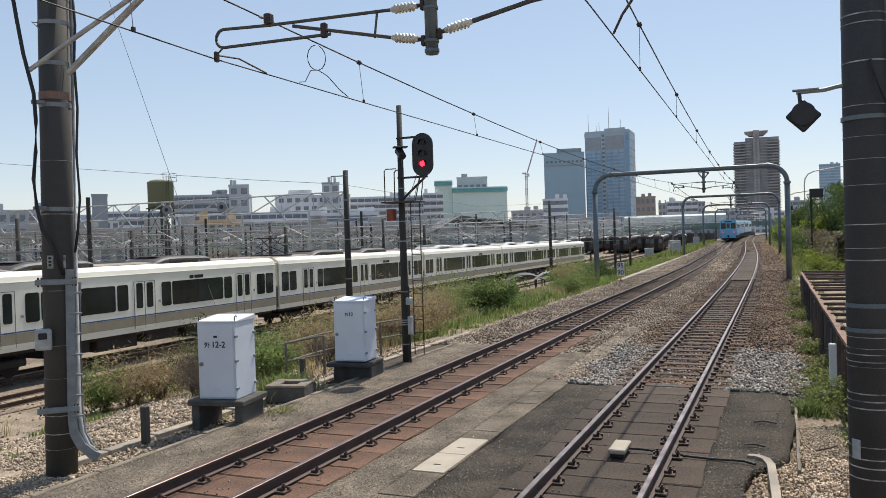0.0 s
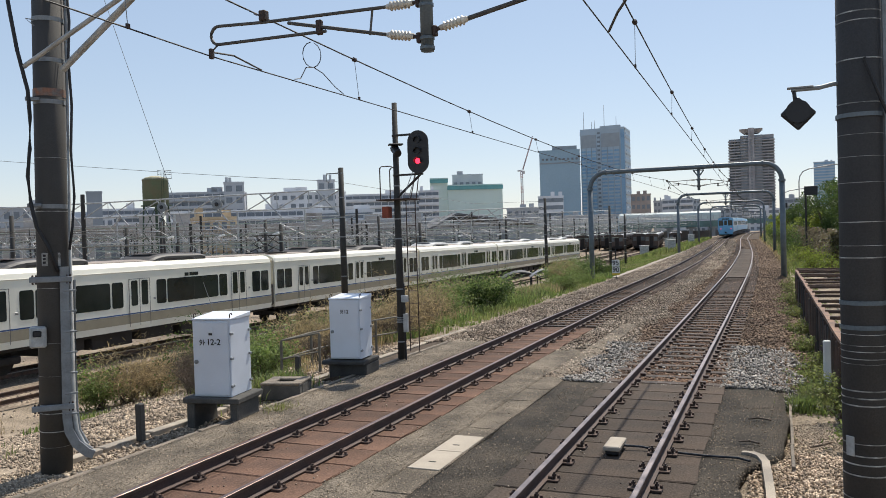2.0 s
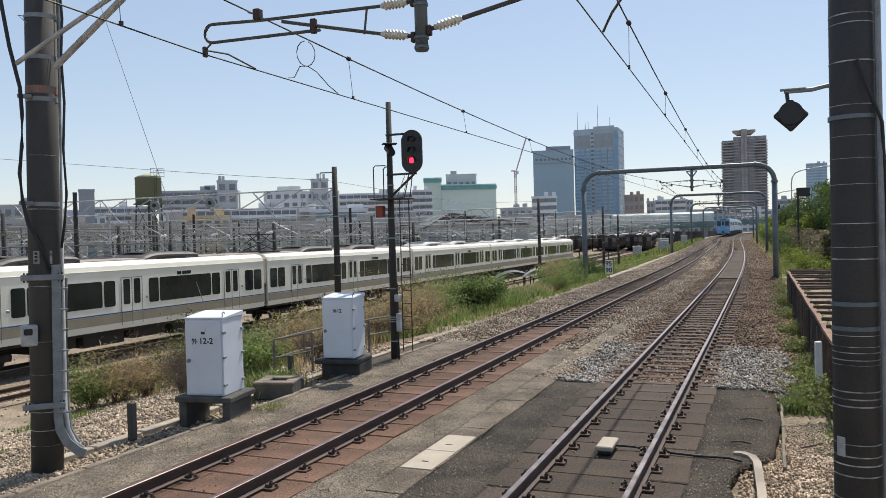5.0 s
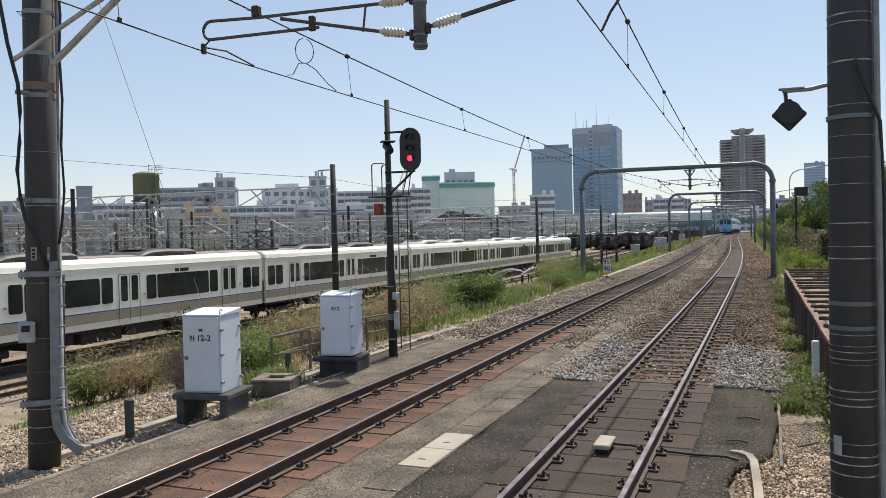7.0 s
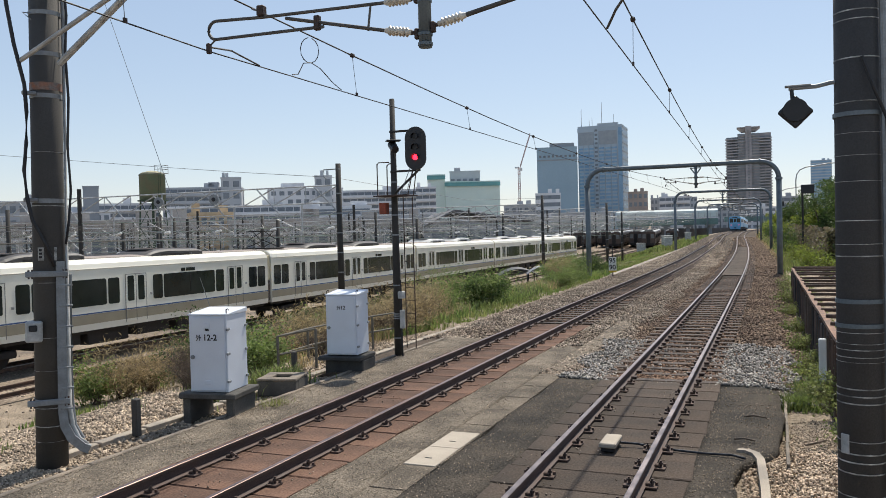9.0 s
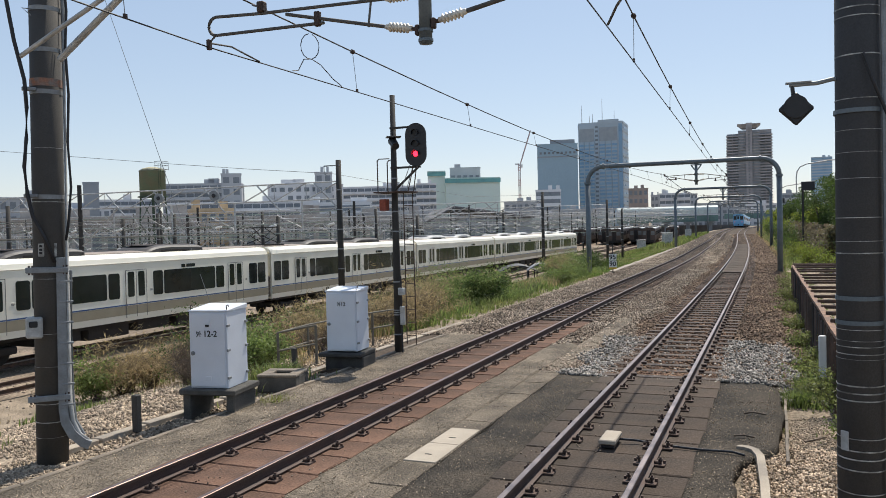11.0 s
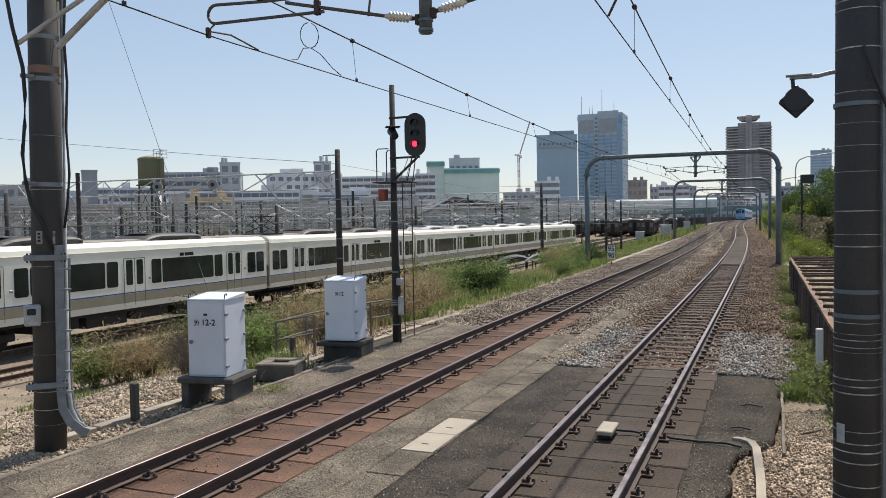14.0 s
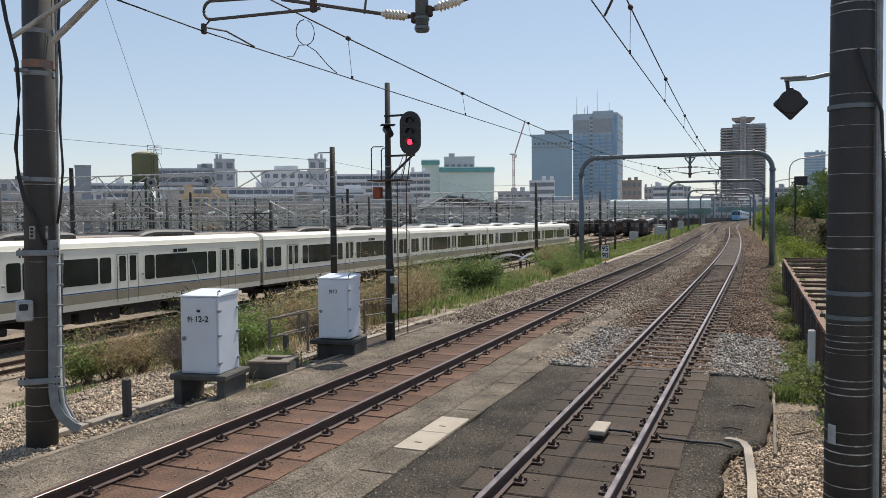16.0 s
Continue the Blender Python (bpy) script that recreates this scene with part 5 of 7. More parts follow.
# ---- water tank on its stand
def water_tank():
    D, az = 110, radians(-42.36)
    e = thing("water_tank", pose(D * math.sin(az), D * math.cos(az), -2.7), "green rusty water tank on a steel stand", "water tank")
    part("vessel", lathed([(1.5, 10.1), (1.62, 10.15), (1.62, 13.3), (1.66, 13.34), (1.66, 13.42)], seg=28), M_tank, e, "green and rust-stained tank", True)
    part("lid", lathed([(1.66, 13.43), (1.2, 13.72), (0.5, 13.9), (0.05, 13.95)], seg=28), M_tanklid, e, "pale yellow conical lid", True)
    for k in range(4):
        a = math.pi / 4 + k * math.pi / 2
        b = a + math.pi / 2
        c, s, c2, s2 = math.cos(a), math.sin(a), math.cos(b), math.sin(b)
        part("leg", rods((2.0 * c, 2.0 * s, 0), (1.5 * c, 1.5 * s, 10.1), 0.1, seg=6), M_tankleg, e)
        for z in (0.3, 3.5, 6.8):
            q0, q1 = 2.0 - 0.05 * z, 2.0 - 0.05 * (z + 3.2)
            part("bracing", rods((q0 * c, q0 * s, z), (q1 * c2, q1 * s2, z + 3.2), 0.05, seg=5), M_tankleg, e)
            part("girt", rods((q1 * c, q1 * s, z + 3.2), (q1 * c2, q1 * s2, z + 3.2), 0.05, seg=5), M_tankleg, e)
    part("deck", rods((0, 0, 10.0), (0, 0, 10.12), 1.9, seg=20), M_tankleg, e)
    for q in (-0.2, 0.2):
        part("ladder_rail", rods((1.72, -0.6 + q, 9.0), (1.72, -0.6 + q, 14.2), 0.03, seg=5), M_tankleg, e)
    for z in (13.5, 14.0, 14.5):
        part("basket_rail", tube([(1.2, -0.9, z), (2.3, -0.9, z), (2.3, 0.4, z), (1.2, 0.4, z)], 0.03, 5), M_galv, e)
    for x, y in ((1.3, -0.9), (2.3, -0.9), (2.3, 0.4), (1.3, 0.4)):
        part("basket_post", rods((x, y, 13.4), (x, y, 14.55), 0.03, seg=5), M_galv, e)


M_tank = mat("tank_paint", (0.13, 0.175, 0.11), 0.7, 0, 0.15, 0.9, 30, 0.05, col2=(0.15, 0.155, 0.1))
M_tanklid = mat("tank_lid", (0.5, 0.46, 0.30), 0.7, 0, 0.1, 2, 30, 0.02)
M_tankleg = mat("tank_leg", (0.05, 0.085, 0.05), 0.7, 0, 0.2, 4, 30, 0.05)
water_tank()


# ---------------------------------------------------------------- town on the skyline
# Distance haze is mixed into the far facade colours, which are paler for it.
M_b_white = mat("facade_white", (0.66, 0.67, 0.69), 0.8, 0, 0.05, 0.12, 3, 0, col2=(0.58, 0.59, 0.61))
M_b_grey = mat("facade_grey", (0.43, 0.45, 0.475), 0.8, 0, 0.05, 0.12, 3, 0, col2=(0.37, 0.39, 0.415))
M_b_dark = mat("facade_shade", (0.30, 0.325, 0.35), 0.8, 0, 0.05, 0.12, 3, 0, col2=(0.26, 0.285, 0.31))
M_b_blue = mat("facade_blue", (0.29, 0.41, 0.50), 0.35, 0, 0.06, 0.05, 1, 0, col2=(0.26, 0.375, 0.465))
M_b_blueglass = mat("blue_glass", (0.22, 0.37, 0.52), 0.3, 0, 0.1, 0.1, 2, 0, col2=(0.19, 0.33, 0.48))
M_b_win = mat("far_glass", (0.185, 0.21, 0.24), 0.3, 0, 0.1, 0.3, 2, 0, col2=(0.15, 0.175, 0.2))
M_depot = mat("depot_wall", (0.42, 0.395, 0.37), 0.85, 0, 0.1, 0.3, 3, 0, col2=(0.33, 0.31, 0.29))
M_b_core = mat("tower_core", (0.40, 0.475, 0.54), 0.6, 0, 0.04, 0.1, 2, 0, col2=(0.36, 0.435, 0.50))
M_b_brown = mat("facade_brown", (0.38, 0.32, 0.285), 0.8, 0, 0.05, 0.12, 3, 0)
M_b_tower = mat("tower_grey", (0.36, 0.35, 0.355), 0.8, 0, 0.05, 0.12, 3, 0)
M_b_green = mat("facade_pale_green", (0.58, 0.68, 0.63), 0.8, 0, 0.04, 0.1, 3, 0, col2=(0.54, 0.64, 0.59))
M_b_teal = mat("teal_trim", (0.16, 0.40, 0.40), 0.7, 0, 0.04, 0.1, 3, 0)
M_b_yellow = mat("facade_yellow", (0.66, 0.51, 0.33), 0.8, 0, 0.05, 0.3, 3, 0)
M_b_roof = mat("grey_roof", (0.16, 0.16, 0.165), 0.85, 0, 0.1, 0.3, 3, 0, col2=(0.12, 0.12, 0.125))


def site(az, D, z=-3.0, turn=0.0):
    a = radians(az)
    return pose(D * math.sin(a), D * math.cos(a), z, 0, 0, -az + turn)


def block(name, az, w, D, ztop, depth, wall, lab, floors=0, bays=0, turn=0.0, style="windows", glass=None, roof_bits=2, z0=-3.0):
    """A building turned to the yard; storeys as rows of panes or as balcony bands."""
    e = thing(name, site(az, D, z0, turn), lab, "building", "town buildings")
    H = ztop - z0
    glass = glass or M_b_win
    part("wall", boxed((0, depth / 2, H / 2), (w, depth, H)), wall, e)
    part("parapet", boxed((0, depth / 2, H + 0.3), (w + 0.3, depth + 0.3, 0.6)), wall, e)
    fh = H / max(1, floors)
    for f in range(floors):
        z = f * fh + fh * 0.55
        if style == "balcony":
            part("balcony", boxed((0, -0.6, f * fh + fh * 0.22), (w * 0.985, 1.2, fh * 0.40)), wall, e)
            part("recess", boxed((0, -0.02, f * fh + fh * 0.66), (w * 0.975, 0.06, fh * 0.46)), glass, e)
            for b in range(1, bays):
                part("divider", boxed((-w / 2 + w * b / bays, -0.5, f * fh + fh * 0.6), (0.2, 1.0, fh * 0.6)), wall, e)
        elif style == "bands":
            part("window_band", boxed((0, -0.03, z), (w * 0.96, 0.1, fh * 0.55)), glass, e)
            part("side_band", boxed((w / 2 + 0.03, depth / 2, z), (0.1, depth * 0.9, fh * 0.5)), glass, e)
        else:
            bw = w / bays
            for b in range(bays):
                part("window", boxed((-w / 2 + bw * (b + 0.5), -0.03, z), (bw * 0.6, 0.1, fh * 0.5)), glass, e)
    r = random.Random(int(abs(az) * 100))
    for k in range(roof_bits):
        ww = w * r.uniform(0.08, 0.2)
        part("roof_room", boxed((r.uniform(-w * 0.4, w * 0.4), depth * 0.4, H + 1.4), (ww, depth * 0.4, r.uniform(1.6, 3.0))), wall, e)
    return e


def tower_glass():
    """One tower: two glazed wings with louvred tops, a slot of landings between them, a dark corner strip and a pale banded side."""
    e = thing("office_tower", site(-11.2, 600, -3, -10), "blue glass office tower with pale frame and grey louvred top", "office tower", "town buildings")
    w, d, H = 32.4, 28.0, 79.0
    part("core", boxed((0, d / 2, H / 2), (w, d, H)), M_b_core, e)
    n = 24
    fh = 62.0 / n
    for x0, x1, top in ((-15.8, -4.3, 76.0), (-1.0, 12.6, 79.0)):
        cx, ww = (x0 + x1) / 2, x1 - x0
        part("roof_frame", boxed((cx, 1.4, top), (ww + 1.2, 3.6, 3.0)), M_b_core, e, "pale parapet frame")
        part("louvre_panel", boxed((cx, -0.12, 70.0), (ww * 0.97, 0.3, 10.0)), M_b_louvre, e, "grey louvred plant storey")
        for k in range(4):
            part("fin", boxed((x0 + ww * k / 3, -0.3, 32.5), (0.28, 0.6, 65.0)), M_b_core, e)
        for f in range(n):
            z = 1.5 + fh * (f + 0.5)
            for b in range(3):
                part("window", boxed((x0 + ww * (b + 0.5) / 3, -0.1, z), (ww / 3 - 0.7, 0.24, fh * (0.5 if f % 3 else 0.68))), M_b_blueglass if (f + b) % 4 else M_b_paleglass, e)
    part("slot", boxed((-2.65, -0.1, H / 2 - 2), (2.9, 0.3, H - 4)), M_b_core, e)
    for f in range(24):
        part("landing_window", boxed((-2.65, -0.3, 3 + f * 3.15), (2.0, 0.3, 1.5)), M_b_win, e)
    part("corner_strip", boxed((14.7, -0.12, 38.5), (2.6, 0.3, 77)), M_b_blueglass, e, "dark glazed corner strip")
    for f in range(26):
        part("side_band", boxed((w / 2 + 0.1, d / 2, 2.5 + f * 3.0), (0.3, d * 0.94, 1.15)), M_b_win if f % 2 else M_b_blueglass, e)
    for x, y, hh in ((-14.5, 6, 13), (-9, 8, 5), (0.5, 7, 17), (9, 9, 8), (-6.5, 6, 6)):
        part("antenna", rods((x, y, 78), (x, y, 80 + hh), 0.3, 0.12, 6), M_b_grey, e)


M_b_louvre = mat("louvre_grey", (0.33, 0.36, 0.385), 0.7, 0, 0.1, 0.3, 4, 0, col2=(0.28, 0.31, 0.335))
M_b_paleglass = mat("pale_blue_glass", (0.31, 0.46, 0.58), 0.25, 0, 0.1, 0.1, 2, 0, col2=(0.26, 0.41, 0.54))


def tower_flats():
    e = thing("apartment_tower", site(-1.41, 850, -3, 0), "tall grey-brown apartment tower with balcony bands", "apartment tower", "town buildings")
    H = 96
    for x, w, hh in ((-15.4, 10.8, H - 6), (15.4, 10.8, H - 3)):
        part("wing", boxed((x, 14, hh / 2), (w, 22, hh)), M_b_tower, e)
        for f in range(31):
            z = 3 + f * 2.82
            part("balcony", boxed((x * 1.03, 1.6, z), (w + 0.7, 4.4, 1.2)), M_b_pink, e)
            part("recess", boxed((x, 2.9, z + 1.4), (w * 0.94, 0.3, 1.35)), M_b_win, e)
            part("divider", boxed((x, 1.2, z + 1.4), (0.5, 2.6, 1.5)), M_b_pink, e)
    for x in (-6.3, 6.3):
        part("inner_bay", boxed((x, 10, (H - 3) / 2), (7.6, 18, H - 3)), M_b_dark, e)
        for f in range(32):
            part("landing", boxed((x, 0.6, 3.2 + f * 2.82), (7.0, 1.6, 0.9)), M_b_pink, e)
    part("spine", boxed((0, 8, H / 2 + 2), (5.6, 20, H + 4)), M_b_pink, e, "pale central rib")
    part("spine_strip", boxed((0, -2.1, H / 2), (1.8, 0.4, H)), M_b_tower, e)
    for f in range(30):
        part("spine_window", boxed((0, -2.4, 4 + f * 3.0), (1.2, 0.3, 1.2)), M_b_win, e)
    bm = boxed((0, 8, H + 3.5), (1, 1, 1))
    for v in bm.verts:
        up = v.co.z > H + 3.5
        v.co = Vector(((1 if v.co.x > 0 else -1) * (10.5 if up else 6.5), 8 + (1 if v.co.y > 8 else -1) * (9 if up else 7), H + (2.6 if up else -1.0)))
    part("crown", bm, M_b_tower, e, "flared rooftop crown")
    part("crown_rim", boxed((0, 8, H + 2.9), (21.6, 18.6, 0.7)), M_b_pink, e)


M_b_pink = mat("tower_balcony", (0.40, 0.39, 0.405), 0.8, 0, 0.05, 0.12, 3, 0)
tower_glass()
tower_flats()
ofb = block("office_block", -14.2, 27.8, 560, 57.0, 25, M_b_blue, "grey-blue office block with small square windows", 0, 0, 0, roof_bits=0)
part("rooftop_storey", boxed((3.5, 9, 61.8), (17, 12, 3.4)), M_b_dark, ofb)
part("cornice", boxed((0, -0.1, 51.6), (27.6, 0.3, 0.8)), M_b_dark, ofb)
for k in range(9):
    part("window", boxed((-11.5 + k * 2.9, -0.1, 54.2), (1.5, 0.4, 1.5)), M_b_win, ofb)
block("residential_tower", 2.96, 23.9, 1100, 75.9, 22, M_b_core, "distant blue-grey residential tower", 22, 1, 0, "bands", M_b_blueglass)
block("store_block", -22.84, 9.2, 420, 31.0, 12, M_b_green, "pale green windowless store block with teal trim", 0, 0, roof_bits=0)
block("store_block", -20.78, 16.4, 431, 33.3, 12, M_b_grey, "grey rooftop plant block of the store", 2, 5, roof_bits=1)
block("store_block", -20.24, 29.0, 420, 27.1, 24, M_b_green, "pale green windowless department store with teal trim", 0, 0, 10, roof_bits=0)
for az, w, z in ((-22.84, 9.6, 29.9), (-20.24, 29.6, 26.0)):
    tt = thing("teal_band", site(az, 419.2, z, 10 if w > 20 else 0), "teal painted band along the store's roofline", "building trim", "store trim")
    part("band", boxed((0, 0, 0), (w, 0.5, 2.0)), M_b_teal, tt)
block("apartment_block", -27.0, 38.0, 360, 20.6, 14, M_b_white, "long white apartment block with balcony rows", 8, 12, 0, "balcony")
block("apartment_block", -23.6, 9.0, 358, 21.4, 14, M_b_white, "white apartment block end with stair bays", 8, 3, 0, "balcony")
block("apartment_block", -32.07, 29.6, 330, 20.4, 14, M_b_white, "white apartment block with window rows", 7, 9, 6)
block("stair_tower", -30.88, 6.9, 327, 25.2, 8, M_b_grey, "grey stair tower above white apartments", 6, 2)
block("low_block", -50.19, 22.0, 260, 13.4, 14, M_b_grey, "low grey industrial building", 4, 9)
block("stair_tower", -46.18, 5.0, 300, 20.2, 8, M_b_dark, "plain grey stair tower", 0, 0, roof_bits=0)
block("apartment_block", -39.18, 30.1, 330, 21.3, 14, M_b_grey, "grey-white apartment block with many balconies", 8, 10, -8, "balcony")
block("stair_tower", -37.22, 7.7, 326, 24.9, 8, M_b_grey, "grey stair tower with small windows", 6, 2)
block("apartment_block", -43.9, 23.5, 345, 15.9, 14, M_b_white, "white apartment block with pale bands", 6, 8, 0, "balcony")
block("apartment_block", -37.0, 46.0, 290, 12.4, 14, M_b_white, "long white low apartment block", 5, 16, 0, "balcony")
block("apartment_block", -47.9, 30.0, 300, 11.4, 14, M_b_white, "long pale low building behind the yard", 4, 12, 0, "windows")
block("low_block", -30.4, 30.0, 300, 11.9, 14, M_b_white, "low pale office building behind the yard", 4, 12, 0, "bands")
block("low_block", -26.5, 30.0, 260, 7.0, 14, M_b_grey, "low grey depot building behind the yard", 2, 12, 0, "bands")
block("yellow_house", -38.52, 9.5, 190, 7.4, 10, M_b_yellow, "ochre yellow depot office", 3, 5, 6)
block("depot", -43.5, 24.0, 175, 5.6, 12, M_depot, "low grey depot shed behind yard portals", 1, 8)
block("depot", -33.5, 26.0, 185, 5.4, 12, M_depot, "low brown-grey depot shed behind yard portals", 1, 8)
block("depot", -49.5, 24.0, 180, 5.8, 12, M_depot, "low drab grey depot shed", 1, 8)
block("depot", -26.5, 22.0, 200, 5.2, 12, M_depot, "low drab grey depot shed", 1, 7)
block("house", -16.89, 15.2, 380, 12.6, 12, M_b_grey, "grey low house block", 4, 5)
block("house", -14.9, 13.4, 430, 20.0, 12, M_b_white, "white mid-rise office building", 6, 4, 0, "bands")
block("house", -18.4, 16, 390, 8.0, 12, M_b_white, "pale low house block", 2, 6)
block("house", -12.6, 30, 410, 9.0, 12, M_b_grey, "grey low houses before the towers", 3, 8)
block("brown_building", -8.67, 11.6, 500, 22.0, 12, M_b_brown, "brown brick mid-rise building", 5, 4)
block("house", -7.45, 6.8, 520, 18.2, 12, M_b_grey, "narrow grey office building", 5, 3)
block("house", -6.23, 16.1, 450, 16.7, 12, M_b_white, "white mid-rise flats with balconies", 6, 5, 0, "balcony")
block("house", -5.2, 10, 640, 22.0, 12, M_b_grey, "grey mid-rise office building", 6, 4)
block("house", -3.2, 34, 620, 14.0, 12, M_b_grey, "grey low-rise town block", 4, 8)
block("house", -0.5, 24, 600, 12.0, 12, M_b_white, "pale low-rise town block", 4, 6)
block("house", 1.1, 14, 520, 16.5, 12, M_b_grey, "grey apartment house with balconies", 5, 4, 0, "balcony")
block("house", 2.2, 10, 480, 10.5, 12, M_b_white, "pale house beyond the trees", 3, 4)
for k, az in enumerate(np.arange(-58, -14, 2.6)):
    block("house", float(az), 12 + (k * 7) % 9, 240 + (k * 37) % 60, 3.0 + (k * 5) % 4, 10, (M_b_white, M_b_grey, M_b_dark)[k % 3], ("white", "grey", "slate grey")[k % 3] + " low house beyond the yard", 2, 5, (k * 13) % 17 - 8, roof_bits=1)


def vault_shed():
    e = thing("yard_shed", site(-20.65, 165, -3, 8), "long yard shed with dark sloping roof and pale roof lights", "shed")
    pr = [(-9.6, 6.2), (-2.8, 9.7), (14.0, 7.2), (14.0, 6.8), (-2.8, 9.3), (-9.4, 5.8)]
    part("roof", sweep([(0, 0, 0), (0, 46, 0)], pr), M_b_roof, e)
    part("gable", boxed((2.2, 0.6, 3.6), (22.5, 0.3, 6.4)), M_b_dark, e)
    for k in range(9):
        q = -1.6 + k * 1.75
        part("roof_light", boxed((q, 12, 9.73 - (q + 2.8) * 0.149), (0.7, 23, 0.1), 0.0), M_b_white, e)
    for k in range(5):
        part("door_opening", boxed((-6.2 + k * 3.2, 0.4, 2.6), (2.5, 0.2, 4.6)), M_b_win, e)


vault_shed()


def viaduct():
    e = thing("road_viaduct", site(-6.6, 290, -4.7, 0), "green-grey road viaduct with noise barriers", "viaduct")
    part("deck", boxed((-1, 3, 9.0), (34, 9, 0.5)), M_b_dark, e)
    part("girder", boxed((-1, -1.3, 7.7), (34, 0.4, 2.1)), M_b_viad, e, "dark green plate girder")
    for k in range(17):
        part("stiffener", boxed((-16.6 + k * 1.95, -1.6, 7.7), (0.16, 0.3, 2.0)), M_b_viad, e)
    part("coping", boxed((-1, -1.55, 8.95), (34, 0.6, 0.4)), M_b_white, e)
    bar = [(-1.45, 9.1), (-1.5, 10.6), (-1.2, 11.5), (-0.4, 12.1), (-0.4, 11.95), (-1.05, 11.4), (-1.3, 10.6), (-1.25, 9.1)]
    part("barrier", sweep([(-18, 0, 0), (16, 0, 0)], [(-a, b) for a, b in bar]), M_b_barr, e, "curved translucent noise barrier")
    for k in range(18):
        part("barrier_post", boxed((-17.6 + k * 1.95, -1.55, 10.0), (0.12, 0.16, 2.0)), M_b_galv_far, e)
    for k in range(5):
        part("pier", boxed((-16 + k * 7.4, 3, 3.3), (1.2, 4, 6.7)), M_b_dark, e)
        part("pier_cap", boxed((-16 + k * 7.4, 3, 6.4), (3.0, 7, 0.8)), M_b_dark, e)
    part("crossbridge", boxed((44, 60, 8.4), (44, 6, 2.0)), M_b_viad, e)
    # Added dark sheet stands in for the gloom and clutter below the deck.
    part("back_panel", boxed((-4, 9, 2.6), (60, 0.4, 5.4)), M_b_roof, e, "added dark panel filling the gloom under the viaduct")


M_b_galv_far = mat("far_steel", (0.55, 0.57, 0.57), 0.6, 0.2, 0.1, 1, 10, 0)
M_b_viad = mat("viaduct_steel", (0.14, 0.24, 0.23), 0.7, 0, 0.1, 0.4, 5, 0)
M_b_barr = mat("noise_barrier", (0.56, 0.64, 0.62), 0.5, 0, 0.08, 0.4, 5, 0, col2=(0.42, 0.50, 0.49))
viaduct()


def crane():
    e = thing("tower_crane", site(-16.9, 650, -3, 0), "red and white tower crane in the distance", "crane")
    for k in range(9):
        part("mast_section", lattice_tower(0, k * 6.0, 6.0, 1.6), M_crane_hazed if k % 2 == 0 else M_white, e)
    part("jib", lattice((1, 0, 54), (9.5, 0, 80), 1.4, 14, 0.34), M_crane_hazed, e, "raised red jib")
    part("counter_jib", boxed((-1.6, 0, 54), (3.4, 1.6, 1.2)), M_white, e)
    part("cab", boxed((1.6, 0, 52.5), (2, 2, 2.4)), M_white, e)


def lattice_tower(x, z, h, w):
    bm = bmesh.new()
    for sx in (-1, 1):
        for sy in (-1, 1):
            rod(bm, (x + sx * w / 2, sy * w / 2, z), (x + sx * w / 2, sy * w / 2, z + h), 0.3, seg=4)
    for k in range(3):
        rod(bm, (x - w / 2, -w / 2, z + h * k / 3), (x + w / 2, -w / 2, z + h * (k + 1) / 3), 0.2, seg=4)
        rod(bm, (x + w / 2, -w / 2, z + h * k / 3), (x - w / 2, -w / 2, z + h * (k + 1) / 3), 0.2, seg=4)
    return bm


# Crane's red is washed out in the colour itself to suggest haze.
M_crane_hazed = mat("hazed_crane_red", (0.68, 0.52, 0.50), 0.6, 0, 0.1, 1, 10, 0)
crane()


# ---- yard clutter: round fans on the near portal, relay huts, far wall of sheds
for x in (-34.3, -30.2, -42.5):
    fn = thing("yard_loudspeaker", pose(x, 38.33, 4.75), "round grey horn fixed to yard portal", "loudspeaker", "yard loudspeakers")
    part("horn", lathed([(0.1, 0), (0.22, 0.05), (0.28, 0.25), (0.3, 0.4)], (0, 0, 0), (0.3, -1, 0), 16), M_galv, fn)
    part("mounting_arm", rods((0, 0.07, -0.5), (0, 0.07, 0.5), 0.04, seg=6), M_galv_yard, fn)
    part("driver", lathed([(0.08, 0), (0.12, 0.06), (0.02, 0.08)], (0.1, -0.36, 0), (0.3, -1, 0), 12), M_black, fn)
for x, y, w, hh in ((-16.8, 112, 1.2, 1.5), (-12.2, 104, 1.0, 1.4), (-15.0, 126, 1.6, 1.7), (-13.2, 140, 1.0, 1.5)):
    hb = thing("relay_box", pose(x, y, ground_z(x, y), 0, 0, 8), "pale grey relay box beside the yard", "relay box", "relay boxes")
    part("body", boxed((0, 0, hh / 2), (w, 0.8, hh), 0.03), M_galv_pale, hb)
    part("lid", boxed((0, 0, hh + 0.03), (w + 0.1, 0.9, 0.08), 0.02), M_galv_pale, hb)
for k in range(3):
    fx2 = -22.5 - k * 3.6
    yt = thing("yard_siding", pose(0, 0, 0), "rusty siding curving past the yard edge", "railway track", kind="structure")
    for s in (-0.566, 0.566):
        part("rail", sweep([(fx2 - 2.0 + s + 0.00055 * (y - 60) ** 1.5 * 0.9, y, yard_z(y) + 0.12) for y in range(104, 300, 10)], RAIL), M_rust, yt)


# ---------------------------------------------------------------- stones and plants
CUBE = np.array([(-1, -1, -1), (1, -1, -1), (1, 1, -1), (-1, 1, -1), (-1, -1, 1), (1, -1, 1), (1, 1, 1), (-1, 1, 1)], float)
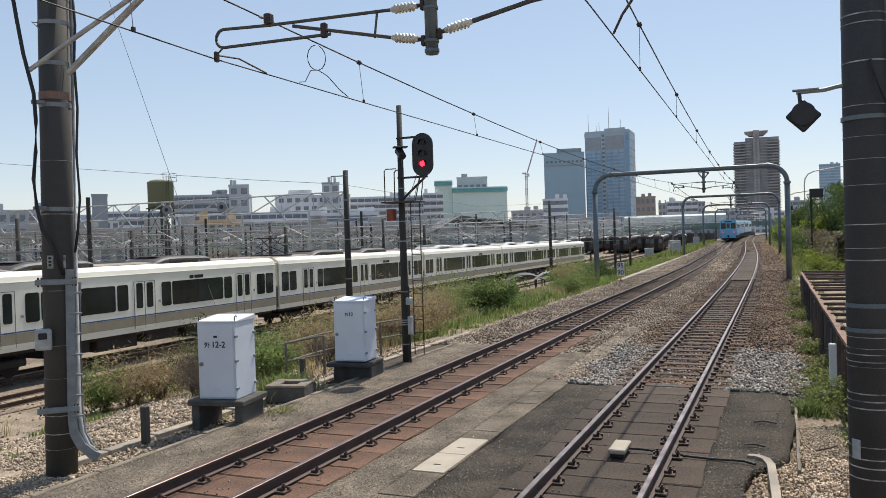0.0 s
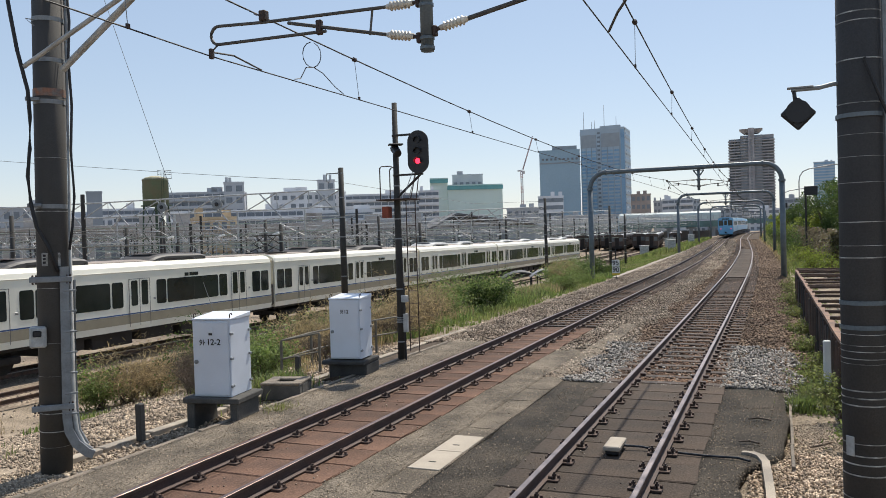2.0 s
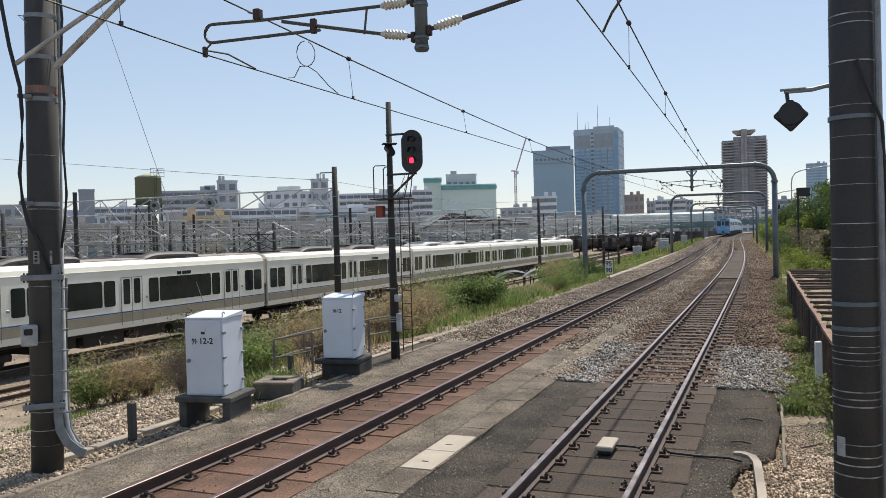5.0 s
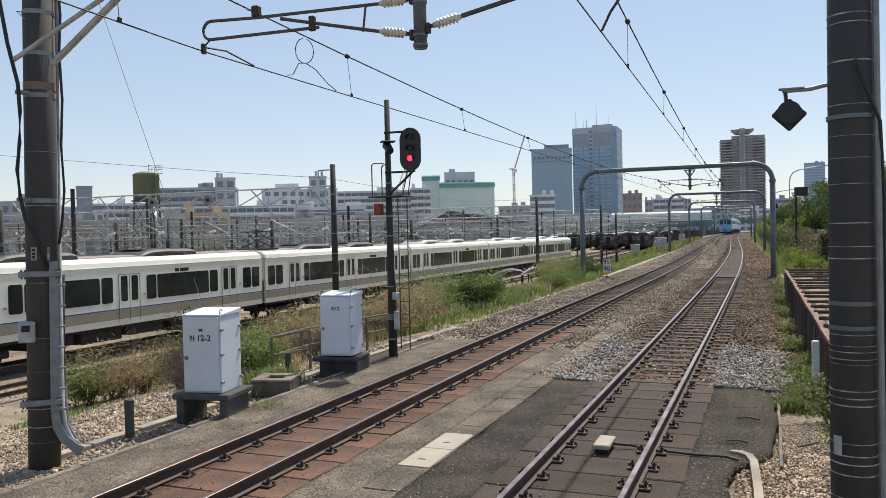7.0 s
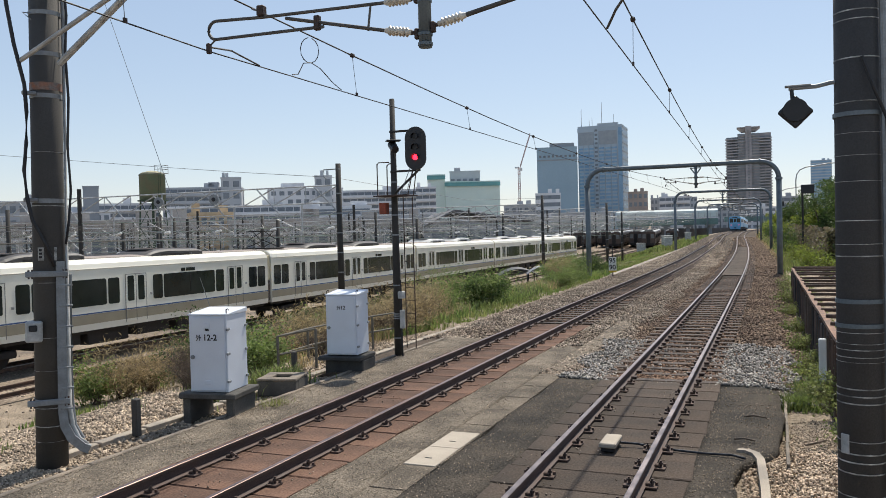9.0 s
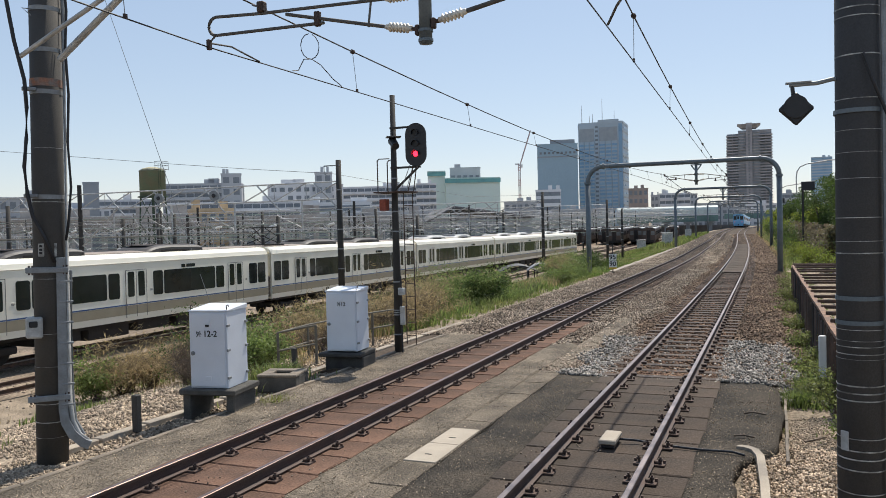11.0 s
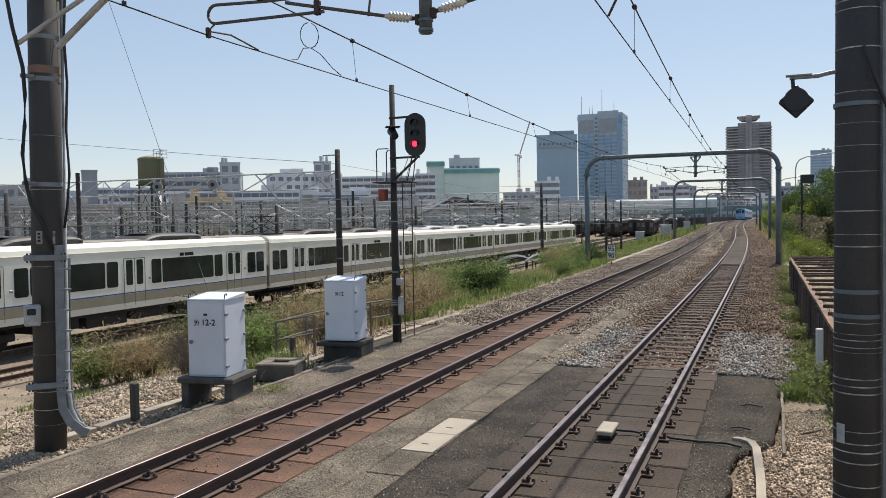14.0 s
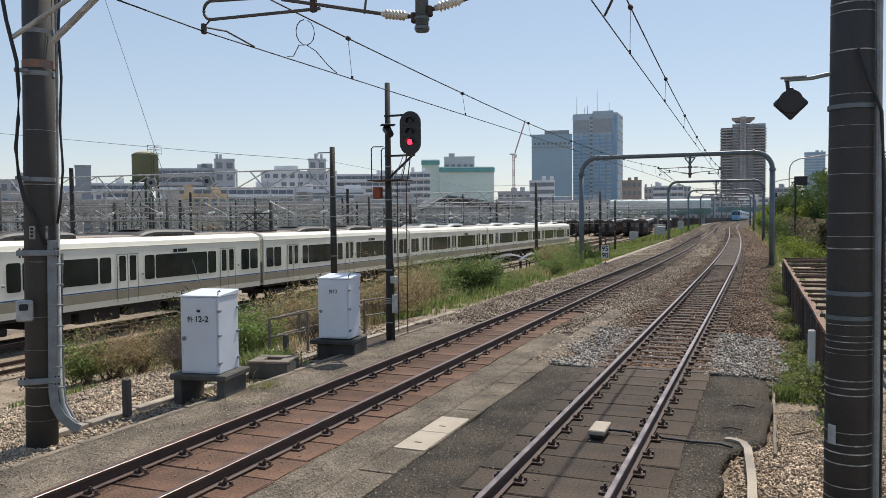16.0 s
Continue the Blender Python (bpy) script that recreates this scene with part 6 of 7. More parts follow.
CUBE_F = np.array([(0, 3, 2), (0, 2, 1), (4, 5, 6), (4, 6, 7), (0, 1, 5), (0, 5, 4), (1, 2, 6), (1, 6, 5), (2, 3, 7), (2, 7, 6), (3, 0, 4), (3, 4, 7)])


def turns(n):
    q = rng.normal(size=(n, 4))
    q /= np.linalg.norm(q, axis=1)[:, None]
    w, x, y, z = q.T
    return np.stack([np.stack([1 - 2 * (y * y + z * z), 2 * (x * y - z * w), 2 * (x * z + y * w)], -1), np.stack([2 * (x * y + z * w), 1 - 2 * (x * x + z * z), 2 * (y * z - x * w)], -1), np.stack([2 * (x * z - y * w), 2 * (y * z + x * w), 1 - 2 * (x * x + y * y)], -1)], -2)


def stones(name, P, size, material, label):
    """Many small crushed stones as one mesh; P are their places."""
    P = np.asarray(P, float)
    n = len(P)
    s = size * rng.uniform(0.6, 1.35, (n, 1, 1))
    V = CUBE[None] * rng.uniform(0.45, 1.0, (n, 8, 1)) * rng.uniform(0.6, 1.0, (n, 1, 3)) * s * 0.5
    V = np.einsum("nij,nkj->nki", turns(n), V) + P[:, None, :]
    F = CUBE_F[None] + (np.arange(n) * 8)[:, None, None]
    ob = mesh_part(name, np_mesh(name, V.reshape(-1, 3), F.reshape(-1, 3)), material)
    tagged(ob, label, "stones", kind="stuff")


def field(n, x0, x1, y0, y1, near=0.0, keep=None):
    """Random places, thinning with distance when near is set."""
    u = rng.random(n)
    y = y0 + (y1 - y0) * (u ** (1.0 + near))
    x = rng.uniform(x0, x1, n)
    pts = np.stack([x, y], -1)
    if keep is not None:
        pts = pts[[bool(keep(a, b)) for a, b in pts]]
    return pts


def fbm(x, y, s, o=0.0):
    return noise.noise(Vector((x * s, y * s, o))) + 0.5 * noise.noise(Vector((x * s * 2.3, y * s * 2.3, o + 9)))


def lift(pts, z):
    return np.array([(a, b, z(a, b)) for a, b in pts])


def on_bed(x, y):
    m = mid_x(y)
    return line_z(y) - 0.2 - 0.25 * max(0, abs(x - m) - (4.45 if x < m else 4.05))


def bed_free(x, y):
    if y < 23.2 and abs(x - left_x(y)) < 1.02:
        return False
    if abs(x - right_x(y)) < 1.0 or abs(x - left_x(y)) < 1.0:
        return rng.random() < 0.12
    return True


def bed_keep(x, y):
    if x < -6.9 and y < 19.3:
        return False
    if -4.95 < x < -4.2 and y < 18.3 + fbm(x, y, 1.5):
        return False
    return bed_free(x, y)


pts = field(84000, -9.75, 0.6, 14.9, 62, 0.75, bed_keep)
pts[:, 0] += np.array([mid_x(b) + 3.92 for b in pts[:, 1]])
beside = np.array([a > right_x(b) - 1.5 + 0.5 * fbm(a, b, 0.5, 51) for a, b in pts])
stones("ballast_stones", lift(pts[~beside], on_bed) + rng.normal(0, 0.008, (int((~beside).sum()), 3)), 0.062, M_stone, "tan crushed stone ballast between the tracks")
stones("ballast_stones", lift(pts[beside], on_bed) + rng.normal(0, 0.008, (int(beside.sum()), 3)), 0.062, M_stone_brown, "rust-brown ballast beside the running track")


def in_gauge(x, y):
    return y > (14.9 if abs(x - right_x(y)) < 1.0 else 23.2)


pts = np.concatenate([field(17000, -1.0, 1.0, 14.9, 75, 0.6) for _ in range(2)])
half = len(pts) // 2
pts[:, 0] += np.array([(right_x if i < half else left_x)(b) for i, b in enumerate(pts[:, 1])])
pts = pts[[in_gauge(a, b) for a, b in pts]]
stones("track_dust_stones", lift(pts, lambda a, b: line_z(b) - 0.19) + rng.normal(0, 0.006, (len(pts), 3)), 0.055, M_stone_rust, "rust-brown stones between the rails")
pts = field(27000, -9.6, 0.6, 55, 150, 0.35, bed_free)
pts[:, 0] += np.array([mid_x(b) + 3.92 for b in pts[:, 1]])
beside = np.array([a > right_x(b) - 1.3 for a, b in pts])
stones("far_ballast_stones", lift(pts[~beside], on_bed), 0.11, M_stone, "tan ballast further along the line")
stones("far_ballast_stones", lift(pts[beside], on_bed), 0.11, M_stone_brown, "rust-brown ballast further along the line")


def new_patch(x, y):
    if y > 19.4 + fbm(x, y, 0.9, 3) * 1.6:
        return False
    if abs(x - right_x(y)) < 0.95:
        return rng.random() < 0.25
    return x > -3.75 + fbm(x, y, 0.8) * 0.5 and x < 0.28 + fbm(x, y, 1.1, 7) * 0.35


pts = field(11500, -4.0, 0.7, 14.55, 21, 0.2, new_patch)
stones("grey_ballast_stones", lift(pts, lambda a, b: -0.2 + 0.035 * math.exp(-((abs(a + 1.93) - 1.5) / 0.5) ** 2)) + rng.normal(0, 0.012, (len(pts), 3)), 0.056, M_stone_grey, "fresh pale grey ballast stones beside the track")

pts = field(56000, -15.5, -7.95, 5.2, 21, 0.35, lambda a, b: fbm(a, b, 0.6, 2) > -0.35)
stones("tan_stones", lift(pts, lambda a, b: ground_z(a, b) + 0.004), 0.034, M_stone_tan, "tan broken stones on the embankment")
pts = field(15000, 0.0, 1.6, 5.5, 13.2, 0.2, lambda a, b: fbm(a, b, 0.9, 4) > -0.2 + 0.12 * (b - 9))
stones("tan_stones", lift(pts, lambda a, b: ground_z(a, b) + 0.004), 0.034, M_stone_tan, "tan broken stones beside the asphalt")
pts = field(12000, 0.0, 1.7, 8.5, 15.5, 0.0, lambda a, b: fbm(a, b, 0.8, 61) > -0.45)
stones("dusty_grit", lift(pts, lambda a, b: ground_z(a, b) + 0.002), 0.022, M_stone, "dusty brown grit beside the asphalt edge")
pts = field(1500, 0.0, 1.15, 13.7, 15.2, 0.0)
stones("grey_ballast_stones", lift(pts, lambda a, b: max(ground_z(a, b), -0.33) + 0.02 + 0.08 * rng.random()), 0.055, M_stone_grey, "fresh grey ballast spilled over the bed's edge")
pts = field(11000, -0.5, 1.6, 5.5, 10.9, 0.0, lambda a, b: a > -0.36 + 0.5 * min(1, max(0, b - 9.8)))
stones("orange_tan_stones", lift(pts, lambda a, b: max(ground_z(a, b), -0.27) + 0.012), 0.034, M_stone_warm, "warm tan broken stones beside the curved duct")
pts = np.concatenate([field(1500, -0.88, 0.0, 8, 14.4), field(2600, -4.9, -3.0, 6, 16), field(1800, -7.9, -7.0, 6, 18)])
stones("pale_specks", lift(pts, lambda a, b: -0.178), 0.014, M_stone_tan, "pale pebbles scattered over the asphalt")
for tw in (((-0.42, 12.2, -0.15), (-0.3, 12.28, -0.145), (-0.12, 12.2, -0.15)), ((-0.5, 10.9, -0.15), (-0.38, 10.96, -0.15), (-0.25, 10.9, -0.155)), ((0.35, 11.3, -0.27), (0.5, 11.4, -0.25), (0.62, 11.6, -0.26))):
    tg = thing("fallen_twig", pose(*tw[0]), "dry brown twig lying on the ground", "twig", "fallen twigs")
    part("stick", tube([Vector(q) - Vector(tw[0]) for q in tw], 0.012, 6), M_twig, tg)
pts = field(15000, -17.5, -8.3, 7.5, 19, 0.1, lambda a, b: fbm(a, b, 0.7, 81) > -0.3)
stones("slope_stones", lift(pts, lambda a, b: ground_z(a, b) + 0.012), 0.065, M_stone_tan, "broken tan stones down the embankment slope")
pts = field(3500, -8.0, -2.95, 4, 16, 0.2, lambda a, b: not (-7.0 < a < -4.85) and fbm(a, b, 1.2, 6) > 0.1)
stones("loose_grit", lift(pts, lambda a, b: -0.186), 0.012, M_grit, "loose grit scattered on worn asphalt")
def grit_keep(a, b):
    return fbm(a, b, 1.0, 21) + 0.35 * fbm(a, b, 4.0, 22) > 0.08 and abs(a + 3.98) > 0.2


pts = np.concatenate([field(9000, -4.95, -2.98, 4, 18.5, 0.0, grit_keep), field(9000, -8.05, -6.95, 3.5, 20, 0.0, lambda a, b: fbm(a, b, 1.0, 24) + (-7.2 - a) * 0.5 > 0.1), field(4200, -0.88, 0.1, 5, 14.6, 0.0, lambda a, b: fbm(a, b, 1.1, 25) + (a + 0.45) * 0.8 > 0.1)])
stones("asphalt_grit", lift(pts[::4], lambda a, b: -0.187), 0.013, M_grit, "crumbled brown grit over worn asphalt")
pts = field(1500, -8.0, -6.9, 3.5, 20, 0.0, lambda a, b: fbm(a, b, 1.2, 27) > 0.0)
stones("tan_grit", lift(pts, lambda a, b: -0.186), 0.013, M_grit, "tan grit spilled over the asphalt edge")
pts = np.concatenate([field(1200, -7.0, -4.8, 4, 23, 0.1, lambda a, b: fbm(a, b, 1.6, 31) > 0.15), field(700, -2.95, -0.9, 6, 14.6, 0.0, lambda a, b: fbm(a, b, 1.6, 33) > 0.25)])
stones("panel_grit", lift(pts, lambda a, b: -0.166), 0.02, M_stone, "brown grit lying on the paving panels")
pts = field(2600, -30, -12, 12, 60, 0.5)
stones("yard_stones", lift(pts, lambda a, b: ground_z(a, b) + 0.01), 0.08, M_stone, "dusty stones at the yard edge")


def blades(name, P, h, wid, material, label, lean=0.5):
    """Grass blades, each a bent strip of two triangles pairs, as one mesh."""
    P = np.asarray(P, float)
    n = len(P)
    a = rng.uniform(0, 2 * math.pi, n)
    hh = h * rng.uniform(0.45, 1.25, n)
    ln = hh * lean * rng.uniform(0.2, 1.1, n)
    d = np.stack([np.cos(a), np.sin(a), np.zeros(n)], -1)
    s = np.stack([-np.sin(a), np.cos(a), np.zeros(n)], -1) * (wid * rng.uniform(0.6, 1.3, n))[:, None]
    up = np.array([0, 0, 1.0])
    m = P + d * (ln * 0.35)[:, None] + up * (hh * 0.6)[:, None]
    t = P + d * ln[:, None] + up * hh[:, None]
    V = np.stack([P - s, P + s, m + s * 0.7, m - s * 0.7, t], 1).reshape(-1, 3)
    b = (np.arange(n) * 5)[:, None]
    F = np.concatenate([b + np.array([0, 1, 2]), b + np.array([0, 2, 3]), b + np.array([3, 2, 4])], 0)
    tagged(mesh_part(name, np_mesh(name, V, F), material), label, "grass", kind="stuff")


def gz(a, b):
    return ground_z(a, b) - 0.01


def bank_green(x, y):
    u = x - (mid_x(y) + 3.92)
    return -20.5 < u < -9.0 - 0.35 * fbm(x, y, 0.7) and fbm(x, y, 0.28, 1) + 0.012 * (y - 18) > (0.28 if y < 19 else -0.05)


def bank_far(x, y):
    u = x - (mid_x(y) + 3.92)
    return -16.5 < u < -8.6 - 0.5 * fbm(x, y, 0.4)


blades("embankment_grass", lift(field(26000, -22, -9, 13, 48, 0.35, bank_green), gz), 0.2, 0.016, M_grass, "green grass and weeds on the embankment")
blades("embankment_grass", lift(field(26000, -22, -9, 44, 95, 0.3, bank_far), gz), 0.16, 0.026, M_grass, "bright green grass further along the embankment")
blades("embankment_edge_grass", lift(field(13000, -13.5, -9.0, 24, 80, 0.25, lambda a, b: fbm(a, b, 0.6, 41) > -0.3), gz), 0.11, 0.022, M_grass, "short green grass along the ballast edge", 1.2)
fp = field(9000, -16.5, -8.6, 95, 170, 0.2)
fp[:, 0] += np.array([mid_x(b) + 3.92 for b in fp[:, 1]])
blades("embankment_grass", lift(fp, gz), 0.5, 0.07, M_grass, "distant green grass along the line")
blades("dry_weeds", lift(field(42000, -21, -9.6, 9, 45, 0.25, lambda a, b: fbm(a, b, 0.35, 8) > (0.7 if b < 17.5 else 0.12)), gz), 0.5, 0.008, M_grass_dry, "dry straw-coloured weeds on the embankment", 0.7)
blades("near_weeds", lift(field(5200, -14, -8.9, 5.5, 16, 0.0, lambda a, b: fbm(a, b, 0.7, 11) > 0.42), gz), 0.16, 0.01, M_grass, "low green weeds on stony ground")
blades("embankment_weeds", lift(field(34000, -17, -9.8, 20, 52, 0.3, lambda a, b: fbm(a, b, 0.45, 71) > -0.3), gz), 0.34, 0.02, M_weed, "lush green weeds over the embankment", 0.9)
for nm, cx, cy, r, n, h_ in (("verge_weeds", 0.42, 13.9, 0.34, 1500, 0.2), ("verge_weeds", 0.7, 14.8, 0.4, 1500, 0.24), ("verge_weeds", -0.02, 12.0, 0.14, 220, 0.07), ("verge_weeds", -0.25, 11.4, 0.16, 160, 0.06), ("cabinet_weeds", -7.75, 11.2, 0.28, 500, 0.22), ("cabinet_weeds", -9.3, 11.9, 0.5, 700, 0.3), ("pit_weeds", -9.2, 13.3, 0.6, 900, 0.35)):
    q = rng.normal(0, 1, (n, 2)) * r * 0.5 + (cx, cy)
    blades(nm, lift(q, gz), h_, 0.010, M_grass, "tuft of green weeds by the concrete stand", 0.9)


def right_green(x, y):
    e = 0.62 + 0.55 * fbm(x, y, 0.5, 5) - 0.012 * (y - 15)
    return x > e - 0.3


blades("trackside_grass", lift(field(9000, -0.1, 1.6, 14.0, 50, 0.35, lambda a, b: right_green(a, b) and fbm(a, b, 0.8, 13) > -0.1), gz), 0.13, 0.012, M_grass, "green weeds along the rusty fence", 0.9)
blades("trackside_grass", lift(field(5000, 0.3, 4.5, 50, 110, 0.2), gz), 0.4, 0.03, M_grass, "green verge beyond the fence")
blades("trackside_weeds", lift(field(3000, 0.0, 1.4, 7, 16, 0.0, lambda a, b: fbm(a, b, 0.9, 17) > 0.3), gz), 0.12, 0.009, M_grass, "low weeds between tan stones", 0.9)


def leaf_cloud(P, size, flat=0.6):
    """Small leaves as folded quads at the places P."""
    n = len(P)
    R = turns(n)
    s = size * rng.uniform(0.6, 1.3, (n, 1, 1))
    L = np.array([(-0.5, 0, 0), (0, -0.28 * flat / 0.6, 0.06), (0.5, 0, 0), (0, 0.28 * flat / 0.6, 0.06)])[None] * s
    V = np.einsum("nij,nkj->nki", R, L) + np.asarray(P)[:, None, :]
    F = np.arange(n * 4).reshape(n, 4)
    return V.reshape(-1, 3), F


M_vine = leafmat("vine_brown", (0.16, 0.125, 0.085), (0.09, 0.085, 0.045), 1.0)


def shrub(x, y, w, h_, n, leaf, leaf_mat, lab, twig=14, dry=False, name="shrub", size=None):
    e = thing(name, pose(x, y, ground_z(x, y) - 0.05, 0, 0, rng.uniform(0, 360)), lab, "shrub", "wild shrubs")
    bm = bmesh.new()
    tips = []
    for k in range(twig):
        a, r = rng.uniform(0, 2 * math.pi), rng.uniform(0.15, 0.5) * w
        t = Vector((r * math.cos(a), r * math.sin(a), h_ * rng.uniform(0.5, 1.05)))
        mdl = t * 0.5 + Vector((rng.normal(0, 0.06), rng.normal(0, 0.06), h_ * 0.1))
        rod(bm, (0.12 * rng.normal() * w * 0.5, 0.12 * rng.normal() * w * 0.5, 0), mdl, 0.012 * h_ + 0.003, 0.007 * h_ + 0.002, 4, False)
        rod(bm, mdl, t, 0.007 * h_ + 0.002, 0.002, 4, False)
        tips += [t, mdl * 0.5 + t * 0.5, mdl]
        for j in range(4):
            q = mdl.lerp(t, rng.uniform(0, 0.9))
            tt = q + Vector(rng.normal(0, 0.16 * w, 3)) + Vector((0, 0, 0.1 * h_))
            rod(bm, q, tt, 0.004 * h_ + 0.0015, 0.001, 3, False)
            tips.append(tt)
    tagged(part("woody_stem", bm, M_twig, e), kind="stuff")
    T = np.array([tuple(t) for t in tips])
    P = T[rng.integers(0, len(T), n)] + rng.normal(0, 1, (n, 3)) * (0.10 * w, 0.10 * w, 0.10 * h_)
    P[:, 2] = np.abs(P[:, 2])
    V, F = leaf_cloud(P, leaf * (3.0 if leaf_mat is M_grass_dry else 1.0), 0.1 if leaf_mat is M_grass_dry else 0.6)
    mesh_part("foliage", np_mesh("foliage", V, F), leaf_mat, e)
    return e


for k in range(64):
    y = 17 + 46 * rng.random() ** 1.2
    x = -10.6 - 8.0 * rng.random()
    g = rng.random()
    if y > 34 and -0.345 < x / y < -0.262:
        continue
    if g < (0.62 if y > 25 else 0.3):
        shrub(x, y, rng.uniform(1.4, 2.4), rng.uniform(0.7, 1.15), 4200, 0.085, M_leaf if g < 0.16 else M_weed, "green leafy shrub on the embankment")
    else:
        shrub(x, y, rng.uniform(1.4, 2.5), rng.uniform(0.7, 1.15), 3200, 0.065, M_grass_dry, "dry brown brush on the embankment", 26)
for x, y, w, hh, d in ((-14.6, 17.6, 1.6, 0.7, 1), (-12.7, 17.2, 1.5, 1.0, 0), (-10.9, 15.2, 1.4, 0.8, 0), (-14.5, 18.4, 1.8, 1.0, 1), (-11.0, 20.2, 1.9, 0.95, 1), (-10.5, 22.8, 1.8, 1.15, 1), (-11.5, 25.5, 2.1, 1.3, 1), (-12.4, 30.0, 2.4, 1.35, 0), (-11.6, 33, 2.2, 1.2, 0), (-13.6, 35, 2.6, 0.9, 1), (-9.9, 39, 2.0, 0.8, 0), (-10.0, 43, 2.0, 0.8, 0), (-10.4, 18.3, 1.2, 0.8, 1)):
    if d:
        shrub(x, y, w, hh, 3600, 0.06, M_grass_dry, "dry brown brush with bare twigs", 46)
    else:
        shrub(x, y, w, hh, 3600, 0.075, M_weed, "leafy green weeds on the embankment")
for x, y, w, hh in ((-12.0, 14.2, 1.5, 1.0), (-12.6, 15.3, 1.6, 1.1), (-11.2, 13.4, 1.0, 0.6), (-10.3, 20.6, 1.5, 0.8), (-10.6, 17.2, 1.2, 0.7), (-11.2, 24.0, 1.7, 1.0)):
    shrub(x, y, w, hh, 260, 0.04, M_vine, "dark bare twiggy bush on the embankment", 80)
for x, y, w, hh in ((0.82, 14.2, 0.7, 0.5), (0.9, 13.0, 0.7, 0.6), (0.72, 15.6, 0.7, 0.42), (0.62, 17.4, 0.7, 0.38), (0.6, 19.8, 0.6, 0.35), (0.55, 23, 0.6, 0.35), (0.5, 27, 0.7, 0.4), (0.4, 31, 0.8, 0.5), (0.5, 36, 0.9, 0.6), (1.0, 11.4, 0.7, 0.5), (0.55, 14.4, 0.5, 0.22), (0.45, 16.2, 0.5, 0.2)):
    shrub(x, y, w, hh, 900, 0.055, M_grass, "green leafy weeds at the foot of the rusty fence")


# ---- overgrown fence, hedge bushes and trees on the far side of the line
def vine_wall(x0, y0, x1, y1, h_, z0):
    e = thing("overgrown_fence", pose(0, 0, 0), "wire fence overgrown with brown dry vines", "fence")
    n = 14
    a, b = Vector((x0, y0, z0)), Vector((x1, y1, z0))
    for k in range(n + 1):
        q = a.lerp(b, k / n)
        part("post", boxed(q + Vector((0, 0, h_ / 2)), (0.08, 0.08, h_)), M_bark, e)
    m = 9000
    t = rng.random(m)
    P = np.array([tuple(a.lerp(b, u)) for u in t]) + np.stack([rng.normal(0, 0.16, m), rng.normal(0, 0.1, m), rng.random(m) ** 0.8 * h_ * (1 + 0.12 * np.sin(t * 40))], -1)
    V, F = leaf_cloud(P, 0.17)
    mesh_part("vines", np_mesh("vines", V, F), M_vine, e, "dry brown vines")


vine_wall(2.6, 44, 1.7, 120, 1.75, 0.3)
vine_wall(7.5, 40, 2.6, 44, 1.75, 0.3)


def tree(x, y, h_, w, n, leaf_mat, lab, leaf=0.16):
    z = ground_z(x, y)
    e = thing("tree", pose(x, y, z - 0.1, 0, 0, rng.uniform(0, 360)), lab, "tree", "trees beside the line")
    bm = bmesh.new()
    rod(bm, (0, 0, 0), (0.1, 0, h_ * 0.45), 0.03 * h_, 0.018 * h_, 8)
    C = []
    for k in range(15):
        a = rng.uniform(0, 2 * math.pi)
        r = w * 0.5 * rng.uniform(0.15, 0.85)
        t = Vector((r * math.cos(a), r * math.sin(a), h_ * rng.uniform(0.3, 0.95)))
        rod(bm, (0.05, 0, h_ * rng.uniform(0.2, 0.45)), t, 0.011 * h_, 0.003 * h_, 5, False)
        C.append(t)
    part("trunk", bm, M_bark, e)
    C = np.array([tuple(c) for c in C])
    idx = rng.integers(0, len(C), n)
    d = rng.normal(0, 1, (n, 3))
    d /= np.linalg.norm(d, axis=1)[:, None]
    rad = (0.17 * w + 0.07 * w * rng.random(len(C)))[idx]
    P = C[idx] + d * (rad * rng.random(n) ** 0.4)[:, None] * (1, 1, 0.8)
    P = P[P[:, 2] > 0.1]
    V, F = leaf_cloud(P, leaf)
    mesh_part("crown", np_mesh("crown", V, F), leaf_mat, e)


for x, y, hh, w, m in ((5.2, 62, 5.2, 4.6, 0), (7.0, 60, 5.6, 5.0, 0), (9.2, 61, 6.0, 5.2, 0), (3.7, 70, 4.6, 4.0, 0), (6.0, 72, 6.0, 5.2, 0), (8.4, 74, 6.8, 5.4, 0), (4.6, 86, 3.6, 3.6, 1), (4.2, 90, 5.6, 4.6, 0), (11.5, 64, 6.4, 5.4, 0), (3.4, 104, 3.6, 3.4, 1), (1.9, 122, 4.2, 3.4, 1), (1.2, 140, 4.2, 3.4, 1), (3.0, 112, 5.6, 5.0, 0), (6.5, 100, 7.0, 6.0, 0), (0.4, 165, 4.2, 3.6, 1)):
    tree(x, y, hh, w, 5200, M_leaf_young if m else M_leaf, "young yellow-green tree beside the line" if m else "dense green broadleaf tree behind the fence", 0.2 if y > 90 else 0.16)
for x, y, w, hh, m in ((1.9, 50, 1.6, 1.1, 1), (2.4, 44, 1.7, 1.2, 1), (3.0, 38, 1.8, 1.1, 1), (3.4, 33, 1.6, 1.0, 0), (1.6, 60, 1.6, 1.2, 1), (3.8, 42, 1.8, 1.3, 0), (1.4, 72, 1.6, 1.3, 0), (4.8, 36, 2.0, 1.2, 1)):
    shrub(x, y, w, hh, 1500, 0.1, M_leaf_young if m else M_leaf, "bright yellow-green bush by the overgrown fence" if m else "dark green bush by the overgrown fence")
for k in range(5):
    shrub(2.6 + 0.5 * k, 22 + 4.0 * k, 1.8, 0.9, 120, 0.05, M_vine, "grey tangle of bare branches behind rails", 46)

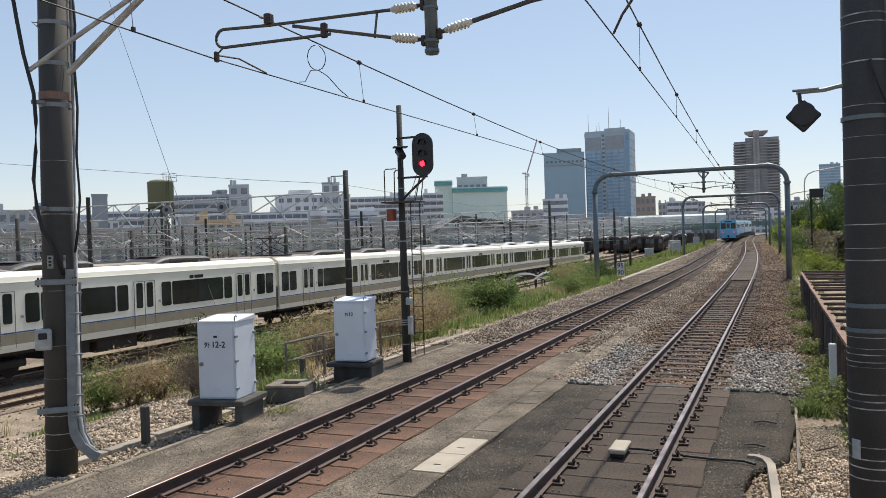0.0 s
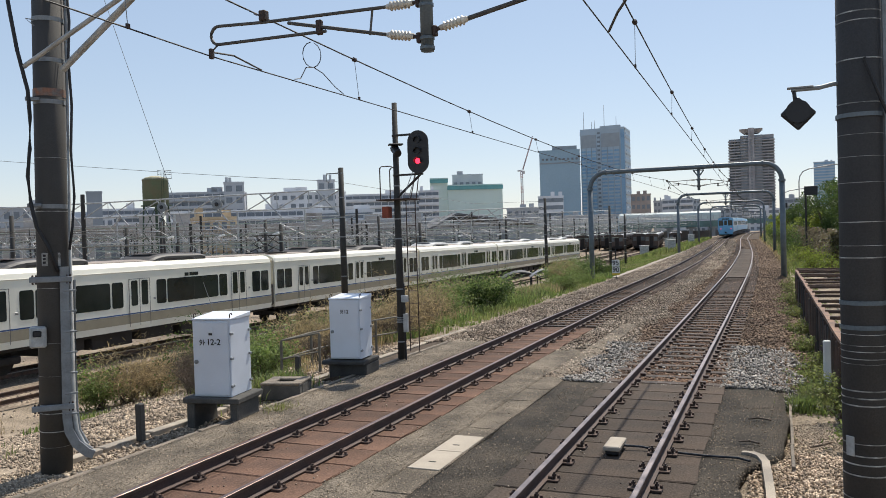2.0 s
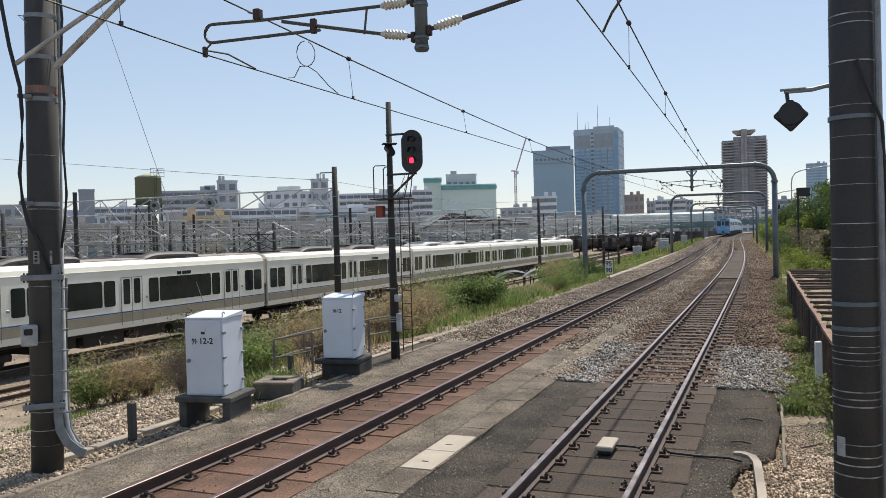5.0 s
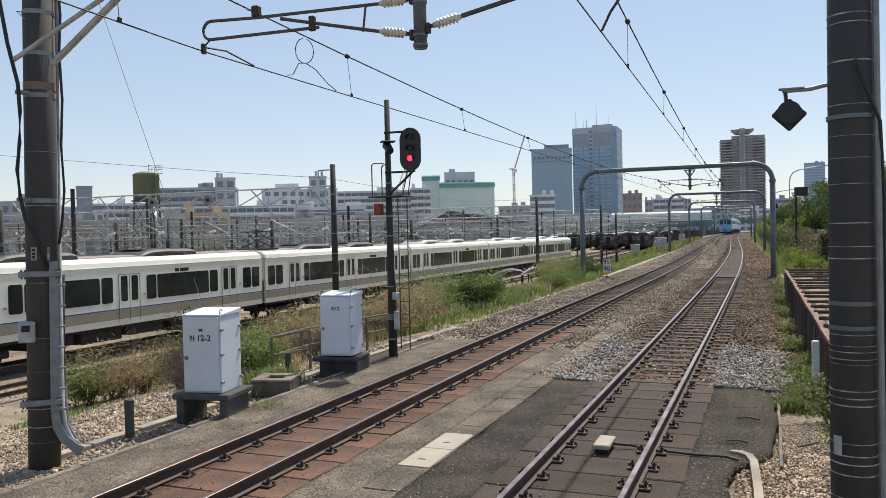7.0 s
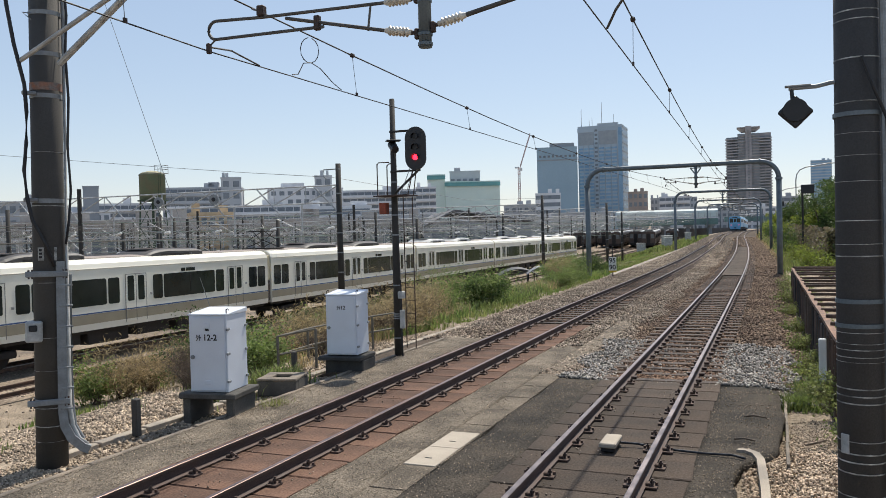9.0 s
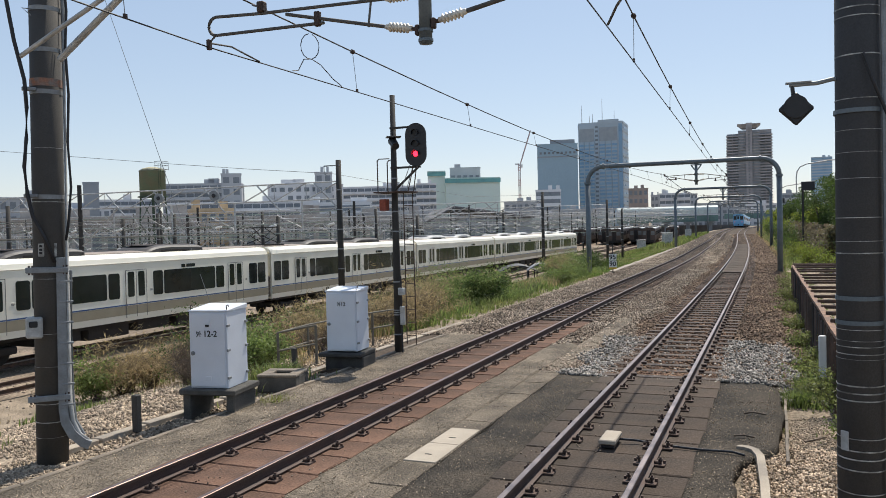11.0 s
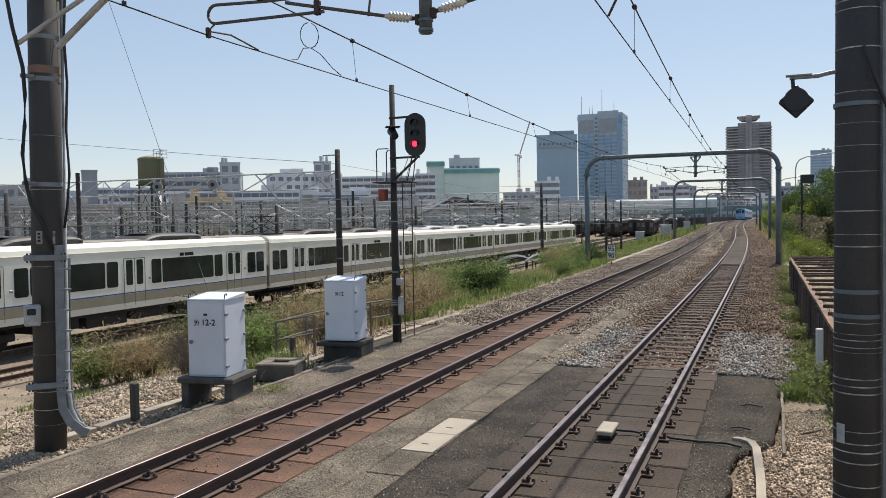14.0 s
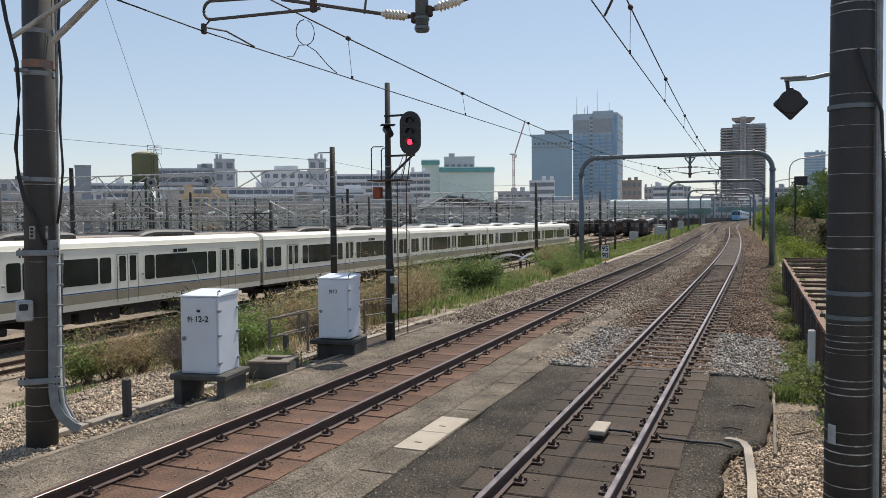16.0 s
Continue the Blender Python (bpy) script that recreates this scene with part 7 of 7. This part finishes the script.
for az, D, ztop, arm_ in ((1.83, 64, 5.0, 1.0), (0.35, 90, 4.5, 0.75)):
    a = radians(az)
    sp = thing("sign_post", pose(D * math.sin(a), D * math.cos(a), 0.2), "dark post with a boxy black sign seen from behind", "sign post", "roadside posts")
    part("post", rods((0, 0, 0), (0, 0, ztop - 0.2), 0.07, seg=8), M_pole_dark, sp)
    part("sign_box", boxed((0.35 * arm_, 0, ztop - 0.3), (0.9 * arm_, 0.15, 0.65 * arm_), 0.02), M_black, sp)
for az, D, ztop in ((1.45, 120, 10.0), (0.35, 150, 8.2)):
    a = radians(az)
    lp = thing("street_lamp", pose(D * math.sin(a), D * math.cos(a), 0.3), "pale curved street lamp on a slim pole", "street lamp", "street lamps")
    pts = [(0, 0, 0), (0, 0, ztop - 2.2), (0.12, 0, ztop - 1.4), (0.5, 0, ztop - 0.8), (1.3, 0, ztop - 0.45), (4.0, 0, ztop - 0.1)]
    part("pole", tube(pts, 0.08, 8), M_galv_pale, lp)
    part("lamp_head", boxed((4.4, 0, ztop - 0.06), (1.0, 0.3, 0.14), 0.03), M_galv_pale, lp)

pts = field(16000, 0.7, 7.5, 58, 210, 0.35)
pts[:, 0] += np.array([mid_x(b) + 3.92 for b in pts[:, 1]])
blades("far_verge", lift(pts, gz), 0.4, 0.06, M_grass, "green verge beside the distant line", 0.9)
pts = field(7000, 0.3, 6.0, 60, 200, 0.2)
pts[:, 0] += np.array([mid_x(b) + 3.92 for b in pts[:, 1]])
blades("dry_verge", lift(pts, gz), 0.35, 0.05, M_grass_dry, "dry grass beside the distant line", 0.9)
for k in range(16):
    y = 75 + k * 8.5
    x = mid_x(y) + 3.92 + 1.9 + 1.6 * rng.random()
    shrub(x, y, 2.2, 1.5 + rng.random(), 900, 0.16, M_leaf_young if k % 2 else M_leaf, "leafy bush beside the distant line")

# ---- troughs, kerbs and cables at the embankment's edge
kb = thing("kerb_line", pose(0, 0, 0), "low weathered concrete edging beside the asphalt", "kerb", kind="structure")
y = -2.0
while y < 20:
    part("edging", boxed((-8.03 + random.uniform(-0.012, 0.012), y, -0.252 + random.uniform(-0.012, 0.006)), (0.085, 0.98, 0.16), 0.012), M_conc_mid, kb)
    y += 1.0
ct = thing("concrete_trough", pose(0, 0, 0), "pale concrete cable trough along the embankment edge", "cable trough", kind="structure")
for k in range(16):
    y = 8.1 + k * 0.92
    part("lid", boxed((-9.02 + 0.02 * k + random.uniform(-0.015, 0.015), y, -0.30 + random.uniform(-0.01, 0.01)), (0.17, 0.88, 0.1), 0.012, rz=-0.02 + random.uniform(-0.02, 0.02)), M_conc, ct)
for k in range(60):
    y = 47.5 + k * 1.2
    x = -8.75 - 0.017 * (y - 47.5)
    part("edge_lid", boxed((x + random.uniform(-0.03, 0.03), y, -0.33 + random.uniform(-0.02, 0.02)), (0.34, 1.17, 0.2), 0.015, rz=0.017), M_conc, ct)
rk = thing("cable_duct", pose(0, 0, 0), "curved pale concrete duct beside asphalt", "cable duct")
part("duct", sweep([(-0.44, 10.47, -0.19), (-0.33, 10.43, -0.18), (-0.23, 10.3, -0.175), (-0.17, 10.05, -0.175), (-0.11, 8.94, -0.175), (0.0, 4.0, -0.175)], [(-0.046, -0.06), (0.046, -0.06), (0.046, 0.03), (-0.046, 0.03)]), M_conc, rk)
for k in range(4):
    part("side_strip", boxed((0.14 + random.uniform(-0.01, 0.01), 10.6 + k * 1.05, -0.245 + random.uniform(-0.015, 0.01)), (0.04, 1.0, 0.08), 0.006, rz=random.uniform(-0.01, 0.01)), M_conc_mid, rk)
# hanging cables on the near pole
part("cable", tube([(-0.5, -0.2, 6.5), (-0.43, -0.2, 6.0), (-0.36, -0.2, 5.55), (-0.25, -0.2, 5.05), (-0.23, -0.2, 4.7), (-0.24, -0.2, 4.3), (-0.27, -0.2, 3.95), (-0.24, -0.2, 3.6), (-0.18, -0.21, 3.3), (-0.06, -0.21, 3.05), (0.06, -0.21, 2.72)], 0.024, 8), M_rubber, pl, "thick black cable", True)
part("cable", tube([(0.21, -0.12, 6.6), (0.25, -0.12, 6.0), (0.23, -0.12, 5.5), (0.26, -0.12, 4.9), (0.24, -0.12, 4.3), (0.27, -0.12, 3.7), (0.24, -0.12, 3.3), (0.2, -0.13, 3.0)], 0.017, 8), M_rubber, pl, "black cable", True)
for zz in (4.95, 3.58):
    part("arm_bracket", boxed((-0.2, -0.14, zz), (0.17, 0.08, 0.05), 0.01), M_galv, pl)


# ---------------------------------------------------------------- pieces of the tracks
make_panels(track_right, right_x, -3.2, 14.3, M_panel)
make_panels(track_left, left_x, -3.0, 22.5, M_panel_rust)
make_sleepers(track_right, right_x, 14.75, 75, 150)
make_sleepers(track_left, left_x, 22.9, 75, 150)
cb = bmesh.new()
box(cb, (0, 0, 0), (0.96, 1.95, 0.12), 0.02)
cme = bpy.data.meshes.new("slab_panel")
cb.to_mesh(cme)
cb.free()
cme.materials.append(M_panel)
for k in range(24):
    y = 45 + k * 2.0
    sl = mesh_part("slab_panel", cme, None, track_right)
    sl.matrix_basis = pose(right_x(y), y, line_z(y) - 0.155, 0, 0, math.degrees(math.atan2(right_x(y - 1) - right_x(y + 1), 2)))


motions()
